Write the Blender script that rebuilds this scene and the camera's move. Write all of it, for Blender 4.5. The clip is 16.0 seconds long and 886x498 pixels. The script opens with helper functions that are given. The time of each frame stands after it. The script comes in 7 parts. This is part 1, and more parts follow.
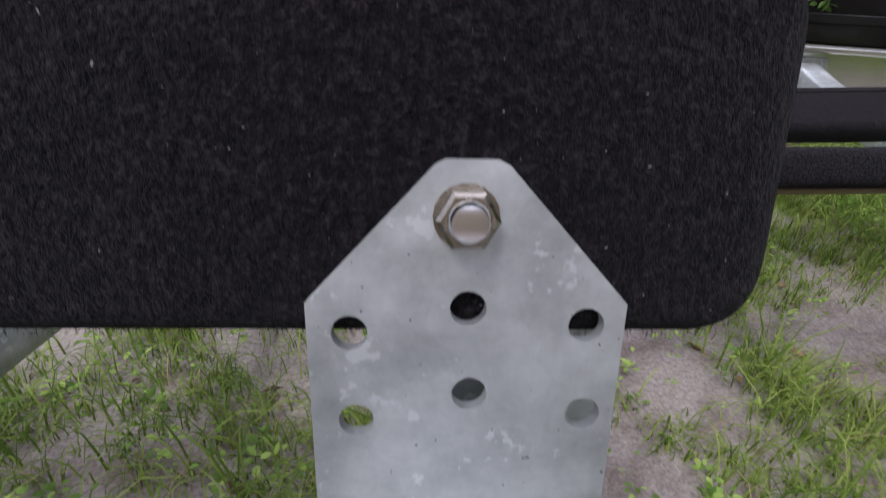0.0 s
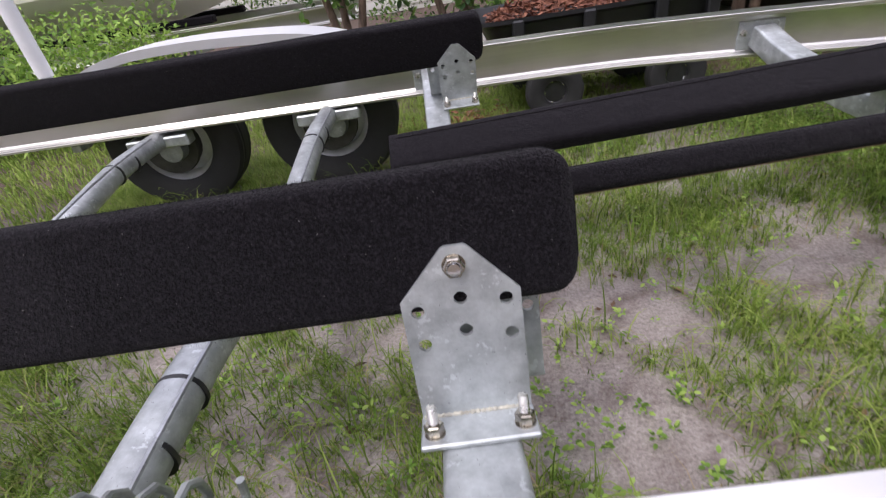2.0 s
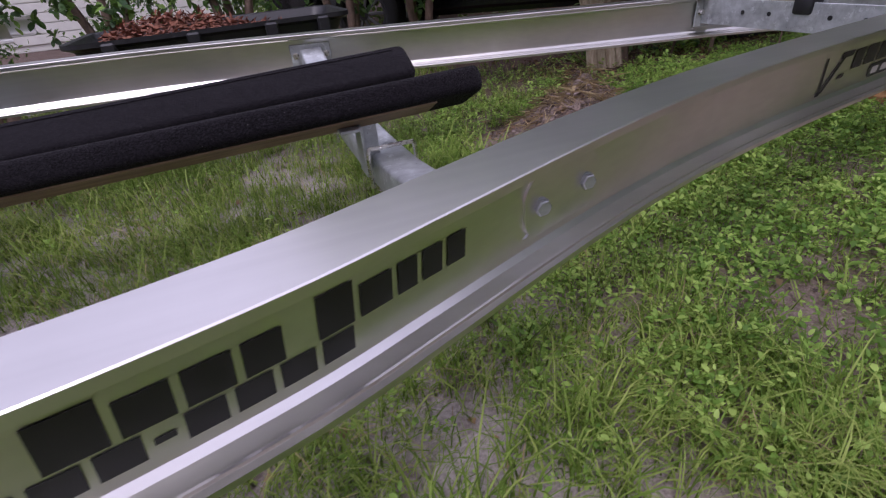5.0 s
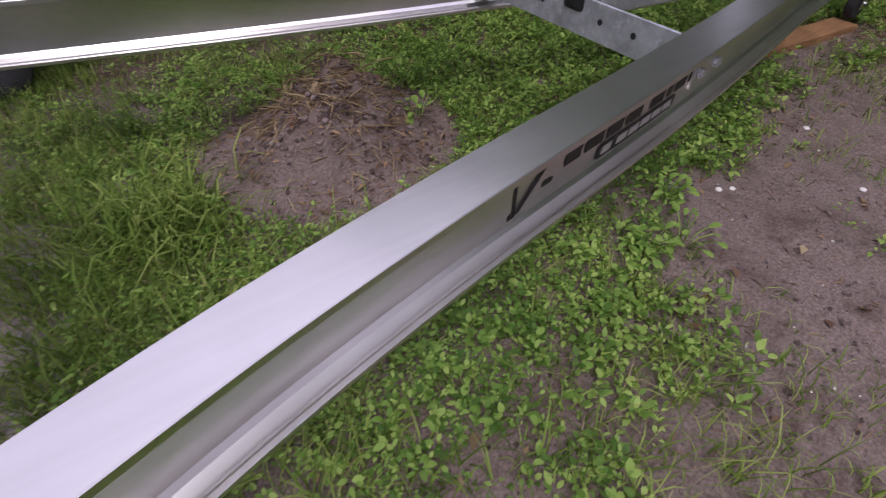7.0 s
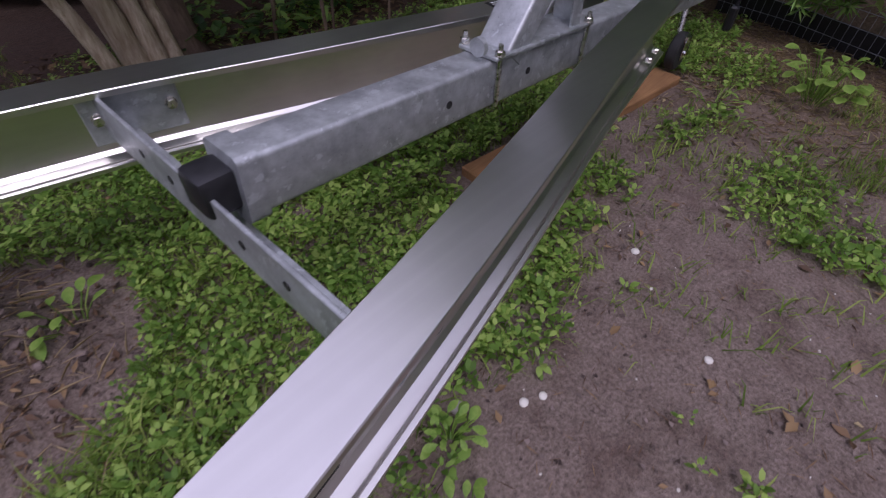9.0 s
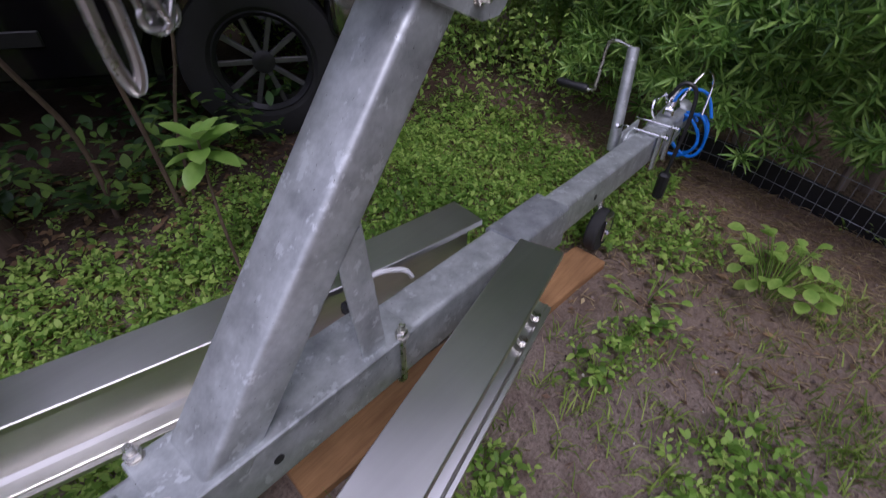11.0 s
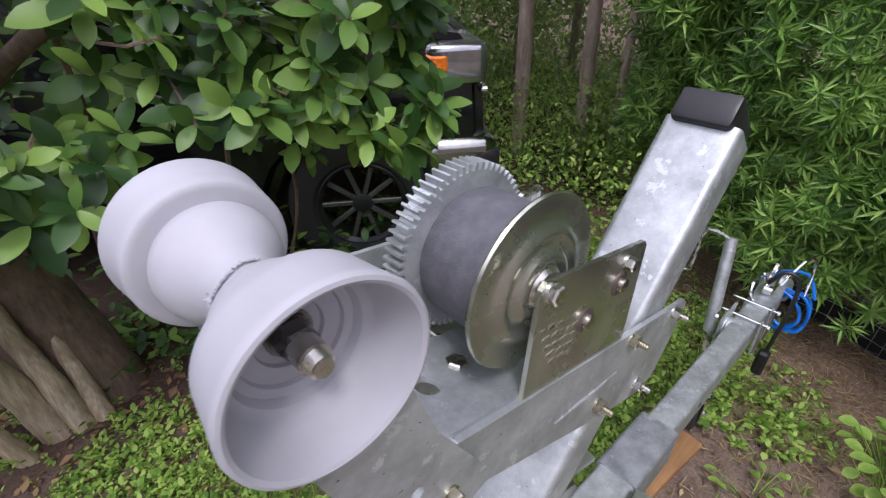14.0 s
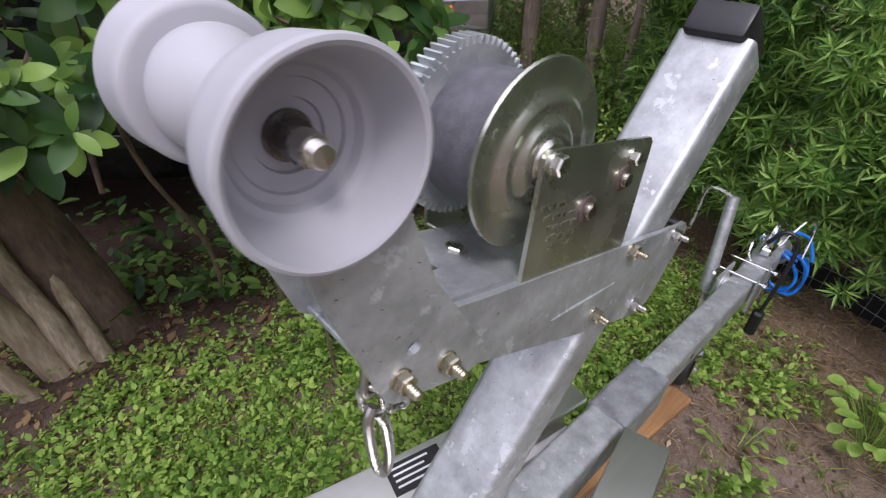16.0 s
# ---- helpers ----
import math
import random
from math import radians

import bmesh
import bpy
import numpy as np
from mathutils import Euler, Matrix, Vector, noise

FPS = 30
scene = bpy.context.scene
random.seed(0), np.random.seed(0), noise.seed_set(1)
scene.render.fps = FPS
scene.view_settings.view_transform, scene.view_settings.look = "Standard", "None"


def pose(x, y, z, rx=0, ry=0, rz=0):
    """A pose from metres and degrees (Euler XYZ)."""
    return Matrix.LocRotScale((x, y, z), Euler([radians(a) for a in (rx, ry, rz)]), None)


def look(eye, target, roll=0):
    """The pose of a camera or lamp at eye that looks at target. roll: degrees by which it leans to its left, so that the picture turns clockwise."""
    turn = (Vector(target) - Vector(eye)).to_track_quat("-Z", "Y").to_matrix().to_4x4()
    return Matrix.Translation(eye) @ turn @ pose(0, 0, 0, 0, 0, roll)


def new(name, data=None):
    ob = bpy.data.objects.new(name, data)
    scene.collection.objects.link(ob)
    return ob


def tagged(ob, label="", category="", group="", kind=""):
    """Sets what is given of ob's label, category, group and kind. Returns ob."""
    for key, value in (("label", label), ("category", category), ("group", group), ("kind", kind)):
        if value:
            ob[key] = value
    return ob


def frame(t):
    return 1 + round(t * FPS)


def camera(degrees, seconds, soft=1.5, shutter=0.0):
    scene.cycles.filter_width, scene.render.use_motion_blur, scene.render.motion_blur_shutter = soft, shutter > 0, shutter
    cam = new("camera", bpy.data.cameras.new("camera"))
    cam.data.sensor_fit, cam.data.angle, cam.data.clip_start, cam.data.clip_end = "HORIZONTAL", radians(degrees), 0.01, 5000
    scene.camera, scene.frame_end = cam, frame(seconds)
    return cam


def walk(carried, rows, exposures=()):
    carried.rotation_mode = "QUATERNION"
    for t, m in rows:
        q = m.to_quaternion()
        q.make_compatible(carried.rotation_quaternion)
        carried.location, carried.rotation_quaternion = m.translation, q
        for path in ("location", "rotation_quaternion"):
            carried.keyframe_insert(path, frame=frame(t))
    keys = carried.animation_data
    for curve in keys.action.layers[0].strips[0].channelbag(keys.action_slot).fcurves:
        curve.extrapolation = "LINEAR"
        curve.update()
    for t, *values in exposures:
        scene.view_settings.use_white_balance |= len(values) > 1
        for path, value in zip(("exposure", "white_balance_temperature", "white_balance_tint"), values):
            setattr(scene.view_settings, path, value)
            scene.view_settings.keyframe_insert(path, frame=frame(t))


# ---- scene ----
cam = camera(86.05, 16.0, soft=1.2, shutter=0.2)
PATH = [
    (0, (-0.0191, -0.8231, 0.6813), (0.0759, 0.9083, -0.3152), 2.11),
    (0.5, (-0.0122, -0.8457, 0.6365), (0.1103, 0.7300, -0.5892), 2.52),
    (1, (-0.0115, -0.8625, 0.6349), (0.0949, 0.7400, -0.5571), 1.66),
    (1.5, (0.0058, -0.9307, 0.6854), (0.0582, 0.8021, -0.3119), -1.51),
    (2, (0.0061, -1.0665, 0.8795), (-0.0607, 0.6237, -0.1876), -9.54),
    (2.5, (0.0453, -1.2168, 0.8607), (0.2096, 0.4253, -0.2692), -11.09),
    (3, (0.2101, -1.2802, 0.7322), (0.6754, 0.3109, -0.3866), -6.01),
    (3.5, (0.4065, -1.2872, 0.6697), (0.8622, 0.3483, -0.3873), -6.49),
    (4, (0.6182, -1.2640, 0.6554), (1.0928, 0.3773, -0.3843), -5.11),
    (4.2, (0.6999, -1.2548, 0.6650), (1.2032, 0.3810, -0.3697), -5.16),
    (6.3, (1.4212, -1.0008, 0.8627), (2.0320, 0.4865, -0.3268), -4.24),
    (6.5, (1.5004, -0.9717, 0.8851), (2.1506, 0.4464, -0.3664), -3.02),
    (7, (1.7397, -0.9060, 0.8967), (2.5118, 0.2705, -0.5245), -0.48),
    (7.5, (1.9751, -0.8415, 0.9168), (2.8045, 0.2904, -0.5083), -0.13),
    (8, (2.2089, -0.7669, 0.9389), (3.0753, 0.3459, -0.4792), -0.36),
    (8.5, (2.3947, -0.6747, 0.9156), (3.3521, 0.3722, -0.4942), -0.42),
    (8.7, (2.4696, -0.6456, 0.9113), (3.4678, 0.3296, -0.5215), 0.37),
    (10.8, (3.3151, -0.4033, 1.0073), (4.5067, 0.5448, -0.2892), 1.47),
    (11, (3.3813, -0.4011, 1.0555), (4.5774, 0.5881, -0.2058), 1.13),
    (11.5, (3.5082, -0.4039, 1.1632), (4.5261, 0.9118, 0.0530), -0.97),
    (12, (3.5376, -0.3919, 1.2915), (4.3955, 1.1605, 0.3674), -3.94),
    (12.5, (3.4989, -0.3548, 1.3570), (4.3479, 1.2043, 0.4359), -4.54),
    (13, (3.4859, -0.3098, 1.3688), (4.3239, 1.2090, 0.3734), -2.40),
    (13.5, (3.4708, -0.2505, 1.3747), (4.4790, 1.1067, 0.3063), -1.07),
    (14, (3.4057, -0.1935, 1.4014), (4.5458, 1.0533, 0.3310), -1.24),
    (14.5, (3.3427, -0.1613, 1.3951), (4.6131, 0.9557, 0.3283), 2.40),
    (15, (3.3061, -0.1403, 1.3859), (4.6332, 0.9245, 0.3346), 5.01),
    (15.5, (3.3069, -0.1608, 1.3616), (4.5604, 0.9033, 0.2230), 4.68),
    (16, (3.3789, -0.2192, 1.3387), (4.4793, 0.9784, 0.1748), 0.57),
]
walk(cam, [(t, look(eye, target, roll)) for t, eye, target, roll in PATH],
     exposures=[(0.0, 0.18, 6050, 14), (2.0, 0.38, 6250, 15), (3.5, -0.04, 5700, 30), (6.3, -0.12, 6000, 26), (8.5, -0.50, 5800, 30), (11.0, -0.2, 5700, 25), (12.0, 0.18, 5900, 13), (13.5, 0.42, 6050, 14), (14.7, 0.58, 6000, 21), (16.0, 0.42, 6150, 17)])

# ---- light: bright overcast, softened sun from high on the open side ----
SUN_EL, SUN_AZ = radians(60), radians(215)
world = bpy.data.worlds.new("overcast_sky")
scene.world = world
world.use_nodes = True
wn = world.node_tree.nodes
sky = wn.new("ShaderNodeTexSky")
sky.sky_type, sky.sun_disc = 'NISHITA', False
sky.sun_elevation, sky.sun_rotation = SUN_EL, SUN_AZ
sky.air_density, sky.dust_density, sky.ozone_density = 1.0, 4.0, 1.0
mixw = wn.new("ShaderNodeMix")
mixw.data_type = 'RGBA'
mixw.inputs[0].default_value = 0.8
wtc = wn.new("ShaderNodeTexCoord")
wsep = wn.new("ShaderNodeSeparateXYZ")
wmap = wn.new("ShaderNodeMapRange")
wmap.inputs[3].default_value, wmap.inputs[4].default_value = 0.43, 1.35
wcol = wn.new("ShaderNodeMix")
wcol.data_type, wcol.blend_type = 'RGBA', 'MULTIPLY'
wcol.inputs[0].default_value = 1.0
wcol.inputs[6].default_value = (8.5, 8.15, 8.95, 1)
for a, b in ((wtc.outputs["Generated"], wsep.inputs[0]), (wsep.outputs[2], wmap.inputs[0]), (wmap.outputs[0], wcol.inputs[7]), (wcol.outputs[2], mixw.inputs[7])):
    world.node_tree.links.new(a, b)
world.node_tree.links.new(sky.outputs[0], mixw.inputs[6])
world.node_tree.links.new(mixw.outputs[2], wn["Background"].inputs[0])
wn["Background"].inputs[1].default_value = 0.15
sun = new("sun", bpy.data.lights.new("sun", 'SUN'))
sun.data.energy, sun.data.angle, sun.data.color = 1.2, radians(14), (1, 0.96, 0.9)
sun.rotation_euler = (radians(90) - SUN_EL, 0, radians(180) - SUN_AZ)

# ---- materials ----
def material(name, colour=(0.5, 0.5, 0.5), rough=0.5, metal=0.0, spec=0.5):
    m = bpy.data.materials.new(name)
    m.use_nodes = True
    b = m.node_tree.nodes["Principled BSDF"]
    b.inputs["Base Color"].default_value = (*colour, 1)
    b.inputs["Roughness"].default_value = rough
    b.inputs["Metallic"].default_value = metal
    b.inputs["Specular IOR Level"].default_value = spec
    return m, m.node_tree, b

def nd(tree, kind, **kw):
    n = tree.nodes.new(kind)
    for k, v in kw.items():
        n.inputs[k].default_value = v
    return n

def coords(tree, scale=(1, 1, 1)):
    tc = tree.nodes.new("ShaderNodeTexCoord")
    mp = tree.nodes.new("ShaderNodeMapping")
    mp.inputs["Scale"].default_value = scale
    tree.links.new(tc.outputs["Object"], mp.inputs["Vector"])
    return mp.outputs["Vector"]

def ramp(tree, fac, stops):
    r = tree.nodes.new("ShaderNodeValToRGB")
    e = r.color_ramp.elements
    while len(e) < len(stops):
        e.new(0.5)
    for el, (p, c) in zip(e, stops):
        el.position, el.color = p, (*c, 1) if len(c) == 3 else c
    tree.links.new(fac, r.inputs["Fac"])
    return r.outputs["Color"]

def noise_tex(tree, vec, scale, detail=4.0, rough=0.55):
    n = nd(tree, "ShaderNodeTexNoise", Scale=scale, Detail=detail, Roughness=rough)
    tree.links.new(vec, n.inputs["Vector"])
    return n.outputs["Fac"]

def bump(tree, b, height, strength=0.3, distance=0.01):
    n = nd(tree, "ShaderNodeBump", Strength=strength, Distance=distance)
    tree.links.new(height, n.inputs["Height"])
    tree.links.new(n.outputs["Normal"], b.inputs["Normal"])

def mixc(tree, fac, a, c, mode='MIX'):
    n = tree.nodes.new("ShaderNodeMix")
    n.data_type, n.blend_type = 'RGBA', mode
    for i, v in ((0, fac), (6, a), (7, c)):
        if hasattr(v, "links"):
            tree.links.new(v, n.inputs[i])
        else:
            n.inputs[i].default_value = v if i == 0 else (*v, 1)
    return n.outputs[2]

def galvanized(name="galvanized_steel", tint=(0.443, 0.468, 0.475)):
    m, t, b = material(name, tint, 0.42, 0.6)
    v = coords(t)
    vor = nd(t, "ShaderNodeTexVoronoi", Scale=55.0)
    t.links.new(v, vor.inputs["Vector"])
    big = noise_tex(t, v, 22, 6, 0.68)
    spots = noise_tex(t, v, 34, 4, 0.7)
    c1 = ramp(t, big, [(0.3, tuple(x * 0.70 for x in tint)), (0.5, tint), (0.70, tuple(min(1, x * 1.32) for x in tint))])
    grey = t.nodes.new("ShaderNodeRGBToBW")
    t.links.new(vor.outputs["Color"], grey.inputs[0])
    c2 = mixc(t, 0.09, c1, grey.outputs[0], 'SOFT_LIGHT')
    white = ramp(t, spots, [(0.60, (0, 0, 0)), (0.63, (0.8,) * 3)])
    c3 = mixc(t, white, c2, tuple(min(1, x * 1.4) for x in tint))
    specks = noise_tex(t, v, 300, 1)
    dirt = ramp(t, specks, [(0.215, (1, 1, 1)), (0.245, (0, 0, 0))])
    c4 = mixc(t, dirt, c3, (0.09, 0.08, 0.07))
    t.links.new(c4, b.inputs["Base Color"])
    r = ramp(t, big, [(0.3, (0.36,) * 3), (0.7, (0.55,) * 3)])
    t.links.new(r, b.inputs["Roughness"])
    bump(t, b, noise_tex(t, v, 90, 4), 0.10, 0.003)
    return m

def aluminium(name="mill_aluminium", base=(0.735, 0.722, 0.70)):
    """Extruded aluminium with faint draw lines along x."""
    m, t, b = material(name, base, 0.30, 1.0)
    lines = noise_tex(t, coords(t, (0.5, 90, 90)), 1.0, 1.0, 0.4)
    cloud = noise_tex(t, coords(t), 3.5, 4)
    c = ramp(t, cloud, [(0.3, tuple(x * 0.90 for x in base)), (0.7, tuple(min(1, x * 1.08) for x in base))])
    drawn = ramp(t, lines, [(0.3, (0.95,) * 3), (0.7, (1.0,) * 3)])
    t.links.new(mixc(t, 1.0, c, drawn, 'MULTIPLY'), b.inputs["Base Color"])
    r = ramp(t, cloud, [(0.3, (0.29,) * 3), (0.7, (0.33,) * 3)])
    t.links.new(r, b.inputs["Roughness"])
    return m

M_ALU = aluminium()
M_GALV = galvanized()
M_GALV_DARK = galvanized("galvanized_steel_weathered", (0.36, 0.38, 0.40))

def carpet():
    m, t, b = material("marine_carpet", (0.006, 0.005, 0.007), 0.95, 0.0, 0.06)
    v = coords(t)
    n = noise_tex(t, v, 330, 3, 0.75)
    n2 = noise_tex(t, v, 60, 3)
    c = ramp(t, n, [(0.32, (0.0022, 0.0019, 0.0023)), (0.52, (0.0105, 0.0090, 0.0112)), (0.72, (0.034, 0.030, 0.035))])
    lint = ramp(t, noise_tex(t, v, 520, 0), [(0.875, (0, 0, 0)), (0.90, (1, 1, 1))])
    t.links.new(mixc(t, lint, c, (0.25, 0.24, 0.23)), b.inputs["Base Color"])
    b.inputs["Sheen Weight"].default_value = 0.05
    b.inputs["Sheen Roughness"].default_value = 0.5
    bump(t, b, mixc(t, 0.4, n, n2), 1.0, 0.007)
    return m
M_CARPET = carpet()

def plain(name, col, rough, metal=0.0, grain=30.0, vary=0.25, bumps=0.15):
    m, t, b = material(name, col, rough, metal)
    v = coords(t)
    n = noise_tex(t, v, grain, 5)
    c = ramp(t, n, [(0.3, tuple(x * (1 - vary) for x in col)), (0.7, tuple(min(1, x * (1 + vary)) for x in col))])
    t.links.new(c, b.inputs["Base Color"])
    r = ramp(t, n, [(0.3, (max(0.02, rough - 0.08),) * 3), (0.7, (min(1, rough + 0.08),) * 3)])
    t.links.new(r, b.inputs["Roughness"])
    bump(t, b, noise_tex(t, v, grain * 6, 3), bumps, 0.002)
    return m

M_ZINC = plain("bright_zinc_bolt", (0.62, 0.605, 0.565), 0.28, 1.0, 60, 0.2, 0.05)
M_ZINC_YELLOW = plain("yellow_zinc_plate", (0.46, 0.475, 0.41), 0.27, 0.9, 18, 0.22, 0.08)
M_RUST = plain("rust_brown_washer", (0.13, 0.098, 0.088), 0.5, 0.3, 90, 0.3, 0.2)
M_WELD = plain("stained_weld", (0.47, 0.45, 0.38), 0.55, 0.4, 90, 0.3, 0.5)
# nut colour darkened for the shade deep inside the roller's cups
M_NUT_SHADED = plain("nut_shade_in_colour", (0.17, 0.16, 0.155), 0.3, 0.9, 60, 0.3, 0.1)
M_GOLD = plain("gold_zinc_nut", (0.50, 0.46, 0.35), 0.3, 1.0, 60, 0.2, 0.05)
M_NUT = plain("tarnished_zinc_nut", (0.40, 0.37, 0.32), 0.26, 1.0, 60, 0.3, 0.1)
M_STEEL = plain("bare_steel", (0.46, 0.45, 0.44), 0.3, 1.0, 60, 0.2, 0.05)
M_ROLLER = plain("grey_urethane", (0.38, 0.38, 0.412), 0.55, 0.0, 25, 0.06, 0.08)
M_STRAP = plain("dark_grey_strap", (0.10, 0.10, 0.115), 0.75, 0.0, 90, 0.25, 0.3)
M_RUBBER = plain("tyre_rubber", (0.022, 0.022, 0.023), 0.75, 0.0, 40, 0.3, 0.2)
M_BLACK = plain("black_plastic", (0.014, 0.014, 0.016), 0.42, 0.0, 40, 0.3, 0.1)
M_INK = plain("black_vinyl_letter", (0.012, 0.012, 0.012), 0.45, 0.0, 40, 0.2, 0.02)
M_GREY_DECAL = plain("grey_vinyl", (0.30, 0.29, 0.27), 0.45, 0.0, 40, 0.1, 0.02)
M_RIM = plain("silver_painted_rim", (0.74, 0.75, 0.76), 0.35, 0.3, 30, 0.1, 0.05)
M_RIM_DARK = plain("dark_alloy_rim", (0.05, 0.05, 0.055), 0.35, 0.6, 30, 0.1, 0.05)
M_SPOKE = plain("grey_alloy_spoke", (0.15, 0.15, 0.155), 0.35, 0.6, 30, 0.1, 0.05)
M_DRUM = plain("cast_iron_drum", (0.07, 0.068, 0.065), 0.6, 0.5, 30, 0.3, 0.2)
M_CHROME = plain("chrome", (0.75, 0.75, 0.76), 0.12, 1.0, 30, 0.05, 0.02)
# chrome darkened: a duller reflection than the open sky, put into the colour
M_BUMPER = plain("dimmed_chrome_bumper", (0.36, 0.37, 0.36), 0.14, 1.0, 8, 0.2, 0.02)
M_BLUE = plain("blue_cable_jacket", (0.01, 0.16, 0.62), 0.35, 0.0, 40, 0.15, 0.05)
M_PVC = plain("white_pvc", (0.78, 0.78, 0.80), 0.4, 0.0, 20, 0.05, 0.05)
M_GEL = plain("white_gelcoat", (0.76, 0.74, 0.64), 0.22, 0.0, 4, 0.05, 0.02)
M_PAINT_BLACK = plain("black_car_paint", (0.006, 0.006, 0.008), 0.12, 0.0, 4, 0.1, 0.01)
M_GLASS_DARK = plain("dark_tinted_glass", (0.01, 0.012, 0.012), 0.05, 0.0, 3, 0.1, 0.0)
M_LENS = plain("clear_headlight_lens", (0.36, 0.37, 0.39), 0.08, 0.9, 9, 0.35, 0.1)
M_AMBER = plain("amber_marker_lens", (0.85, 0.20, 0.01), 0.25, 0.0, 60, 0.2, 0.2)
M_STUCCO = plain("white_siding_paint", (0.72, 0.71, 0.66), 0.7, 0.0, 6, 0.06, 0.1)
M_CONCRETE = plain("driveway_concrete", (0.30, 0.28, 0.26), 0.85, 0.0, 9, 0.2, 0.3)

def wood(name, a, c, scale=(2, 24, 24)):
    m, t, b = material(name, a, 0.75)
    v = coords(t, scale)
    n = noise_tex(t, v, 3.0, 6, 0.65)
    n2 = noise_tex(t, coords(t), 7, 3)
    t.links.new(mixc(t, ramp(t, n2, [(0.35, (0, 0, 0)), (0.75, (0.5,) * 3)]),
                     ramp(t, n, [(0.3, a), (0.7, c)]), tuple(x * 0.55 for x in a)), b.inputs["Base Color"])
    bump(t, b, n, 0.3, 0.003)
    return m
M_BOARD = wood("treated_pine_board", (0.25, 0.125, 0.05), (0.43, 0.235, 0.10))
M_BUNKWOOD = wood("bare_bunk_lumber", (0.20, 0.13, 0.085), (0.34, 0.24, 0.16))
M_BARK = wood("grey_brown_bark", (0.10, 0.066, 0.050), (0.29, 0.20, 0.15), (16, 16, 4))
M_BARK_PALE = wood("pale_stripped_bark", (0.30, 0.215, 0.135), (0.72, 0.62, 0.47), (26, 26, 3))
M_TRUNK_FAR = wood("far_tree_bark", (0.22, 0.165, 0.13), (0.48, 0.38, 0.31), (12, 12, 2))

def leaf_material(name, dark, mid, light, rough=0.4, trans=0.25, spec=0.5):
    m, t, b = material(name, mid, rough, 0.0, spec)
    g = t.nodes.new("ShaderNodeNewGeometry")
    v = coords(t)
    patch = noise_tex(t, v, 1.7, 3)
    f = t.nodes.new("ShaderNodeMath")
    f.operation = 'ADD'
    t.links.new(g.outputs["Random Per Island"], f.inputs[0])
    s = t.nodes.new("ShaderNodeMath")
    s.operation = 'MULTIPLY_ADD'
    t.links.new(patch, s.inputs[0])
    s.inputs[1].default_value, s.inputs[2].default_value = 1.2, -0.6
    t.links.new(s.outputs[0], f.inputs[1])
    c = ramp(t, f.outputs[0], [(0.05, dark), (0.5, mid), (0.95, light)])
    t.links.new(c, b.inputs["Base Color"])
    tr = nd(t, "ShaderNodeBsdfTranslucent")
    t.links.new(mixc(t, 0.5, c, tuple(min(1, x * 1.6) for x in light)), tr.inputs["Color"])
    mx = t.nodes.new("ShaderNodeMixShader")
    mx.inputs[0].default_value = trans
    out = t.nodes["Material Output"]
    t.links.new(b.outputs[0], mx.inputs[1])
    t.links.new(tr.outputs[0], mx.inputs[2])
    t.links.new(mx.outputs[0], out.inputs["Surface"])
    return m
M_GRASS = leaf_material("grass_blade", (0.058, 0.105, 0.014), (0.145, 0.235, 0.034), (0.32, 0.39, 0.10), 0.6, 0.26, 0.15)
M_STRAW = leaf_material("dry_straw", (0.16, 0.11, 0.05), (0.30, 0.22, 0.11), (0.45, 0.36, 0.2), 0.7, 0.2)
M_WEED = leaf_material("weed_leaf", (0.055, 0.125, 0.018), (0.19, 0.335, 0.058), (0.40, 0.54, 0.13), 0.5, 0.34, 0.25)
M_SHRUB = leaf_material("glossy_shrub_leaf", (0.015, 0.047, 0.012), (0.057, 0.132, 0.030), (0.22, 0.36, 0.07), 0.42, 0.20, 0.38)
M_SPRIG = leaf_material("pale_young_leaf", (0.10, 0.22, 0.03), (0.18, 0.33, 0.06), (0.28, 0.42, 0.10), 0.35, 0.3)
M_HEDGE = leaf_material("yew_like_hedge_leaf", (0.030, 0.085, 0.014), (0.15, 0.295, 0.05), (0.31, 0.47, 0.11), 0.42, 0.22, 0.4)
M_WOODS = leaf_material("woodland_leaf", (0.062, 0.12, 0.03), (0.165, 0.27, 0.062), (0.32, 0.43, 0.115), 0.5, 0.34)
M_LITTER = leaf_material("fallen_leaf", (0.07, 0.04, 0.022), (0.16, 0.09, 0.05), (0.32, 0.21, 0.10), 0.7, 0.1)
M_MULCH = leaf_material("red_brown_mulch", (0.09, 0.03, 0.018), (0.19, 0.065, 0.035), (0.28, 0.12, 0.07), 0.8, 0.0)
M_CRUMB = leaf_material("dark_soil_crumb", (0.05, 0.034, 0.028), (0.12, 0.088, 0.075), (0.24, 0.185, 0.165), 0.9, 0.0)
M_PEBBLE = leaf_material("pale_shell_chip", (0.45, 0.42, 0.38), (0.62, 0.58, 0.52), (0.8, 0.77, 0.7), 0.7, 0.0)

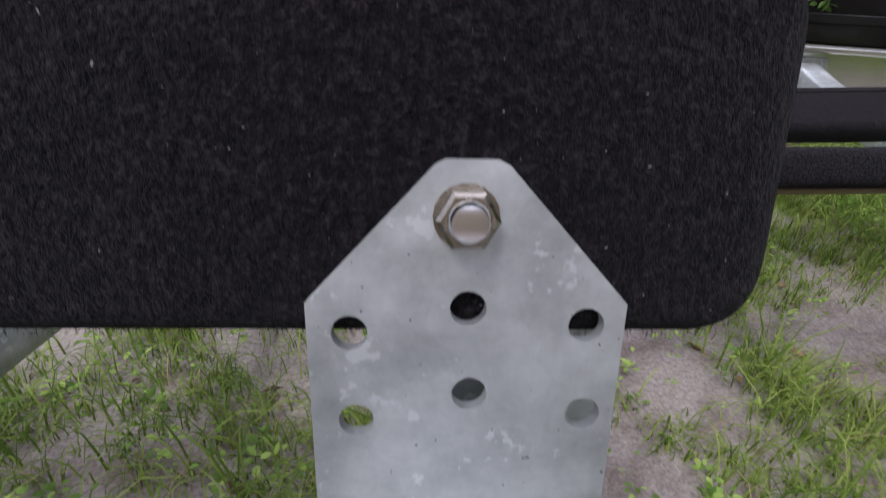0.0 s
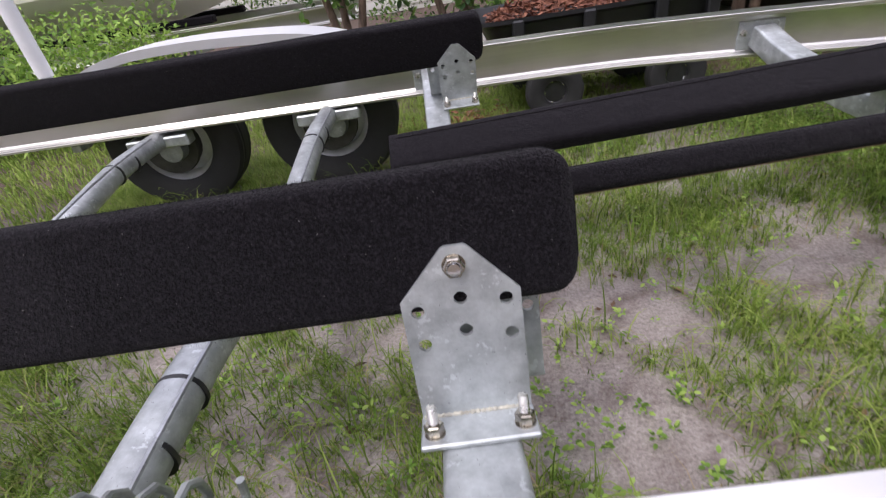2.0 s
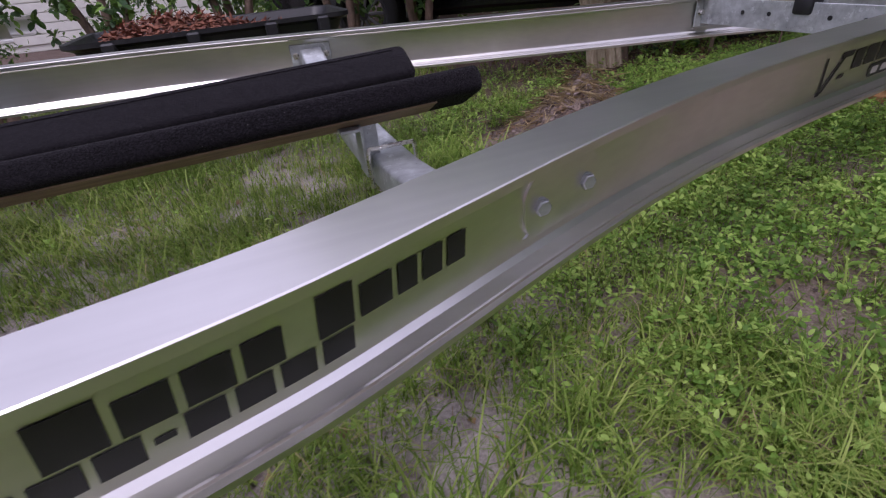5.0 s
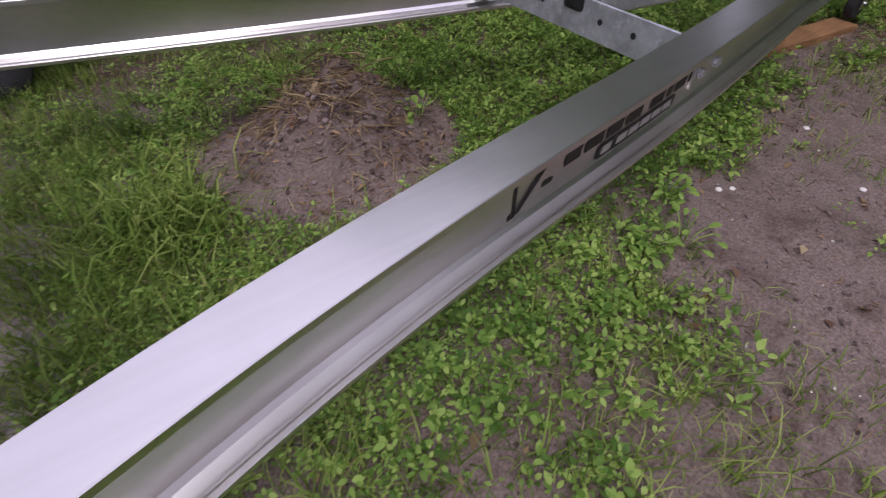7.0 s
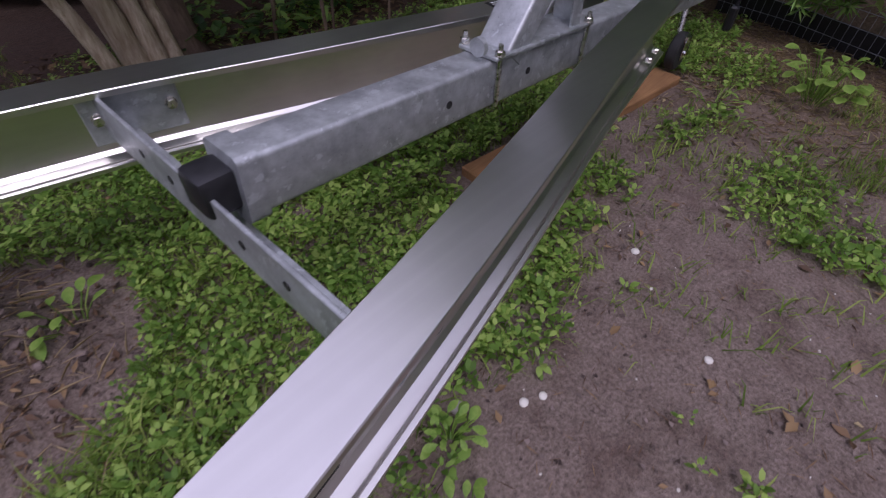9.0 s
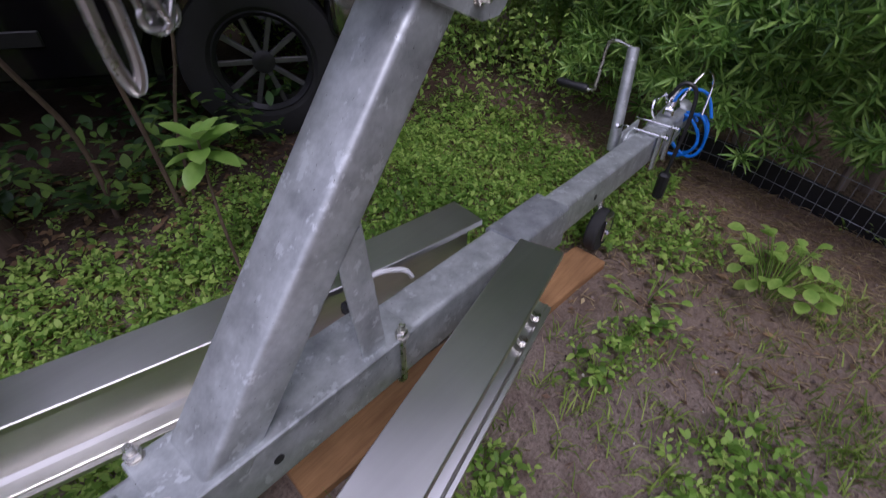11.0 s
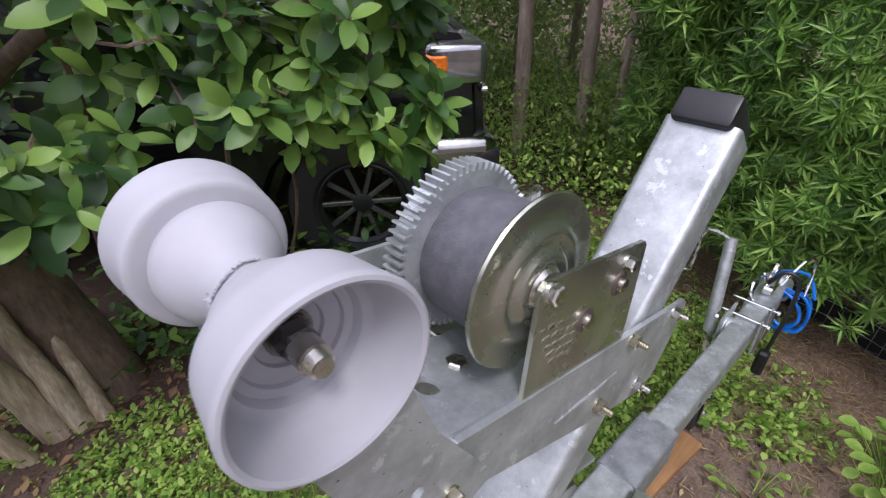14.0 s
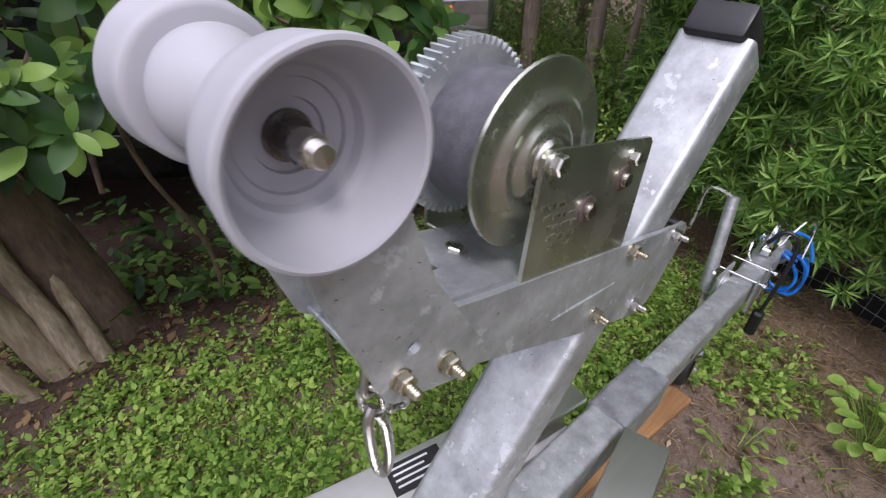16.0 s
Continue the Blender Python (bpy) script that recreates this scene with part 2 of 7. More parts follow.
def soil():
    m, t, b = material("sandy_soil", (0.25, 0.2, 0.17), 0.95, 0.0, 0.2)
    v = coords(t)
    sep = t.nodes.new("ShaderNodeSeparateXYZ")
    t.links.new(v, sep.inputs[0])
    big = noise_tex(t, v, 1.6, 5, 0.6)
    mid = noise_tex(t, v, 7, 5, 0.65)
    fine = noise_tex(t, v, 120, 4, 0.7)
    litter = noise_tex(t, coords(t, (1, 2.5, 1)), 38, 4, 0.75)
    sand = ramp(t, fine, [(0.3, (0.25, 0.213, 0.195)), (0.7, (0.50, 0.443, 0.415))])
    dirt = ramp(t, fine, [(0.3, (0.125, 0.095, 0.078)), (0.7, (0.345, 0.272, 0.232))])
    humus = ramp(t, litter, [(0.3, (0.034, 0.021, 0.017)), (0.7, (0.14, 0.084, 0.062))])
    # sand gives way to grey dirt along the trailer, towards its tongue
    mr = nd(t, "ShaderNodeMapRange")
    mr.inputs[1].default_value, mr.inputs[2].default_value = 1.0, 2.6
    t.links.new(sep.outputs[0], mr.inputs[0])
    a1 = t.nodes.new("ShaderNodeMath")
    a1.operation = 'MULTIPLY_ADD'
    t.links.new(big, a1.inputs[0])
    a1.inputs[1].default_value = 0.7
    t.links.new(mr.outputs[0], a1.inputs[2])
    s1 = ramp(t, a1.outputs[0], [(0.45, (0, 0, 0)), (0.85, (1, 1, 1))])
    ground = mixc(t, s1, sand, dirt)
    dark = ramp(t, mid, [(0.48, (0, 0, 0)), (0.68, (0.58,) * 3)])
    ground = mixc(t, dark, ground, humus)
    # leaf mould under the shrub and along the hedge
    m2 = nd(t, "ShaderNodeMapRange")
    m2.inputs[1].default_value, m2.inputs[2].default_value = 0.7, 1.5
    t.links.new(sep.outputs[1], m2.inputs[0])
    m3 = nd(t, "ShaderNodeMapRange")
    m3.inputs[1].default_value, m3.inputs[2].default_value = 4.2, 5.2
    t.links.new(sep.outputs[0], m3.inputs[0])
    needles = ramp(t, litter, [(0.3, (0.09, 0.062, 0.045)), (0.7, (0.30, 0.215, 0.15))])
    ground = mixc(t, m3.outputs[0], ground, needles)
    mm = t.nodes.new("ShaderNodeMath")
    mm.operation = 'MULTIPLY'
    t.links.new(m2.outputs[0], mm.inputs[0])
    mm.inputs[1].default_value = 0.8
    ground = mixc(t, mm.outputs[0], ground, humus)
    t.links.new(ground, b.inputs["Base Color"])
    bump(t, b, mixc(t, 0.5, mid, fine), 0.9, 0.02)
    return m
M_SOIL = soil()

# ---- building helpers ----
def finish(bm, name, mat, angle=0.6):
    bm.normal_update()
    for f in bm.faces:
        f.smooth = True
    for e in bm.edges:
        e.smooth = not (len(e.link_faces) == 2 and e.calc_face_angle(0) > angle)
    me = bpy.data.meshes.new(name)
    bm.to_mesh(me)
    bm.free()
    for m in (mat if isinstance(mat, (list, tuple)) else [mat]):
        me.materials.append(m)
    return me

def part(name, bm, mat, parent=None, label="", angle=0.6):
    ob = new(name, finish(bm, name, mat, angle))
    ob.parent = parent
    if label:
        ob["label"] = label
    return ob

def again(ob, m, parent=None):
    c = new(ob.name.split(".")[0], ob.data)
    c.parent = parent or ob.parent
    c.matrix_basis = m
    if "label" in ob:
        c["label"] = ob["label"]
    return c

def thing(name, label, category, at=(0, 0, 0), group="", kind=""):
    e = new(name)
    e.location = at
    e.empty_display_size = 0.05
    return tagged(e, label, category, group, kind)

def add_box(bm, a, b, bevel=0.0, m=None, seg=1):
    r = bmesh.ops.create_cube(bm, size=1)
    vs = r["verts"]
    for v in vs:
        v.co = Vector([(a[i] + b[i]) / 2 + v.co[i] * (b[i] - a[i]) for i in range(3)])
    if bevel:
        es = list({e for v in vs for e in v.link_edges})
        out = bmesh.ops.bevel(bm, geom=es, offset=bevel, segments=seg, affect='EDGES', profile=0.5)
        vs = list({v for f in out["faces"] for v in f.verts} | {v for v in vs if v.is_valid})
    if m is not None:
        for v in vs:
            v.co = m @ v.co
    return vs

def box_bm(a, b, bevel=0.0, m=None, seg=1):
    bm = bmesh.new()
    add_box(bm, a, b, bevel, m, seg)
    return bm

def add_lathe(bm, prof, n=32, m=None, closed=False):
    """prof: (radius, along) pairs; turned about local z."""
    rings = []
    for r, z in prof:
        rings.append([bm.verts.new((max(r, 1e-5) * math.cos(2 * math.pi * k / n), max(r, 1e-5) * math.sin(2 * math.pi * k / n), z)) for k in range(n)])
    for a, b in zip(rings, rings[1:]):
        for k in range(n):
            bm.faces.new((a[k], a[(k + 1) % n], b[(k + 1) % n], b[k]))
    for ring, flip in ((rings[0], True), (rings[-1], False)):
        if not closed:
            bm.faces.new(ring[::-1] if flip else ring)
    vs = [v for ring in rings for v in ring]
    if m is not None:
        for v in vs:
            v.co = m @ v.co
    return vs

def add_tube(bm, pts, r, n=8, taper=None, flat=1.0):
    """A round bar along points."""
    pts = [Vector(p) for p in pts]
    rings, up = [], None
    for i, p in enumerate(pts):
        d = (pts[min(i + 1, len(pts) - 1)] - pts[max(i - 1, 0)]).normalized()
        if up is None:
            up = d.orthogonal().normalized()
        up = (up - d * up.dot(d)).normalized()
        side = d.cross(up)
        rr = r if taper is None else r * taper[i]
        rings.append([bm.verts.new(p + (up * math.cos(2 * math.pi * k / n) + side * math.sin(2 * math.pi * k / n) * flat) * rr) for k in range(n)])
    for a, b in zip(rings, rings[1:]):
        for k in range(n):
            bm.faces.new((a[k], a[(k + 1) % n], b[(k + 1) % n], b[k]))
    bm.faces.new(rings[0][::-1])
    bm.faces.new(rings[-1])

def add_sweep(bm, pts, prof, up=(0, 0, 1)):
    """A profile (sideways, upwards) along points; sideways is to the left of the way."""
    pts, up = [Vector(p) for p in pts], Vector(up)
    rings = []
    for i, p in enumerate(pts):
        d = (pts[min(i + 1, len(pts) - 1)] - pts[max(i - 1, 0)]).normalized()
        side = up.cross(d).normalized()
        u = d.cross(side)
        rings.append([bm.verts.new(p + side * a + u * b) for a, b in prof])
    n = len(prof)
    for a, b in zip(rings, rings[1:]):
        for k in range(n):
            bm.faces.new((a[k], b[k], b[(k + 1) % n], a[(k + 1) % n]))
    bm.faces.new(rings[0])
    bm.faces.new(rings[-1][::-1])
    bmesh.ops.recalc_face_normals(bm, faces=bm.faces)

def rect(w, h, r=0.006, n=3):
    out = []
    for cx, cy, a0 in ((w / 2 - r, h / 2 - r, 0), (-w / 2 + r, h / 2 - r, 90), (-w / 2 + r, -h / 2 + r, 180), (w / 2 - r, -h / 2 + r, 270)):
        for k in range(n + 1):
            a = radians(a0 + 90 * k / n)
            out.append((cx + r * math.cos(a), cy + r * math.sin(a)))
    return out

def spline(pts, per=6):
    """Points on a smooth line through the given ones."""
    p = [Vector(q) for q in pts]
    out = []
    for i in range(len(p) - 1):
        a, b, c, d = p[max(i - 1, 0)], p[i], p[i + 1], p[min(i + 2, len(p) - 1)]
        for k in range(per):
            t = k / per
            out.append(0.5 * (2 * b + (c - a) * t + (2 * a - 5 * b + 4 * c - d) * t * t + (3 * b - a - 3 * c + d) * t ** 3))
    return out + [p[-1]]

def plate_bm(outline, holes, thick, m):
    """A flat plate with round holes, in the local xz plane, grown along local y."""
    bm = bmesh.new()
    loops = [outline] + [[(cx + r * math.cos(2 * math.pi * k / 20), cz + r * math.sin(2 * math.pi * k / 20)) for k in range(20)] for cx, cz, r in holes]
    edges = []
    for lp in loops:
        vs = [bm.verts.new((x, 0, z)) for x, z in lp]
        edges += [bm.edges.new((vs[i], vs[(i + 1) % len(vs)])) for i in range(len(vs))]
    bmesh.ops.triangle_fill(bm, edges=edges, use_beauty=True, use_dissolve=False)
    bmesh.ops.dissolve_limit(bm, angle_limit=0.01, verts=[], edges=[])
    faces = list(bm.faces)
    ext = bmesh.ops.extrude_face_region(bm, geom=faces)
    for v in ext["geom"]:
        if isinstance(v, bmesh.types.BMVert):
            v.co.y += thick
    bmesh.ops.recalc_face_normals(bm, faces=bm.faces)
    bm.transform(m)
    return bm

AX = {'x': Matrix.Rotation(radians(90), 4, 'Y'), '-x': Matrix.Rotation(radians(-90), 4, 'Y'), 'y': Matrix.Rotation(radians(-90), 4, 'X'), '-y': Matrix.Rotation(radians(90), 4, 'X'), 'z': Matrix.Identity(4), '-z': Matrix.Rotation(radians(180), 4, 'X')}
HEX = {}
def hexbolt(parent, at, way, af=0.019, out=0.012, mat=None, name="bolt", shank=0.0):
    """A hex head or nut of that width across its flats, with a threaded end standing out."""
    key = (af, out, mat.name, shank)
    if key not in HEX:
        bm = bmesh.new()
        c = af / 2 / math.cos(radians(30))
        add_lathe(bm, [(af * 0.62, 0), (af * 0.62, 0.0015)], 18)
        add_lathe(bm, [(c * 0.94, 0.0015), (c, 0.003), (c, out - 0.0015), (c * 0.86, out)], 6)
        if shank:
            prof, z = [], out - 0.001
            while z < out + shank:
                prof += [(af * 0.30, z), (af * 0.255, z + 0.0011)]
                z += 0.0022
            add_lathe(bm, prof + [(af * 0.2, z)], 12)
        HEX[key] = finish(bm, name, mat, 0.5)
    ob = new(name, HEX[key])
    ob.parent = parent
    m = Matrix.Translation(at) @ (AX[way] if isinstance(way, str) else way)
    ob.matrix_basis = m
    return ob

def threads(parent, at, way, r, z0, z1, mat, name="bolt_end"):
    """Threaded end of a bolt from z0 to z1 along its way."""
    bm = bmesh.new()
    prof, z = [], z0
    while z < z1:
        prof += [(r, z), (r * 0.80, z + 0.0009)]
        z += 0.0018
    add_lathe(bm, prof + [(r * 0.8, z), (r * 0.15, z + 0.0004)], 16, Matrix.Translation(at) @ AX[way])
    return part(name, bm, mat, parent)

# ---- the trailer's frame ----
BEAM_NEAR = [(-3.6, 0.928), (-2.4, 0.928), (-1.0, 0.928), (-0.2, 0.928), (0.1, 0.929), (0.35, 0.928), (0.55, 0.917), (0.75, 0.886), (0.95, 0.837), (1.1, 0.782), (1.25, 0.724), (1.4, 0.669), (1.55, 0.620), (1.75, 0.565), (2.0, 0.511), (2.25, 0.465), (2.5, 0.420), (2.75, 0.371), (3.0, 0.318), (3.3, 0.25), (3.55, 0.192), (3.8, 0.142), (4.05, 0.092)]
BEAM_FAR = [(-3.6, 0.93), (-2.4, 0.93), (-1.0, 0.93), (-0.2, 0.93), (0.35, 0.928), (0.7, 0.912), (0.95, 0.865), (1.2, 0.805), (1.5, 0.72), (1.8, 0.64), (2.1, 0.565), (2.44, 0.485), (2.8, 0.405), (3.1, 0.315), (3.5, 0.205), (3.8, 0.132), (4.05, 0.088)]
BEAM_H = 0.155
def beam_top(x):
    return 0.54 - 0.0125 * x
def beam_y(x, s=-1):
    return float(np.interp(x, [p.x for p in FINE[s]], [p.y for p in FINE[s]]))
FINE = {-1: spline([(x, y, 0) for x, y in BEAM_NEAR], 6), 1: spline([(x, y, 0) for x, y in BEAM_FAR], 6)}
HALF = [(0.0445, 0.0), (0.0445, 0.008), (0.037, 0.0095), (0.036, 0.0125), (0.033, 0.0125), (0.031, 0.0105), (0.026, 0.0115), (0.013, 0.0165), (0.0065, 0.024), (0.004, 0.036),
        (0.004, 0.124), (0.007, 0.135), (0.014, 0.1425), (0.030, 0.1455), (0.034, 0.1425), (0.0445, 0.1425), (0.0445, 0.1535), (0.043, 0.155)]
I_PROFILE = HALF + [(-u, v) for u, v in HALF[::-1]]

trailer = thing("boat_trailer", "aluminium I-beam boat trailer frame with galvanized axles on grass", "trailer")
def side_beam(s):
    bm = bmesh.new()
    pts = [(p.x, s * p.y, beam_top(p.x) - BEAM_H) for p in FINE[s]]
    add_sweep(bm, pts, I_PROFILE)
    return part("side_beam", bm, M_ALU, trailer, "bare aluminium I-beam side rail bending in towards the tongue", 0.45)
beam_near, beam_far = side_beam(-1), side_beam(1)

def web_plate(s, x, inside, w=0.135):
    """Rounded reinforcing plate with two bolts on the web."""
    y = beam_y(x, s)
    slope = (beam_y(x + 0.05, s) - beam_y(x - 0.05, s)) / 0.1
    ang = math.atan2(s * slope, 1)
    side = -s if inside else s
    m = Matrix.Translation((x, s * y + side * 0.0045, beam_top(x) - 0.078)) @ Matrix.Rotation(ang, 4, 'Z')
    bm = bmesh.new()
    n = 8
    pts = []
    for cx, cz, a0 in ((w / 2 - 0.03, 0.012, 0), (-w / 2 + 0.03, 0.012, 90), (-w / 2 + 0.03, -0.012, 180), (w / 2 - 0.03, -0.012, 270)):
        pts += [(cx + 0.03 * math.cos(radians(a0 + 90 * k / n)), cz + 0.03 * math.sin(radians(a0 + 90 * k / n))) for k in range(n + 1)]
    bm = plate_bm(pts, [], 0.004 * side, m)
    p = part("web_plate", bm, M_ALU, trailer)
    for dx in (0.045 - w / 2 - 0.015, w / 2 - 0.03):
        hexbolt(p, m @ Vector((dx, 0.004 * side, 0)), 'y' if side > 0 else '-y', 0.02, 0.011, M_GALV, "bolt")
for x0 in (0.02, 1.33, 2.80):
    for s in (-1, 1):
        web_plate(s, x0, False, 0.16 if x0 < 2 else 0.14)

def vee_tube(x, z_end, z_mid, w, h, bow=(0.6, 0.36)):
    """Cross tube that dips in the middle, with a bolted plate at each end."""
    bm = bmesh.new()
    e = {k: beam_y(x + 0.045, k) - 0.009 for k in (-1, 1)}
    y1, y0 = bow
    knee = z_mid + 0.012
    z1 = knee + (z_end - knee) * (y1 - y0) / (0.93 - y0)
    pts = spline([(x, -e[-1], z_end), (x, -y1, z1), (x, -y0, knee), (x, -0.2, z_mid + 0.002), (x, 0, z_mid), (x, 0.2, z_mid + 0.002), (x, y0, knee), (x, y1, z1), (x, e[1], z_end)], 5)
    add_sweep(bm, pts, rect(w, h, 0.008))
    t = part("cross_tube", bm, M_GALV, trailer, "galvanized square cross tube dipping in the middle")
    for s in (-1, 1):
        turn = math.atan(s * (beam_y(x + 0.05, s) - beam_y(x - 0.05, s)) / 0.1)
        m = Matrix.Translation((x, s * (beam_y(x, s) - 0.010), z_end)) @ Matrix.Rotation(turn, 4, 'Z')
        f = part("end_plate", box_bm((-0.075, -0.004, -0.05), (0.075, 0.004, 0.05), 0.002, m), M_GALV, t)
        for dx in (-0.056, 0.056):
            hexbolt(f, m @ Vector((dx, -s * 0.004, 0.01)), m.to_3x3().to_4x4() @ AX['y' if s < 0 else '-y'], 0.019, 0.013, M_ZINC, "bolt")
    return t
vee_tube(0.0, 0.4485, 0.296, 0.084, 0.075, (0.66, 0.44))
vee_tube(-2.3, 0.4485, 0.296, 0.084, 0.075, (0.66, 0.44))
vee_tube(1.225, 0.440, 0.335, 0.080, 0.075)

# angle cross bar in front
bm = box_bm((2.745, -0.372, 0.402), (2.752, 0.405, 0.494), 0.0015)
xbar = part("cross_bar", bm, M_GALV, trailer, "galvanized steel angle cross bar with bolt holes")
part("flange", box_bm((2.753, -0.364, 0.402), (2.795, 0.392, 0.408), 0.0015), M_GALV, xbar)
# black discs on the uncut face stand for the shaded inside of bolt holes
for y0 in (-0.30, -0.2, -0.095, 0.115, 0.22):
    bm = bmesh.new()
    add_lathe(bm, [(0.0075, 0), (0.0075, 0.0012)], 14, Matrix.Translation((2.7445, y0, 0.452 if abs(y0) < 0.25 else 0.43)) @ AX['-x'])
    part("dark_hole_disc", bm, M_BLACK, xbar)
for s in (-1, 1):
    y = s * (beam_y(2.80, s) - 0.012)
    tilt = Matrix.Translation((2.80, y, 0.44)) @ Matrix.Rotation(-s * math.atan(0.235), 4, 'Z')
    f = part("end_plate", box_bm((-0.085, -0.003, -0.05), (0.085, 0.003, 0.052), 0.002, tilt), M_GALV, xbar)
    for dx in (-0.062, 0.066):
        hexbolt(f, tilt @ Vector((dx, -s * 0.003, 0.003)), tilt.to_3x3().to_4x4() @ AX['y' if s < 0 else '-y'], 0.019, 0.013, M_ZINC, "bolt")

# tongue
def tongue_top(x):
    return 0.535 - 0.062 * (x - 2.8)
bm = bmesh.new()
add_sweep(bm, [(x, 0, tongue_top(x) - 0.05) for x in (2.80, 3.2, 3.6, 4.0, 4.2)], rect(0.082, 0.1, 0.009))
tongue = part("tongue", bm, M_GALV, trailer, "galvanized box tongue running forward between the beams")
bm = bmesh.new()
add_sweep(bm, [(x, 0, tongue_top(x) - 0.05) for x in (4.1, 4.4, 4.8, 5.02)], rect(0.066, 0.088, 0.008))
part("front_tube", bm, M_GALV, tongue, "slimmer galvanized tube sliding out of the sleeve")
bm = bmesh.new()
add_sweep(bm, [(x, 0, tongue_top(x) - 0.05) for x in (2.788, 2.822)], rect(0.094, 0.113, 0.012))
part("collar", bm, M_GALV, tongue)
part("plug", box_bm((2.735, -0.034, 0.455), (2.795, 0.034, 0.524), 0.012, None, 2), M_BLACK, tongue, "black rubber end plug")
for x0, hw in ((3.222, 0.0412), (3.485, 0.0412), (4.45, 0.0332)):
    for s in (-1, 1):
        # thin black disc in place of a hole's dark inside
        bm = bmesh.new()
        add_lathe(bm, [(0.008, 0), (0.008, 0.001)], 14, Matrix.Translation((x0, s * hw, tongue_top(x0) - 0.052)) @ AX['y' if s > 0 else '-y'])
        part("dark_hole_disc", bm, M_BLACK, tongue)
# sleeve where the beams close on the tongue
bm = bmesh.new()
add_sweep(bm, [(x, 0, tongue_top(x) - 0.048) for x in (4.06, 4.15, 4.26)], rect(0.092, 0.108, 0.010))
part("sleeve", bm, M_GALV_DARK, tongue)
for s in (-1, 1):
    x0 = 3.93
    hexbolt(tongue, (x0, s * (beam_y(x0, s) + 0.03), beam_top(x0) - 0.135), 'z', 0.018, 0.012, M_ZINC, "bolt")
    hexbolt(tongue, (x0 + 0.07, s * (beam_y(x0 + 0.07, s) + 0.03), beam_top(x0) - 0.135), 'z', 0.018, 0.012, M_ZINC, "bolt")

# strap clamp over the near beam
clamp = part("clamp", box_bm((-0.141, -0.978, 0.5425), (-0.136, -0.880, 0.562), 0.001), M_GALV, trailer)
part("clamp_angle", box_bm((-0.126, -0.978, 0.5425), (-0.121, -0.880, 0.558), 0.001), M_GALV, clamp)
part("clamp_strap", box_bm((-0.136, -0.978, 0.5425), (-0.126, -0.880, 0.546), 0.001), M_GALV, clamp)
bm = bmesh.new()
add_tube(bm, spline([(-0.13, -0.975, 0.552), (-0.128, -0.984, 0.53), (-0.11, -0.986, 0.46), (-0.09, -0.984, 0.385), (-0.085, -0.965, 0.365)], 4), 0.0055, 8)
part("clamp_rod", bm, M_GALV, clamp)

# axles, wheels and far fender
def axle(x):
    bm = bmesh.new()
    pts = spline([(x, -0.93, 0.365), (x, -0.62, 0.368), (x, -0.42, 0.355), (x, -0.2, 0.325), (x, 0, 0.318), (x, 0.2, 0.325), (x, 0.42, 0.35), (x, 0.62, 0.368), (x, 0.93, 0.365)], 5)
    add_sweep(bm, pts, rect(0.07, 0.07, 0.031, 6))
    a = part("axle", bm, M_GALV, trailer, "bent galvanized axle tube with zip-tied brake line")
    for s in (-1, 1):
        for y0 in (0.55, 0.66):
            bm = bmesh.new()
            zz = 0.362
            add_sweep(bm, [(x, s * y0 - 0.004, zz), (x, s * y0 + 0.004, zz)], rect(0.076, 0.078, 0.034, 6))
            part("zip_tie", bm, M_BLACK, a)
        part("hanger", box_bm((x - 0.13, s * 0.93 - 0.05, 0.335), (x + 0.13, s * 0.93 + 0.02, 0.381), 0.006), M_GALV, a, "galvanized axle hanger plate")
        bm = bmesh.new()
        add_lathe(bm, [(0.05, 0), (0.055, 0.02), (0.055, 0.07), (0.03, 0.09)], 20, Matrix.Translation((x, s * 0.95, 0.30)) @ AX['y' if s > 0 else '-y'])
        part("hub", bm, M_GALV_DARK, a)
        bm = bmesh.new()
        add_lathe(bm, [(0.03, 0.0), (0.118, 0.004), (0.122, 0.012), (0.122, 0.022), (0.112, 0.028), (0.112, 0.075)], 28, Matrix.Translation((x - 0.028, s * 1.0, 0.30)) @ AX['y' if s > 0 else '-y'])
        part("brake_drum", bm, M_DRUM, a, "dark cast brake drum")
    bm = bmesh.new()
    add_tube(bm, spline([(x + 0.035, y, 0.405 - 0.045 * max(0, 1 - abs(y) / 0.5)) for y in (-0.8, -0.6, -0.4, -0.2, 0, 0.2, 0.4, 0.6, 0.8)], 3), 0.004, 6)
    part("brake_line", bm, M_GALV_DARK, a)
    return a
axle(-0.445), axle(-1.165)

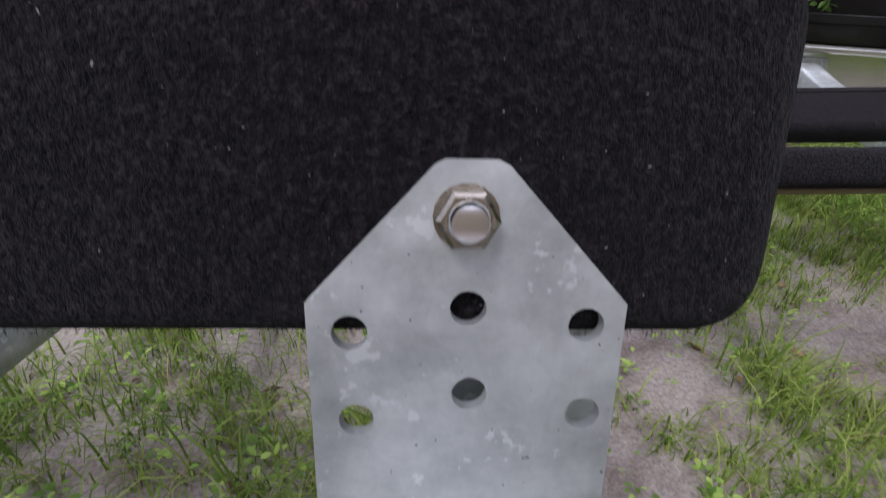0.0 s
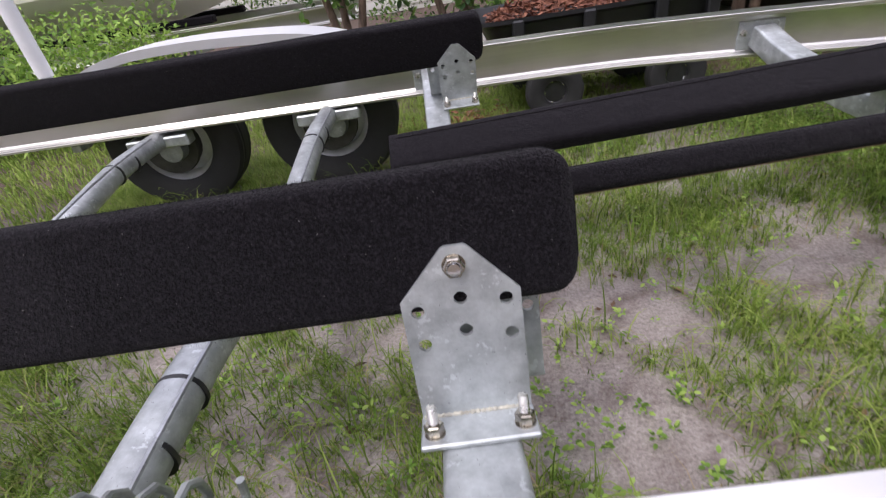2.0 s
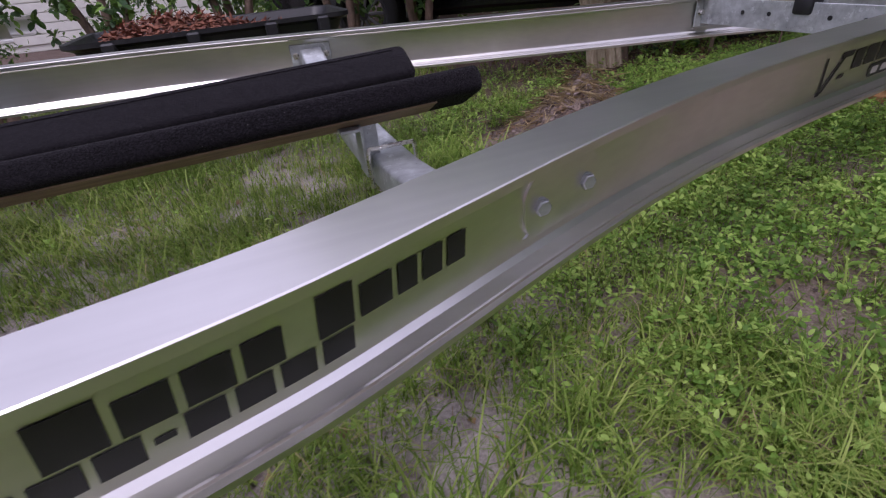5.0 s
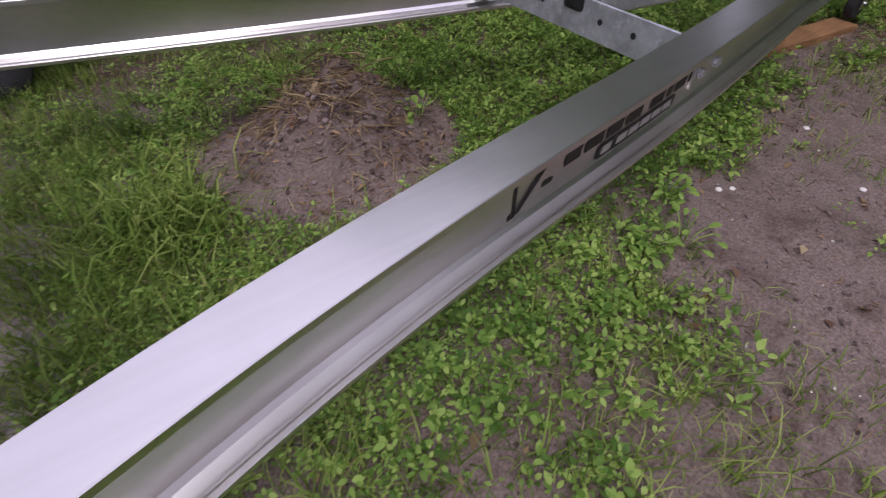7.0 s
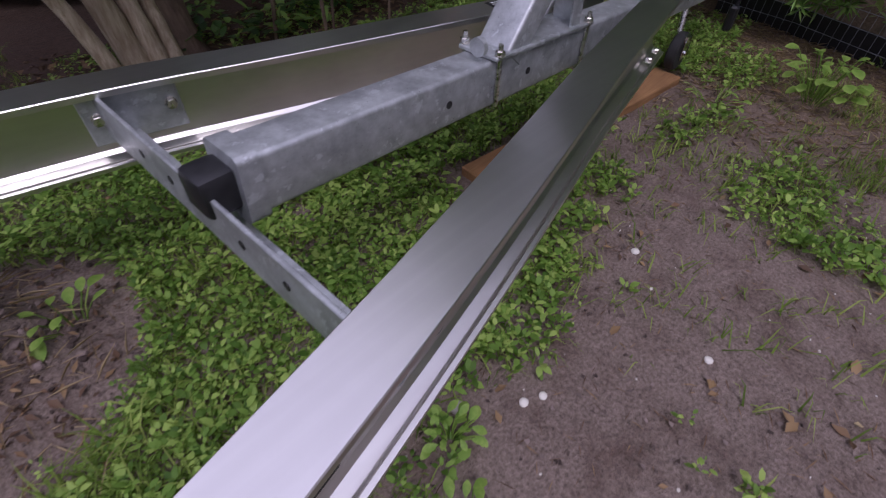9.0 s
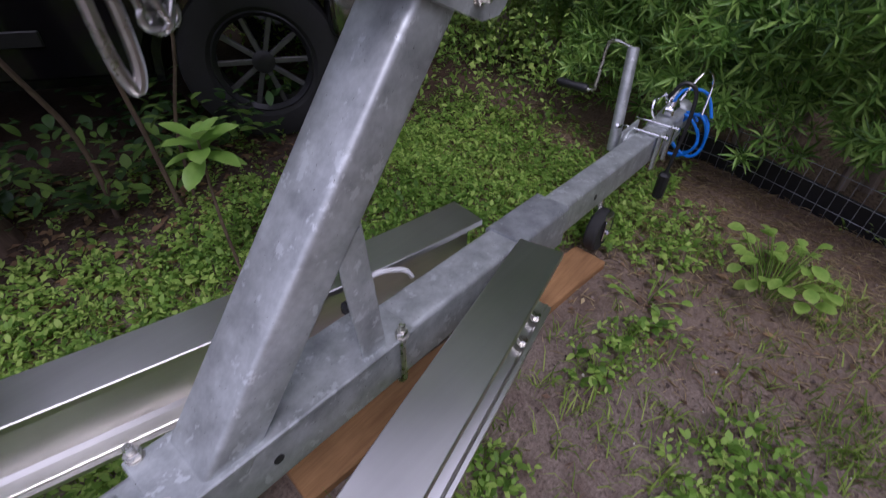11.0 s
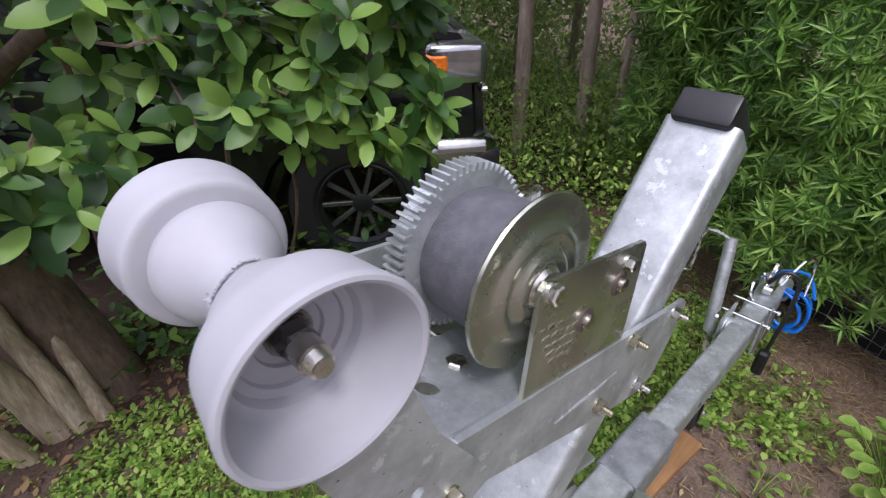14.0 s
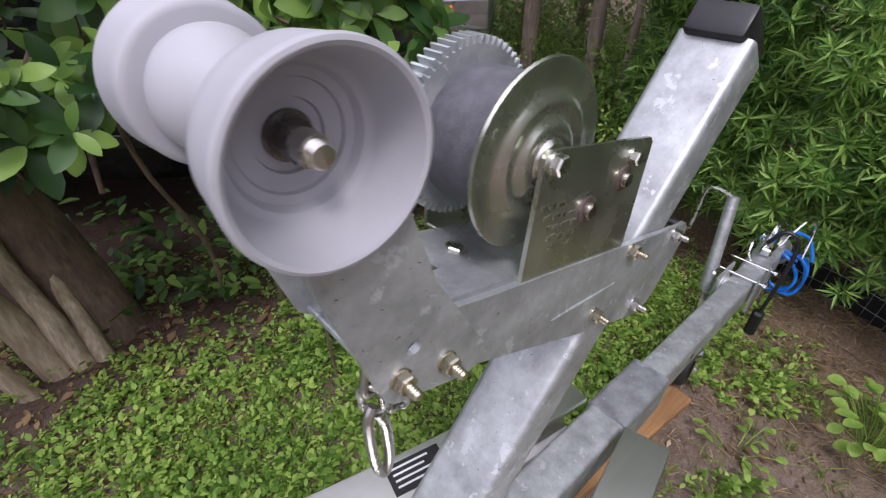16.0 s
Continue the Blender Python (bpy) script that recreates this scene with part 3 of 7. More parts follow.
def wheel(m, r=0.30, w=0.17, rim_r=0.17, parent=None, name="wheel", rim_mat=None):
    """Tyre and spoked pressed rim about the local y axis, outside towards +y."""
    e = new(name)
    e.parent = parent
    prof = [(rim_r, -w * 0.36), (rim_r + 0.02, -w * 0.45), (r * 0.86, -w * 0.5), (r * 0.96, -w * 0.44), (r, -w * 0.33), (r * 0.985, -w * 0.17), (r, -w * 0.15), (r, 0.0), (r, w * 0.15), (r * 0.985, w * 0.17), (r, w * 0.33), (r * 0.96, w * 0.44), (r * 0.86, w * 0.5), (rim_r + 0.02, w * 0.45), (rim_r, w * 0.36)]
    bm = bmesh.new()
    add_lathe(bm, prof, 48, AX['y'], True)
    t = part("tyre", bm, M_RUBBER, e, "black rubber tyre")
    bm = bmesh.new()
    add_lathe(bm, [(rim_r + 0.004, -w * 0.36), (rim_r - 0.012, -w * 0.2), (rim_r - 0.02, 0), (rim_r - 0.012, w * 0.3), (rim_r + 0.004, w * 0.37)], 40, AX['y'], True)
    add_lathe(bm, [(0.03, w * 0.02), (0.05, w * 0.06), (0.085, w * 0.03), (0.115, w * 0.16), (rim_r - 0.015, w * 0.18)], 40, AX['y'])
    ri = part("rim", bm, rim_mat or M_RIM, e, "silver steel rim" if rim_mat is None else "black plastic rim")
    for k in range(5):
        a = 2 * math.pi * k / 5
        hexbolt(ri, (0.06 * math.cos(a), w * 0.06, 0.06 * math.sin(a)), 'y', 0.019, 0.014, M_CHROME, "lug_nut")
    e.matrix_basis = m
    return e
for x0 in (-0.475, -1.19):
    for s in (-1, 1):
        wheel(Matrix.Translation((x0, s * 1.10, 0.30)) @ Matrix.Rotation(0 if s > 0 else math.pi, 4, 'Z') , 0.30, 0.17, 0.165, trailer)

def tread_plate():
    m, t, b = material("aluminium_tread_plate", (0.78, 0.78, 0.79), 0.45, 0.8)
    v = coords(t)
    w1 = nd(t, "ShaderNodeTexVoronoi", Scale=60.0)
    t.links.new(v, w1.inputs["Vector"])
    bump(t, b, w1.outputs["Distance"], 0.12, 0.002)
    return m
M_TREAD = tread_plate()
arc = [(-1.60, 0.50), (-1.55, 0.57), (-1.42, 0.645), (-1.25, 0.69), (-1.0, 0.70), (-0.75, 0.69), (-0.5, 0.665), (-0.3, 0.61), (-0.17, 0.54)]
bm = bmesh.new()
prof = [(-0.115, -0.002), (0.115, -0.002), (0.118, -0.03), (0.121, -0.03), (0.121, 0.004), (-0.121, 0.004), (-0.121, -0.03), (-0.118, -0.03)]
add_sweep(bm, spline([(x, 1.12, z) for x, z in arc], 4), prof)
fender = part("fender", bm, M_TREAD, trailer, "aluminium tread-plate fender over the far wheels")
for x0 in (-1.35, -0.83, -0.32):
    part("fender_stay", box_bm((x0 - 0.015, 0.94, 0.50), (x0 + 0.015, 1.0, 0.64), 0.003), M_GALV, fender)

# guide post of the far rear corner
guide = thing("guide_post", "white plastic pipe guide post on a galvanized stub", "guide post", (-1.54, 1.0, 0.36))
bm = bmesh.new()
add_lathe(bm, [(0.022, 0), (0.022, 0.40)], 16)
part("stub", bm, M_GALV, guide)
bm = bmesh.new()
add_lathe(bm, [(0.028, 0.30), (0.03, 0.32), (0.03, 1.2), (0.026, 1.22)], 20)
part("pipe", bm, M_PVC, guide)
bm = bmesh.new()
add_box(bm, (-0.02, -0.06, 0.0), (0.02, 0.03, 0.03), 0.004)
part("foot", bm, M_GALV, guide)

# ---- outer bunks ----
def bunk_section(w, h, r):
    return rect(w, h, r, 4)
LEAN = radians(15.8)
def lean_frame(s, along, off):
    """Point on the leaning bracket plane: distance up the plate, and outward from it."""
    u, n = Vector((0, -s * math.sin(LEAN), math.cos(LEAN))), Vector((0, s * math.cos(LEAN), math.sin(LEAN)))
    return Vector((0, s * 0.711, 0.433)) + u * along + n * off
def outer_bunk(s):
    b = thing("bunk", "black carpeted outer bunk board on galvanized brackets", "bunk", lean_frame(s, 0.201, -0.034) + Vector((0.05 * (s > 0), 0, 0)), "bunks of the trailer")
    b.rotation_euler = (s * LEAN, 0, 0)
    H, W, XE, R = 0.156, 0.052, 0.130, 0.030
    bm = bmesh.new()
    add_sweep(bm, [(x, 0, 0) for x in np.linspace(-2.6, XE - R, 26)] + [(XE - R + R * math.sin(k * math.pi / 16), 0, 0) for k in range(1, 9)], rect(W, H, 0.014, 4))
    for v in bm.verts:
        d = v.co.x - (XE - R)
        if d > 0:
            v.co.z *= (H / 2 - R + math.sqrt(max(R * R - d * d, 0))) / (H / 2)
            v.co.y *= 1 - 0.35 * (d / R) ** 4
    part("carpet", bm, M_CARPET, b, "black marine carpet wrap")
    # folded carpet flap on the end
    part("end_fold", box_bm((XE - 0.006, -0.014, -0.044), (XE + 0.003, 0.014, 0.040), 0.004, None, 2), M_CARPET, b)
    # nap: short fibres standing off the cover near its front end
    rng = np.random.default_rng(5)
    n = 26000
    x = rng.uniform(-0.42, XE - 0.012, n)
    face = rng.random(n)
    top = H / 2 - np.where(x > XE - R, R - np.sqrt(np.maximum(R * R - (x - XE + R) ** 2, 0)), 0)
    y = np.where(face < 0.7, s * W / 2, rng.uniform(-0.02, 0.02, n))
    z = np.where(face < 0.7, rng.uniform(-1, 1, n) * (top - 0.008), np.where(face < 0.85, top, -top))
    nrm = np.stack([np.zeros(n), np.where(face < 0.7, s * 1.0, 0), np.where(face < 0.7, 0, np.sign(z))], 1)
    base = np.stack([x, y, z], 1)
    tip = base + nrm * rng.uniform(0.0012, 0.003, (n, 1)) + rng.normal(0, 0.0012, (n, 3))
    off = rng.normal(0, 1, (n, 3))
    off *= 0.00022 / np.linalg.norm(off, axis=1, keepdims=True)
    v = np.stack([base - off, base + off, tip], 1).reshape(-1, 3)
    if s < 0:
        me = bpy.data.meshes.new("nap")
        me.from_pydata(v.tolist(), [], np.arange(3 * n).reshape(-1, 3).tolist())
        me.materials.append(M_CARPET)
        ob = new("nap", me)
        ob.parent = b
        ob["kind"] = "stuff"
    return b

PLATE = [(-0.064, 0.142), (-0.014, 0.196), (-0.010, 0.198), (0.010, 0.198), (0.014, 0.196), (0.064, 0.142), (0.062, 0.0), (-0.062, 0.0)]
HOLES = [(0.0, 0.140, 0.0073), (0.0015, 0.1025, 0.0073), (0.048, 0.133, 0.0073), (-0.047, 0.1295, 0.0073), (0.050, 0.093, 0.0073), (-0.045, 0.0905, 0.0073)]
def bunk_bracket(x, s, inner=False):
    """L-shaped bracket with a pointed, drilled plate; its foot is bolted down."""
    out = s if not inner else -s
    br = thing("bunk_bracket", "galvanized bunk bracket with drilled pointed plate and bolts", "bracket", lean_frame(s, 0.0, -0.006 if not inner else -0.062) + Vector((x, 0, 0)), "bunk brackets")
    br.rotation_euler = (s * LEAN, 0, 0)
    m = Matrix.Diagonal((1, out, 1, 1))
    p = part("plate", plate_bm(PLATE, HOLES, 0.006, m), M_GALV, br, "spangled galvanized plate with seven holes")
    bm = box_bm((-0.0635, 0.002, -0.007), (0.0635, 0.056, 0.0), 0.0018, m)
    bmesh.ops.recalc_face_normals(bm, faces=bm.faces)
    f = part("foot", bm, M_GALV, br)
    bm = bmesh.new()
    bead = [(-0.060 + 0.002 * k, out * (0.0062 + 0.0004 * math.sin(2.1 * k)), 0.0003) for k in range(61)]
    add_tube(bm, bead, 1.0, 8, [0.0026 + 0.0007 * math.sin(1.9 * k) + 0.0003 * math.sin(0.7 * k) for k in range(61)])
    part("weld", bm, M_WELD, br, "pale stained weld bead")
    for dx in (-0.048, 0.050):
        nut = hexbolt(f, (dx, out * 0.036, 0.0), 'z', 0.019, 0.014, M_NUT, "nut")
        threads(f, (dx, out * 0.036, 0.0), 'z', 0.0058, 0.013, 0.034, M_ZINC)
    if not inner:
        w = 'y' if out > 0 else '-y'
        hexbolt(p, (-0.002, out * 0.006, 0.177), w, 0.0205, 0.012, M_NUT, "nut")
        bm = bmesh.new()
        add_lathe(bm, [(0.0078, 0.010), (0.0078, 0.0145), (0.0066, 0.0165), (0.003, 0.0172)], 20, Matrix.Translation((-0.002, out * 0.006, 0.177)) @ AX[w])
        part("bolt_end", bm, M_CHROME, p)
    return br
for s in (-1, 1):
    outer_bunk(s)
    for x0 in (0.0, -2.3):
        bunk_bracket(x0 + 0.05 * (s > 0), s), bunk_bracket(x0 + 0.028 + 0.06 * (s > 0), s, True)

# ---- inner bunks, tilted towards the keel line ----
def inner_bunk(yc, zc, tilt, x0, x1, rise, drift):
    b = thing("inner_bunk", "black carpeted inner bunk with a bare wood underside", "bunk", (0, yc, zc), "bunks of the trailer")
    r = Matrix.Rotation(tilt, 4, 'X')
    def place(bm):
        bm.transform(r)
        for v in bm.verts:
            u = (v.co.x - x0) / (x1 - x0)
            v.co.z += rise * u
            v.co.y += drift * u
    bm = bmesh.new()
    R = 0.022
    add_sweep(bm, [(x, 0, 0) for x in np.linspace(x0, x1 - R, 14)] + [(x1 - R + R * math.sin(k * math.pi / 12), 0, 0) for k in range(1, 7)], rect(0.128, 0.052, 0.016, 4))
    for v in bm.verts:
        d = v.co.x - (x1 - R)
        if d > 0:
            v.co.y *= (0.064 - R + math.sqrt(max(R * R - d * d, 0))) / 0.064
            v.co.z *= 1 - 0.3 * (d / R) ** 4
    place(bm)
    part("carpet", bm, M_CARPET, b)
    bm = bmesh.new()
    add_sweep(bm, [(x, 0, -0.0267) for x in np.linspace(x0 + 0.02, x1 - 0.1, 8)], [(-0.038, -0.002), (0.038, -0.002), (0.038, 0.002), (-0.038, 0.002)])
    place(bm)
    part("bare_wood", bm, M_BUNKWOOD, b, "bare brown lumber underside")
    # stapled seam of the carpet's edge
    bm = bmesh.new()
    add_tube(bm, [(x, -0.040 if tilt < 0 else 0.040, 0.0262) for x in np.linspace(x0 + 0.02, x1 - 0.04, 8)], 0.0022, 6)
    place(bm)
    part("seam", bm, M_CARPET, b)
    return b
inner_bunk(-0.205, 0.443, radians(-27), -0.08, 1.42, 0.046, -0.030)
inner_bunk(0.165, 0.418, radians(27), -0.14, 1.40, 0.062, -0.035)
def inner_support(x, y, z0, z1, s):
    t = thing("bunk_support", "galvanized angle support clamped to the cross tube", "bracket", (x, y, z0), "bunk supports")
    part("upright", box_bm((-0.006, -0.028, 0), (0.0, 0.028, z1 - z0), 0.0012), M_GALV, t)
    part("upright_flange", box_bm((0.0005, 0.022, 0), (0.040, 0.028, z1 - z0 - 0.01), 0.0012), M_GALV, t)
    part("tab", box_bm((-0.045, -0.03, z1 - z0 - 0.008), (0.0, 0.03, z1 - z0 - 0.002), 0.0012), M_GALV, t)
    bm = bmesh.new()
    add_tube(bm, spline([(0.0, -0.04, -0.02), (0.0, -0.04, 0.055), (0.02, -0.04, 0.062), (0.085, -0.04, 0.062), (0.10, -0.04, 0.05), (0.10, -0.04, -0.05)], 4), 0.0045, 8)
    part("u_bolt", bm, M_ZINC, t)
for x0 in (0.075, 1.165):
    zc = 0.30 if x0 < 1 else 0.325
    inner_support(x0 - (0.12 if x0 < 1 else 0), -0.21 - 0.02 * (x0 > 1), zc + 0.02, 0.422 + 0.030 * (x0 > 1), -1)
    inner_support(x0 - (0.12 if x0 < 1 else 0), 0.18 - 0.03 * (x0 > 1), zc + 0.01, 0.398 + 0.046 * (x0 > 1), 1)

# ---- vinyl marks on the near beam, as plain bars ----
def web_mark(name, blocks, mat, label, group, off=0.0052, on=None):
    """Blocks: (x0, x1, z0 under the top, z1 under the top, slant) on the outer web face."""
    t = on or thing(name, label, "decal", (0, 0, 0))
    for x0, x1, d0, d1, sl in blocks:
        bm = bmesh.new()
        n = 3
        row = []
        for k in range(n + 1):
            x = x0 + (x1 - x0) * k / n
            for d in (d0, d1):
                xx = x + sl * (0.08 - d)
                row.append(bm.verts.new((xx, -beam_y(xx) - off, beam_top(xx) - d)))
        for k in range(n):
            bm.faces.new((row[2 * k], row[2 * k + 1], row[2 * k + 3], row[2 * k + 2]))
        for f in bm.faces:
            f.normal_update()
            if f.normal.y > 0:
                f.normal_flip()
        ext = bmesh.ops.extrude_face_region(bm, geom=list(bm.faces))
        for v in ext["geom"]:
            if isinstance(v, bmesh.types.BMVert):
                v.co.y -= 0.0004
        part("bar", bm, mat, t)
    return t
def word_row(x, spec, gap=0.006):
    out = []
    for w, d0, d1, space in spec:
        out.append((x, x + w, d0, d1, 0.12))
        x += w + gap + space
    return out
big, small = (0.045, 0.090), (0.055, 0.090)
def word(x, first, rest, gap=0.007):
    return word_row(x, [(first, *big, 0)] + [(w, *small, 0) for w in rest], gap)
top_row = word(0.484, 0.052, (0.024, 0.024)) + word(0.632, 0.042, (0.028, 0.024)) + word(0.778, 0.042, (0.038, 0.038, 0.034)) + word(0.982, 0.036, (0.036, 0.024, 0.026, 0.026))
digit, dash = (0.032, 0.094, 0.120, 0), (0.016, 0.104, 0.110, 0)
low_row = word_row(0.587, [digit] * 3 + [dash] + [digit] * 3 + [dash] + [digit] * 4, 0.007)
web_mark("dealer_decal", top_row + low_row, M_INK, "two rows of black vinyl bars on the aluminium beam", "")
MK = 2.145
def shift(blocks):
    return [(a + MK, b + MK, c, d, e) for a, b, c, d, e in blocks]
maker = web_mark("maker_decal", shift([(0.0, 0.007, 0.046, 0.126, 0.0), (0.007, 0.020, 0.116, 0.126, 0.4), (0.058, 0.112, 0.044, 0.056, 0.3), (0.048, 0.060, 0.052, 0.122, 1.05), (0.037, 0.040, 0.062, 0.122, 1.05), (0.080, 0.106, 0.092, 0.101, 0.4)] +
                 word_row(0.130, [(0.046, 0.046, 0.088, 0), (0.056, 0.046, 0.088, 0), (0.052, 0.046, 0.088, 0), (0.056, 0.046, 0.088, 0.022), (0.054, 0.046, 0.088, 0), (0.022, 0.046, 0.088, 0), (0.050, 0.046, 0.088, 0), (0.048, 0.046, 0.088, 0)], 0.012) +
                 [(0.242, 0.522, 0.094, 0.126, 0.1), (0.236, 0.242, 0.099, 0.122, 0.1), (0.522, 0.528, 0.098, 0.120, 0.1)]), M_INK, "black vinyl outline mark, bars and lozenge on the aluminium beam", "")
web_mark("maker_decal", shift(word_row(0.252, [(0.034, 0.103, 0.119, 0.01)] + [(0.036, 0.103, 0.119, 0)] * 5, 0.008)), M_GREY_DECAL, "", "", 0.0057, maker)

# ---- winch stand on the tongue ----
stand = thing("winch_stand", "galvanized winch stand leaning forward on the tongue", "winch stand", (0, 0, 0))
PD = Vector((0.635, 0, 0.7725)).normalized()
PN = Vector((PD.z, 0, -PD.x))
PB = Vector((3.424, 0, 0.485))
PM = Matrix(((PN.x, 0, PD.x, PB.x), (0, 1, 0, 0), (PN.z, 0, PD.z, PB.z), (0, 0, 0, 1)))
bm = bmesh.new()
add_sweep(bm, [PB + PD * d for d in (0.0, 0.3, 0.6, 0.935)], rect(0.066, 0.088, 0.009), (0, 1, 0))
post = part("post", bm, M_GALV, stand, "square galvanized post")
bm = box_bm((-0.0458, -0.0348, 0.928), (0.0458, 0.0348, 0.968), 0.006, PM, 2)
part("cap", bm, M_BLACK, stand, "black plastic end cap")
base_m = Matrix.Translation((3.55, 0, tongue_top(3.55) + 0.006)) @ Matrix.Rotation(math.atan(0.062), 4, 'Y')
part("base_plate", box_bm((-0.20, -0.052, -0.004), (0.19, 0.052, 0.005), 0.002, base_m), M_GALV, stand)
bm = box_bm((3.663, -0.036, 0.485), (3.669, 0.036, 0.745), 0.0015)
for v in bm.verts:
    v.co.x += (0.745 - v.co.z) * 0.09
part("brace", bm, M_GALV, stand)
bm = box_bm((3.62, -0.041, 0.487), (3.664, -0.036, 0.72), 0.0015)
for v in bm.verts:
    v.co.x += (0.745 - v.co.z) * 0.09
part("brace_flange", bm, M_GALV, stand)
for x0 in (3.365, 3.715):
    zt = tongue_top(x0)
    bm = bmesh.new()
    for s in (-1, 1):
        add_tube(bm, [(x0, s * 0.047, zt + 0.035), (x0, s * 0.047, zt - 0.095), (x0, s * 0.040, zt - 0.106)], 0.0055, 10)
    add_tube(bm, [(x0, -0.042, zt - 0.106), (x0, 0.042, zt - 0.106)], 0.0055, 10)
    ub = part("u_bolt", bm, M_ZINC, stand)
    for s in (-1, 1):
        hexbolt(ub, (x0, s * 0.047, zt + 0.011), 'z', 0.018, 0.012, M_ZINC, "nut", 0.012)
bm = bmesh.new()
add_lathe(bm, [(0.019, 0), (0.019, 0.012)], 18, Matrix.Translation((3.335, -0.02, tongue_top(3.33) + 0.03)) @ AX['-x'])
part("lug", bm, M_GALV, stand)

ARM = [(3.533, 1.075), (3.533, 1.118), (3.545, 1.122), (3.570, 1.1145), (3.776, 1.062), (3.925, 1.024), (3.948, 1.020), (3.958, 1.008), (3.955, 0.988), (3.912, 0.922), (3.900, 0.914), (3.868, 0.913), (3.777, 0.949), (3.560, 1.052)]
for s in (-1, 1):
    bm = plate_bm(ARM, [], 0.006 * s, Matrix.Translation((0, s * 0.0462, 0)))
    ap = part("arm_plate", bm, M_GALV, stand)
    for x0, z0, mt in ((3.753, 0.986, M_GOLD), (3.804, 1.046, M_GOLD), (3.918, 1.016, M_ZINC), (3.855, 0.940, M_ZINC)):
        hexbolt(ap, (x0, s * 0.0522, z0), 'y' if s > 0 else '-y', 0.0135, 0.009, mt, "bolt", 0.008)
for s in (-1, 1):
    part("spacer", plate_bm([(3.745, 1.030), (3.880, 1.010), (3.900, 0.985), (3.860, 0.925), (3.790, 0.955)], [], 0.0126 * s, Matrix.Translation((0, s * 0.0333, 0))), M_GALV, stand)
bm = bmesh.new()
add_tube(bm, spline([(3.668, -0.0524, 1.030), (3.70, -0.0526, 1.026), (3.74, -0.0526, 1.019), (3.785, -0.0524, 1.012)], 4), 1.0, 6, [0.0008, 0.0013, 0.0019, 0.0014, 0.0017, 0.0021, 0.0016, 0.0013, 0.0018, 0.0015, 0.0011, 0.0009, 0.0006])
part("zinc_run", bm, M_GALV, stand, "raised run of zinc on the arm")
AA = math.atan2(1.062 - 1.1145, 3.776 - 3.570)
am = Matrix.Translation((3.533, 0, 1.1225)) @ Matrix.Rotation(-AA, 4, 'Y')
outline = [(0.0, -0.0462), (0.0, 0.0462), (0.258, 0.0462), (0.258, -0.0462)]
bm = plate_bm([(x, y) for x, y in outline], [(0.030, 0.0, 0.011), (0.040, 0.0, 0.011)][:1], 0.006, Matrix.Identity(4))
bm.transform(am @ Matrix.Rotation(radians(90), 4, 'X') @ Matrix.Translation((0, 0, 0)))
part("arm_top", bm, M_GALV, stand, "flat galvanized top of the winch arm")
bm = box_bm((3.537, -0.0458, 1.074), (3.548, 0.0458, 1.0795), 0.001)
part("chain_tab", bm, M_GALV, stand)

CHEEK = [(3.479, 1.086), (3.486, 1.079), (3.552, 1.056), (3.566, 1.060), (3.572, 1.072), (3.522, 1.161), (3.4985, 1.235), (3.4835, 1.2208), (3.473, 1.2165), (3.462, 1.2150), (3.451, 1.2165), (3.4415, 1.2205), (3.448, 1.190)]
for s in (-1, 1):
    cp = part("cheek_plate", plate_bm(CHEEK, [(3.503, 1.119, 0.0058)], 0.006 * s, Matrix.Translation((0, s * 0.0528, 0))), M_GALV, stand)
    for x0, z0 in ((3.491, 1.100), (3.530, 1.087)):
        hexbolt(cp, (x0, s * 0.0590, z0), 'y' if s > 0 else '-y', 0.0135, 0.009, M_GOLD, "bolt", 0.008)

bm = bmesh.new()
add_box(bm, (-0.034, -0.0528, 0.0), (0.034, 0.0528, 0.005), 0.001, Matrix.Translation((3.517, 0, 1.073)) @ Matrix.Rotation(math.atan2(0.023, 0.066), 4, 'Y'))
part("cross_plate", bm, M_GALV, stand, "flat plate joining the cheeks under the roller")

# bow roller
roller = thing("bow_roller", "grey hourglass bow roller worn at its waist", "roller", (3.462, 0.010, 1.258))
bm = bmesh.new()
half = [(0.0190, 0.0), (0.0196, 0.006), (0.0232, 0.013), (0.0290, 0.021), (0.0328, 0.0295), (0.0345, 0.0365), (0.0348, 0.0405), (0.0343, 0.0432), (0.0332, 0.0446), (0.0332, 0.0460), (0.0402, 0.0463), (0.0432, 0.0470), (0.0446, 0.0490), (0.0453, 0.056), (0.0464, 0.066), (0.0476, 0.075), (0.0480, 0.078), (0.0473, 0.0805), (0.0455, 0.0812), (0.0436, 0.080), (0.0402, 0.064), (0.0372, 0.0530), (0.0355, 0.0500), (0.0325, 0.0490), (0.0305, 0.0440), (0.0262, 0.0430), (0.0255, 0.0405), (0.0172, 0.0400), (0.0166, 0.0375), (0.0105, 0.0372)]
full = [(r, -z) for r, z in half[::-1]] + half[1:]
add_lathe(bm, full, 64, AX['y'], True)
body = part("body", bm, M_ROLLER, roller, angle=0.75)
bm = bmesh.new()
add_lathe(bm, [(0.0078, -0.062), (0.0078, 0.062)], 16, AX['y'])
part("axle", bm, M_ZINC, roller)
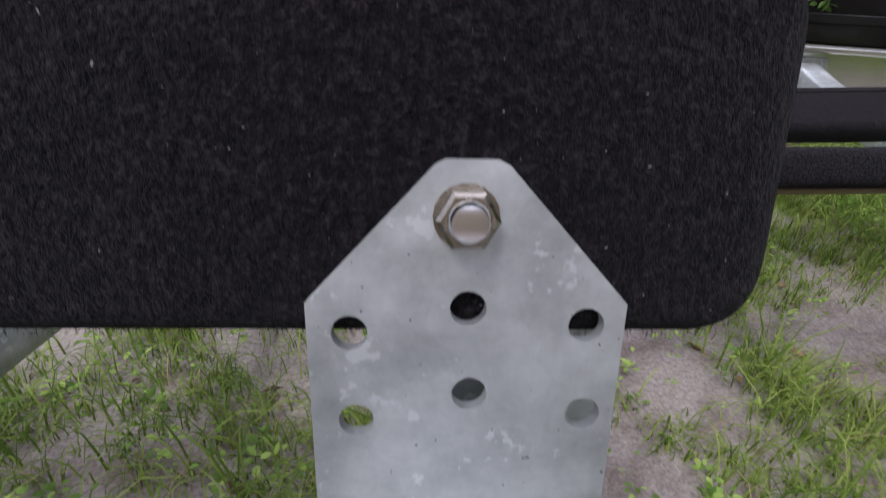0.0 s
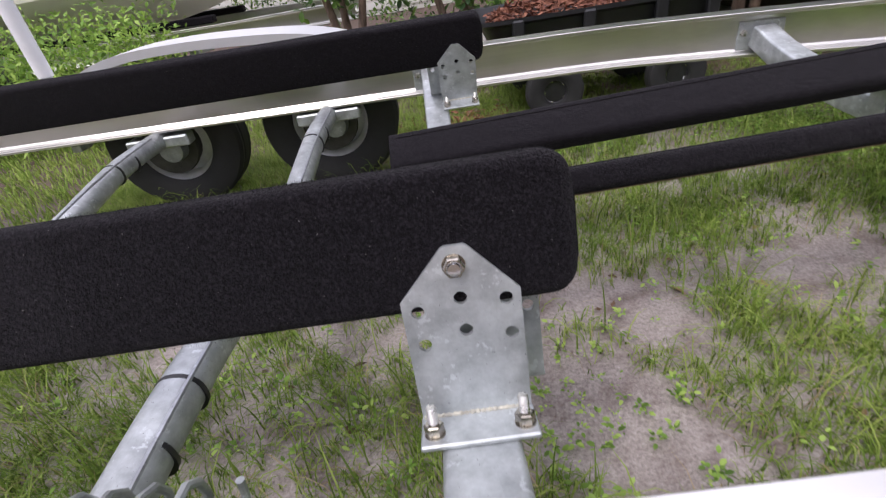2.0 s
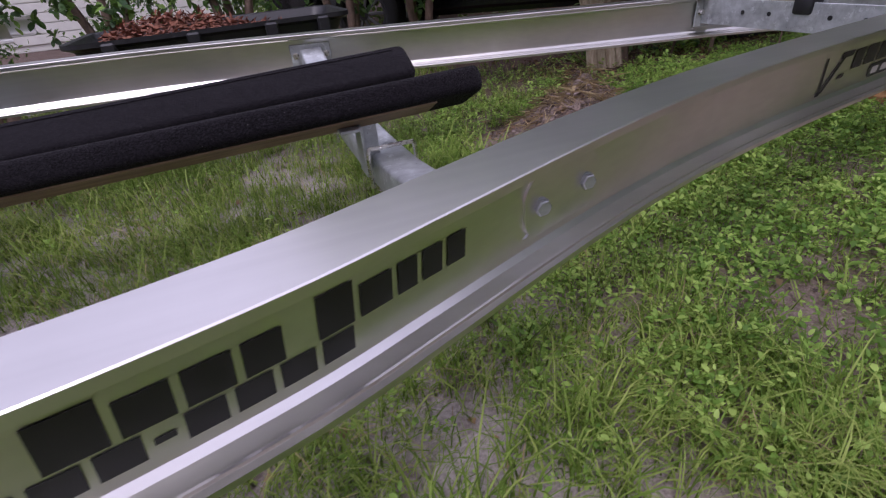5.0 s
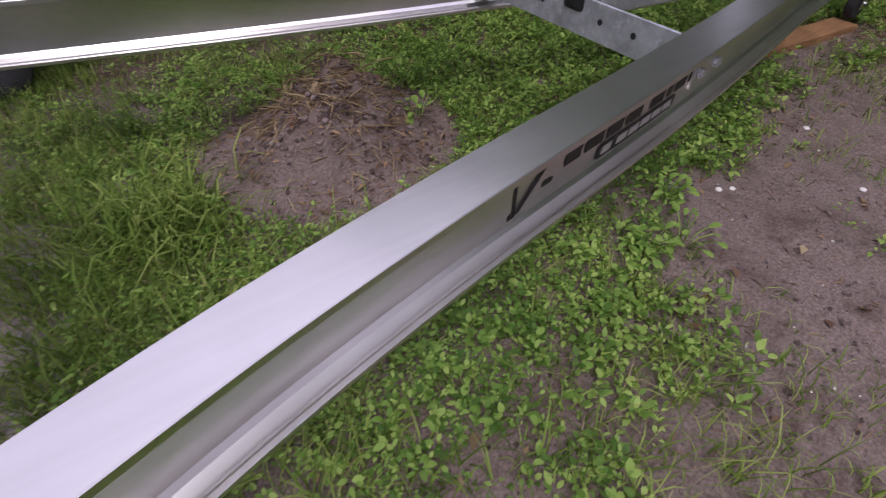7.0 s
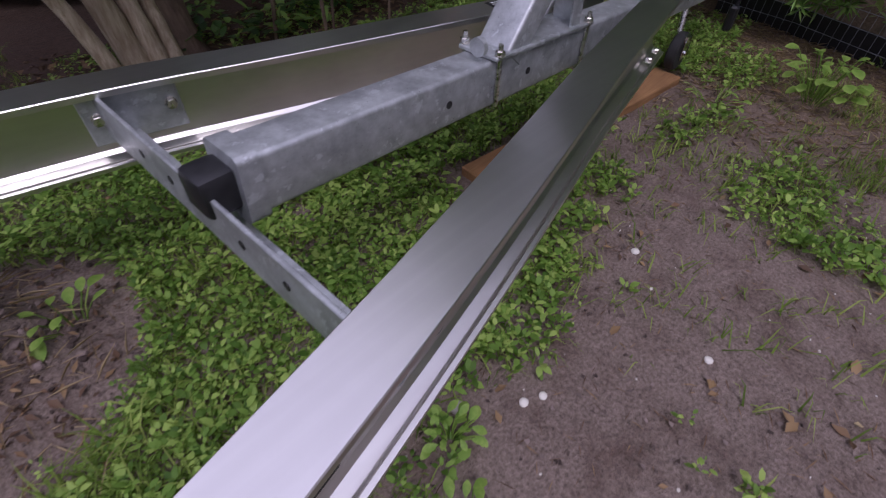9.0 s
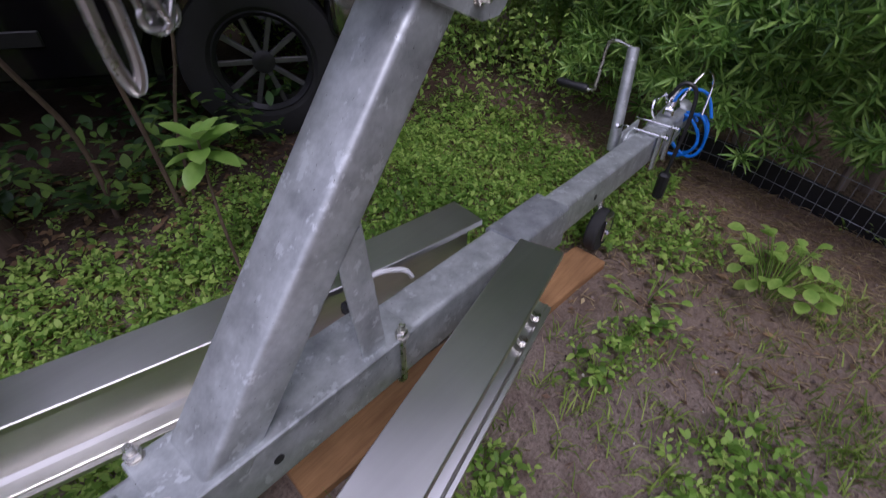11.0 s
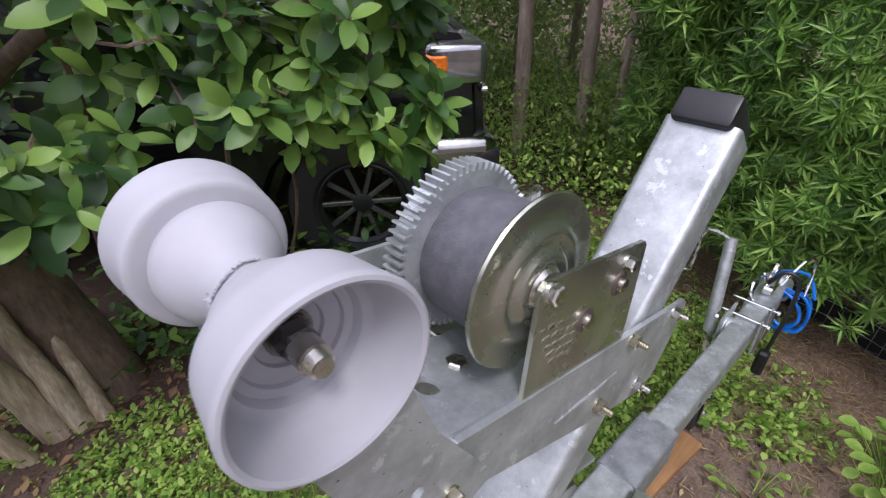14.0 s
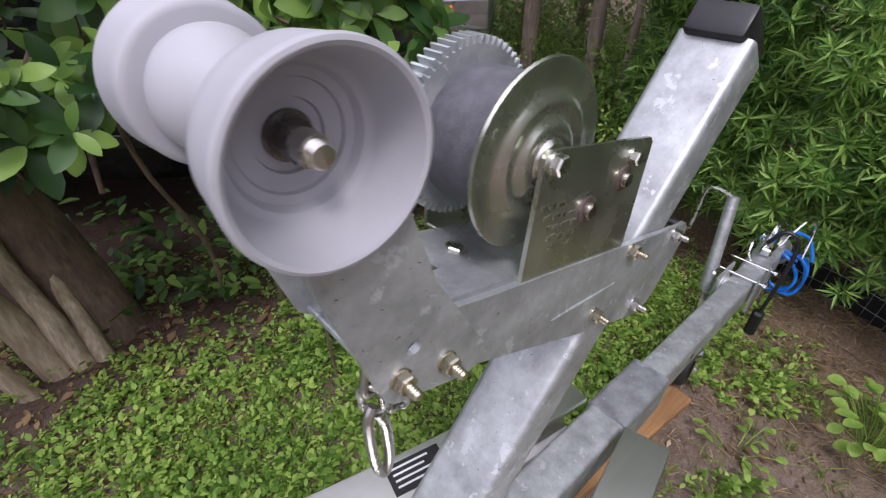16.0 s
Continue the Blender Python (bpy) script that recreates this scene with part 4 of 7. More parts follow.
for s in (-1, 1):
    w = 'y' if s > 0 else '-y'
    bm = bmesh.new()
    add_lathe(bm, [(0.0118, 0.0370), (0.0118, 0.0397), (0.006, 0.0400)], 24, AX[w])
    # washer and nut carry the cup's shade in their colour
    part("washer", bm, M_NUT_SHADED, roller)
    hexbolt(roller, (0, s * 0.0400, 0), w, 0.0165, 0.012, M_NUT_SHADED, "nut")
    threads(roller, (0, s * 0.0400, 0), w, 0.0062, 0.011, 0.028, M_ZINC)
bm = bmesh.new()
rng = random.Random(9)
for k in range(150):
    a = radians(rng.uniform(8, 112))
    y0 = -0.0035 + rng.gauss(0, 0.0006 + 0.0012 * max(0, math.sin(3 * a + 0.6))) + 0.0016 * math.sin(a * 5)
    rr = 0.0200 + abs(y0) * 0.25
    c = Vector((rr * math.cos(a) * -1, y0, rr * math.sin(a)))
    h = rng.uniform(0.0003, 0.0008)
    add_box(bm, (-h, -h * rng.uniform(0.6, 1.6), -h), (h, h * rng.uniform(0.6, 1.6), h), h * 0.4, Matrix.Translation(c) @ Matrix.Rotation(rng.uniform(0, 3), 4, (c.x, 0.3, c.z)))
part("worn_ridge", bm, M_ROLLER, roller)

# hand winch
winch = thing("hand_winch", "zinc-plated hand winch with a toothed gear and wound strap", "winch", (0, 0, 0))
def slant(a):
    return Matrix.Translation((3.642, a, 1.194))
WP = [(3.616, 1.101), (3.775, 1.0595), (3.781, 1.062), (3.786, 1.172), (3.781, 1.178), (3.632, 1.2085), (3.626, 1.204)]
for y0, s in ((-0.0465, -1), (0.062, 1)):
    wp = part("side_plate", plate_bm(WP, [], 0.004 * s, Matrix.Translation((0, y0, 0))), M_ZINC_YELLOW, winch, "olive zinc-plated side plate with stamped bars")
    for x0, z0 in ((3.693, 1.1395), (3.744, 1.1505)):
        pin_at = Matrix.Translation((x0, y0 + s * 0.004, z0)) @ AX['y' if s > 0 else '-y']
        bm = bmesh.new()
        add_lathe(bm, [(0.0118, 0.0), (0.0118, 0.0012), (0.0108, 0.0018), (0.004, 0.0019)], 20, pin_at)
        ws = part("washer", bm, M_RUST, wp, "rust-brown round washer")
        bm = bmesh.new()
        add_lathe(bm, [(0.0072, 0.0018), (0.0072, 0.0055), (0.0062, 0.0066), (0.002, 0.0069)], 16, pin_at)
        part("pin_end", bm, M_NUT, ws)
    for x0, z0, af, mt in ((3.753, 1.1685, 0.012, M_ZINC), (3.638, 1.1975, 0.014, M_ZINC)):
        hexbolt(wp, (x0, y0 + s * 0.004, z0), 'y' if s > 0 else '-y', af, 0.008, mt, "bolt")
    if s < 0:
        rng = random.Random(3)
        for r in range(5):
            x = 3.630 + 0.004 * r
            while x < 3.678 + (0.004 if r else -0.02):
                w = rng.uniform(0.004, 0.011)
                z = 1.162 - r * 0.0095 - (x - 3.63) * 0.24
                part("stamped_bar", box_bm((x, y0 - 0.0046, z), (x + w, y0 - 0.0038, z + 0.0035)), M_ZINC, wp)
                x += w + 0.004
bm = bmesh.new()
add_box(bm, (-0.082, -0.0465, -0.002), (0.082, 0.062, 0.002), 0.001, Matrix.Translation((3.695, 0, 1.0835)) @ Matrix.Rotation(-AA, 4, 'Y'))
part("base", bm, M_ZINC_YELLOW, winch)
for x0 in (3.601, 3.79):
    hexbolt(winch, (x0, 0.008, 1.1145 - 0.2548 * (x0 - 3.570) + 0.0005), Matrix.Rotation(-AA, 4, 'Y'), 0.017, 0.008, M_ZINC, "base_bolt")
bm = bmesh.new()
disc = [(0.016, -0.004), (0.019, -0.008), (0.025, -0.0095), (0.029, -0.008), (0.032, -0.0045), (0.0365, -0.0040), (0.040, -0.0062), (0.0435, -0.0062), (0.0475, -0.0022), (0.052, -0.0008), (0.060, -0.0006), (0.064, -0.0014), (0.0695, -0.001), (0.0705, 0.001), (0.0695, 0.003), (0.05, 0.004), (0.016, 0.003)]
add_lathe(bm, disc, 56, slant(-0.0335) @ AX['y'], True)
part("drum_flange", bm, M_ZINC_YELLOW, winch, "ribbed zinc drum flange", 0.9)
bm = bmesh.new()
add_lathe(bm, [(0.0185, -0.0035), (0.0180, -0.0085), (0.0150, -0.0118), (0.0112, -0.0124)], 28, slant(-0.0335) @ AX['y'])
part("hub", bm, M_ZINC, winch, "bright zinc hub of the drum")
bm = bmesh.new()
add_lathe(bm, [(0.050, -0.0315), (0.054, -0.027), (0.0545, 0), (0.054, 0.03), (0.051, 0.036)], 40, slant(0.0) @ AX['y'])
part("wound_strap", bm, M_STRAP, winch, "dark grey wound webbing strap")
bm = bmesh.new()
add_lathe(bm, [(0.05, 0.036), (0.058, 0.037), (0.066, 0.038)], 48, slant(0) @ AX['y'])
add_lathe(bm, [(0.0115, -0.045), (0.0115, 0.062)], 20, slant(0) @ AX['y'])
teeth, ring0, ring1 = 62, [], []
for k in range(teeth):
    for da, r in ((-0.30, 0.0655), (-0.14, 0.0715), (0.14, 0.0715), (0.30, 0.0655)):
        a = 2 * math.pi * (k + da) / teeth
        for ring, y in ((ring0, 0.036), (ring1, 0.055)):
            ring.append(bm.verts.new(slant(0) @ Vector((r * math.cos(a), y, r * math.sin(a)))))
n = len(ring0)
for k in range(n):
    bm.faces.new((ring0[k], ring0[(k + 1) % n], ring1[(k + 1) % n], ring1[k]))
bm.faces.new(ring0), bm.faces.new(ring1)
bmesh.ops.recalc_face_normals(bm, faces=bm.faces)
part("gear", bm, M_GALV, winch, "toothed galvanized gear wheel", 0.3)
bm = bmesh.new()
add_lathe(bm, [(0.009, 0.03), (0.009, 0.115)], 16, Matrix.Translation((3.715, 0, 1.150)) @ AX['y'])
add_lathe(bm, [(0.017, 0.03), (0.017, 0.058)], 14, Matrix.Translation((3.715, 0, 1.150)) @ AX['y'])
part("pinion", bm, M_ZINC, winch)
bm = bmesh.new()
add_sweep(bm, [(3.512, 0.110, 1.181), (3.735, 0.110, 1.149)], rect(0.006, 0.024, 0.0025, 2))
cr = part("crank_arm", bm, M_GALV, winch, "flat crank arm")
bm = bmesh.new()
add_lathe(bm, [(0.010, 0), (0.0135, 0.006), (0.012, 0.03), (0.0135, 0.075), (0.009, 0.082)], 18, Matrix.Translation((3.519, 0.114, 1.182)) @ AX['y'])
part("grip", bm, M_ROLLER, cr, "grey crank grip")
hexbolt(cr, (3.524, 0.107, 1.179), '-y', 0.010, 0.004, M_ZINC, "rivet")
bm = bmesh.new()
add_box(bm, (3.745, 0.064, 1.15), (3.785, 0.070, 1.195), 0.006)
part("ratchet_pawl", bm, M_ZINC, winch)

# safety chain hanging under the arm
chain = thing("safety_chain", "galvanized chain with a snap hook hanging from the arm", "chain", (3.512, 0, 1.07))
def link_mesh():
    bm = bmesh.new()
    pts = [Vector((0.0085 * math.cos(a), 0, 0.0085 * math.sin(a) + (0.0085 if math.sin(a) > 0 else -0.0085))) for a in [2 * math.pi * (k + 0.5) / 14 for k in range(14)]]
    n = len(pts)
    rings = []
    for i, p in enumerate(pts):
        d = (pts[(i + 1) % n] - pts[i - 1]).normalized()
        u = Vector((0, 1, 0))
        w = d.cross(u)
        rings.append([bm.verts.new(p + (u * math.cos(2 * math.pi * k / 8) + w * math.sin(2 * math.pi * k / 8)) * 0.0034) for k in range(8)])
    for i in range(n):
        a, b = rings[i], rings[(i + 1) % n]
        for k in range(8):
            bm.faces.new((a[k], a[(k + 1) % 8], b[(k + 1) % 8], b[k]))
    bmesh.ops.recalc_face_normals(bm, faces=bm.faces)
    return finish(bm, "link", M_STEEL, 1.2)
LINK = link_mesh()
def links(pts, start=0):
    for i, (a, b) in enumerate(zip(pts, pts[1:])):
        a, b = Vector(a), Vector(b)
        o = new("link", LINK)
        o.parent = chain
        q = (b - a).to_track_quat('Z', 'X').to_matrix().to_4x4()
        o.matrix_basis = Matrix.Translation((a + b) / 2) @ q @ Matrix.Rotation(radians(90 * ((i + start) % 2)), 4, 'Z')
loop = [Vector((0.012 + 0.042 * u, 0.012 + 0.016 * u, -0.004 - 0.100 * math.sin(math.pi * (u ** 0.85)) - 0.012 * u)) for u in np.linspace(0, 1, 11)]
links(loop)
links([(-0.012, -0.012, 0.0), (-0.018, -0.014, -0.026), (-0.016, -0.012, -0.052)])
bm = bmesh.new()
add_tube(bm, spline([(-0.016, -0.012, -0.050), (-0.023, -0.013, -0.066), (-0.022, -0.014, -0.12), (-0.014, -0.014, -0.146), (-0.007, -0.014, -0.128), (-0.008, -0.014, -0.08), (-0.013, -0.013, -0.060)], 5), 0.0048, 10)
part("snap_hook", bm, M_STEEL, chain)

# ---- coupler, jack, cables ----
coupler = thing("coupler", "galvanized ball coupler with latch at the tongue's end", "coupler", (5.0, 0, 0.35))
bm = bmesh.new()
add_sweep(bm, [(-0.04, 0, 0.0), (0.06, 0, 0.005), (0.12, 0, 0.015)], rect(0.076, 0.100, 0.010))
part("sleeve", bm, M_GALV, coupler)
bm = bmesh.new()
add_lathe(bm, [(0.048, -0.03), (0.05, 0.0), (0.046, 0.03), (0.028, 0.05), (0.008, 0.056)], 24, Matrix.Translation((0.17, 0, 0.02)))
part("ball_socket", bm, M_GALV, coupler)
bm = bmesh.new()
add_tube(bm, spline([(0.06, 0, 0.07), (0.09, 0, 0.12), (0.14, 0, 0.145), (0.19, 0, 0.13)], 4), 0.012, 8, None, 1.6)
add_box(bm, (0.03, -0.018, 0.055), (0.10, 0.018, 0.085), 0.006)
part("latch", bm, M_CHROME, coupler)
bm = bmesh.new()
add_tube(bm, spline([(-0.03, 0.02, 0.065), (-0.05, 0.03, 0.10), (-0.02, 0.035, 0.125), (0.05, 0.03, 0.12), (0.06, 0.02, 0.09)], 5), 0.007, 8)
part("latch_pin", bm, M_CHROME, coupler)
for i, x0 in enumerate((4.86, 4.965)):
    zt = tongue_top(x0)
    uc = thing("jack_clamp", "bright zinc clamp bolts round the tongue", "clamp", (x0, 0, zt), "clamps on the tongue")
    bm = bmesh.new()
    for dx in (0.0,):
        add_tube(bm, [(dx, -0.058, 0.002), (dx, 0.075, 0.002)], 0.0048, 10)
        add_tube(bm, [(dx, -0.050, 0.002), (dx, -0.050, -0.115)], 0.0048, 10)
    part("rod", bm, M_CHROME, uc)
    hexbolt(uc, (0, -0.057, 0.002), '-y', 0.016, 0.010, M_CHROME, "nut")
    part("side_strap", box_bm((-0.012, -0.046, -0.110), (0.012, -0.040, 0.008), 0.001), M_GALV, uc)

jack = thing("tongue_jack", "zinc swivel jack with caster wheel standing on a board", "jack", (4.705, 0.015, 0.0))
JT = Matrix.Translation((0.0, 0.01, 0.0)) @ Vector((0.15, 0.075, 0.5)).to_track_quat('Z', 'X').to_matrix().to_4x4()
bm = bmesh.new()
add_lathe(bm, [(0.017, 0.36), (0.018, 0.37), (0.018, 0.66), (0.0175, 0.668), (0.004, 0.670)], 24, JT)
part("outer_tube", bm, M_GALV, jack)
bm = bmesh.new()
add_lathe(bm, [(0.0135, 0.15), (0.0135, 0.38)], 20, JT)
part("inner_tube", bm, M_ZINC, jack)
bm = bmesh.new()
add_lathe(bm, [(0.045, 0.0), (0.045, 0.012), (0.035, 0.014), (0.035, 0.05)], 20, Matrix.Translation((0.12, 0.035, 0.37)) @ AX['-y'])
add_box(bm, (0.06, 0.027, 0.31), (0.19, 0.035, 0.43), 0.003)
part("swivel", bm, M_GALV, jack)
bm = bmesh.new()
add_tube(bm, spline([(0.185, 0.10, 0.63), (0.18, 0.15, 0.645), (0.178, 0.18, 0.635), (0.17, 0.185, 0.57), (0.16, 0.187, 0.50), (0.16, 0.195, 0.49), (0.158, 0.215, 0.49)], 4), 0.006, 8)
ck = part("crank", bm, M_ZINC, jack)
bm = bmesh.new()
add_lathe(bm, [(0.012, 0), (0.015, 0.01), (0.013, 0.05), (0.015, 0.1), (0.01, 0.11)], 16, Matrix.Translation((0.158, 0.21, 0.49)) @ AX['y'])
part("crank_grip", bm, M_BLACK, ck, "black crank grip")
bm = bmesh.new()
for s in (-1, 1):
    add_box(bm, (-0.03, s * 0.026 - 0.003, 0.085), (0.02, s * 0.026 + 0.003, 0.165), 0.003)
add_lathe(bm, [(0.032, 0.16), (0.036, 0.168), (0.034, 0.18), (0.02, 0.184)], 20)
part("fork", bm, M_CHROME, jack)
bm = bmesh.new()
add_lathe(bm, [(0.03, -0.02), (0.066, -0.021), (0.073, -0.014), (0.0755, 0), (0.073, 0.014), (0.066, 0.021), (0.03, 0.02)], 36, Matrix.Translation((-0.008, 0, 0.115)) @ AX['y'])
cw = part("caster_wheel", bm, M_RUBBER, jack, "black caster wheel")
hexbolt(cw, (-0.008, -0.03, 0.115), '-y', 0.016, 0.008, M_CHROME, "axle_nut")
bm = bmesh.new()
add_tube(bm, [(0.10, 0.05, 0.43), (0.06, 0.05, 0.44), (0.03, 0.04, 0.46)], 0.005, 8)
part("pull_pin", bm, M_CHROME, jack)

cables = thing("safety_cables", "coiled blue plastic-coated safety cables by the coupler", "cable", (5.06, -0.05, 0.36))
for k in range(2):
    bm = bmesh.new()
    pts = []
    for i in range(60):
        a = i / 60 * 4 * math.pi + k
        pts.append((0.05 + 0.012 * math.sin(i * 0.31 + k), 0.0 - 0.055 * math.cos(a) - 0.02 + 0.02 * k, -0.03 + 0.075 * math.sin(a) + 0.012 * math.sin(i * 0.4) - 0.01 * k))
    add_tube(bm, pts, 0.0052, 8)
    part("cable", bm, M_BLUE, cables)
bm = bmesh.new()
add_tube(bm, spline([(0.0, 0.05, 0.09), (0.02, 0.03, 0.13), (0.06, -0.03, 0.12), (0.05, -0.07, 0.05)], 6), 0.0052, 8)
part("cable", bm, M_BLUE, cables)
harness = thing("wiring_harness", "black trailer wiring loop with a hanging plug", "cable", (4.97, -0.062, 0.4))
bm = bmesh.new()
add_tube(bm, spline([(0.0, 0.06, 0.09), (0.01, 0.03, 0.14), (0.02, -0.01, 0.12), (0.01, -0.02, 0.03), (0.0, -0.015, -0.08), (-0.01, -0.01, -0.16)], 6), 0.0065, 8)
part("wire", bm, M_BLACK, harness)
part("plug", box_bm((-0.028, -0.026, -0.25), (0.01, 0.008, -0.15), 0.008), M_BLACK, harness)
bm = bmesh.new()
add_tube(bm, spline([(0.03, 0.03, 0.08), (0.1, 0.0, 0.16), (0.16, -0.02, 0.12), (0.12, -0.03, 0.02)], 6), 0.004, 8)
part("chrome_hook", bm, M_CHROME, harness)

jboard = thing("jack_board", "weathered orange-brown plank lying under the caster wheel", "plank", (4.14, 0.055, 0.012))
bm = box_bm((-0.60, -0.048, -0.02), (0.52, 0.070, 0.024), 0.004)
for v in bm.verts:
    v.co.z += 0.004 * math.sin(v.co.x * 3)
bm.transform(Matrix.Rotation(radians(-6.5), 4, 'Z'))
part("plank", bm, M_BOARD, jboard)

# wire pigtail and black tag on the tongue and far beam
pig = thing("loose_wire", "pale wire pigtail with a black connector on the tongue", "wire", (3.72, 0.02, tongue_top(3.72)))
bm = bmesh.new()
add_tube(bm, spline([(0.0, 0.06, -0.02), (0.01, 0.05, 0.03), (0.05, 0.035, 0.045), (0.10, 0.03, 0.02), (0.12, 0.03, -0.01)], 5), 0.0045, 8)
part("wire", bm, M_PVC, pig)
part("connector", box_bm((-0.015, 0.05, -0.03), (0.012, 0.075, -0.005), 0.005), M_BLACK, pig)
tag = thing("capacity_tag", "black tag with pale bars stuck on the far beam", "tag", (3.67, beam_y(3.67, 1), beam_top(3.67)))
r = Matrix.Rotation(-math.atan(0.24), 4, 'Z')
part("plate", box_bm((-0.055, -0.03, 0.0), (0.055, 0.03, 0.0015), 0.0, r), M_BLACK, tag)
for k in range(4):
    part("bar", box_bm((-0.045, 0.018 - k * 0.012, 0.0016), (0.03 - 0.012 * (k % 2), 0.022 - k * 0.012, 0.0022), 0.0, r), M_PVC, tag)
coil = thing("cable_coil", "loose coil of bare galvanized cable behind the beam", "cable", (-0.52, -0.80, 0.38))
bm = bmesh.new()
pts = [(0.022 * i / 6, 0.05 * math.cos(i * 0.55), 0.03 + 0.055 * math.sin(i * 0.55)) for i in range(70)]
add_tube(bm, pts, 0.005, 8)
part("cable", bm, M_GALV, coil)

# ---- ground ----
MX, MY = 2.19, 0.45
def ground_h(x, y):
    x, y = np.asarray(x, float), np.asarray(y, float)
    h = 0.010 * np.sin(1.7 * x + 0.6) * np.cos(2.1 * y) + 0.006 * np.sin(5.3 * x + 2.2 * y) + 0.004 * np.sin(9.1 * y - 6.4 * x) + 0.003 * np.sin(17 * x + 11 * y)
    r2 = ((x - MX) / 0.25) ** 2 + ((y - MY) / 0.23) ** 2
    lump = 1 + 0.22 * np.sin(13 * x + 3) * np.sin(15 * y) + 0.16 * np.sin(31 * x + 7 * y) * np.cos(33 * y - 9 * x) + 0.11 * np.sin(63 * x + 47 * y) * np.sin(57 * y - 21 * x)
    h = h + 0.21 * np.exp(-r2 ** 1.7) * lump
    h = h - 0.03 * np.exp(-((x - 0.5) / 0.7) ** 2 - ((y + 0.25) / 0.5) ** 2)
    return h * np.clip(1.6 - np.hypot(x - 2, y) / 12, 0, 1)
def axis_steps(a, b, step, far=55.0):
    core = np.arange(a, b + step / 2, step)
    grow = np.cumsum(step * 1.28 ** np.arange(1, 32))
    grow = grow[grow < far]
    return np.concatenate([a - grow[::-1], core, b + grow])
gx, gy = axis_steps(-2.6, 6.6, 0.035), axis_steps(-2.4, 3.6, 0.035)
XX, YY = np.meshgrid(gx, gy, indexing='ij')
ZZ = ground_h(XX, YY)
nx, ny = XX.shape
idx = np.arange(nx * ny).reshape(nx, ny)
quads = np.stack([idx[:-1, :-1], idx[1:, :-1], idx[1:, 1:], idx[:-1, 1:]], -1).reshape(-1, 4)

def array_mesh(name, verts, faces, mat, smooth=True):
    """A mesh from arrays of places and of equal-sized faces."""
    verts, faces = np.ascontiguousarray(verts, dtype=np.float32), np.ascontiguousarray(faces, dtype=np.int32)
    k = faces.shape[1]
    me = bpy.data.meshes.new(name)
    me.vertices.add(len(verts))
    me.vertices.foreach_set("co", verts.ravel())
    me.loops.add(faces.size)
    me.loops.foreach_set("vertex_index", faces.ravel())
    me.polygons.add(len(faces))
    me.polygons.foreach_set("loop_start", np.arange(0, faces.size, k, dtype=np.int32))
    me.polygons.foreach_set("loop_total", np.full(len(faces), k, dtype=np.int32))
    me.update(calc_edges=True)
    me.validate()
    if smooth:
        me.polygons.foreach_set("use_smooth", np.ones(len(me.polygons), dtype=bool))
    me.materials.append(mat)
    return me
ground = new("ground", array_mesh("ground", np.stack([XX, YY, ZZ], -1).reshape(-1, 3), quads, M_SOIL))
tagged(ground, "sandy soil turning to dark dirt and leaf mould", "ground", kind="structure")

# ---- plants: helpers on arrays ----
RNG = np.random.default_rng(21)
def unit(v):
    return v / np.maximum(np.linalg.norm(v, axis=-1, keepdims=True), 1e-9)
def leaf_arrays(base, way, up, length, width, fold=0.12, curl=0.15, fine=False):
    """Leaves as folded kites (2 triangles) or, fine, with a midrib and rounded sides (8)."""
    way = unit(way)
    side = unit(np.cross(way, up))
    nrm = np.cross(side, way)
    L, W = length[:, None], width[:, None]
    n = len(base)
    if fine == 'round':
        p, q = base + way * L * 0.26 + nrm * L * 0.03, base + way * L * 0.66 - nrm * L * curl * 0.3
        v = np.stack([base, p + side * W * 0.42 + nrm * W * fold, q + side * W * 0.44 + nrm * W * fold, base + way * L - nrm * L * curl, q - side * W * 0.44 + nrm * W * fold, p - side * W * 0.42 + nrm * W * fold], 1)
        return v.reshape(-1, 3), (np.arange(n)[:, None, None] * 6 + np.array([[0, 1, 5], [1, 2, 4], [1, 4, 5], [2, 3, 4]])).reshape(-1, 3)
    if not fine:
        mid = base + way * L * 0.42
        v = np.stack([base, mid + side * W / 2 + nrm * W * fold, base + way * L - nrm * L * curl, mid - side * W / 2 + nrm * W * fold], 1)
        f = np.array([[0, 1, 2], [0, 2, 3]])
        return v.reshape(-1, 3), (np.arange(n)[:, None, None] * 4 + f).reshape(-1, 3)
    rows, at, wd = [base], (0.10, 0.30, 0.52, 0.74, 0.92), (0.20, 0.39, 0.50, 0.43, 0.20)
    for u, h in zip(at, wd):
        p = base + way * L * u + nrm * L * (0.10 * u - (curl + 0.10) * u * u)
        rows += [p + side * W * h + nrm * W * fold * h * 2, p, p - side * W * h + nrm * W * fold * h * 2]
    rows.append(base + way * L - nrm * L * curl)
    f = [[0, 2, 1], [0, 3, 2]]
    for k in range(4):
        i = 1 + 3 * k
        f += [[i, i + 1, i + 4], [i, i + 4, i + 3], [i + 1, i + 2, i + 5], [i + 1, i + 5, i + 4]]
    f += [[13, 14, 16], [14, 15, 16]]
    m = len(rows)
    return np.stack(rows, 1).reshape(-1, 3), (np.arange(n)[:, None, None] * m + np.array(f)).reshape(-1, 3)

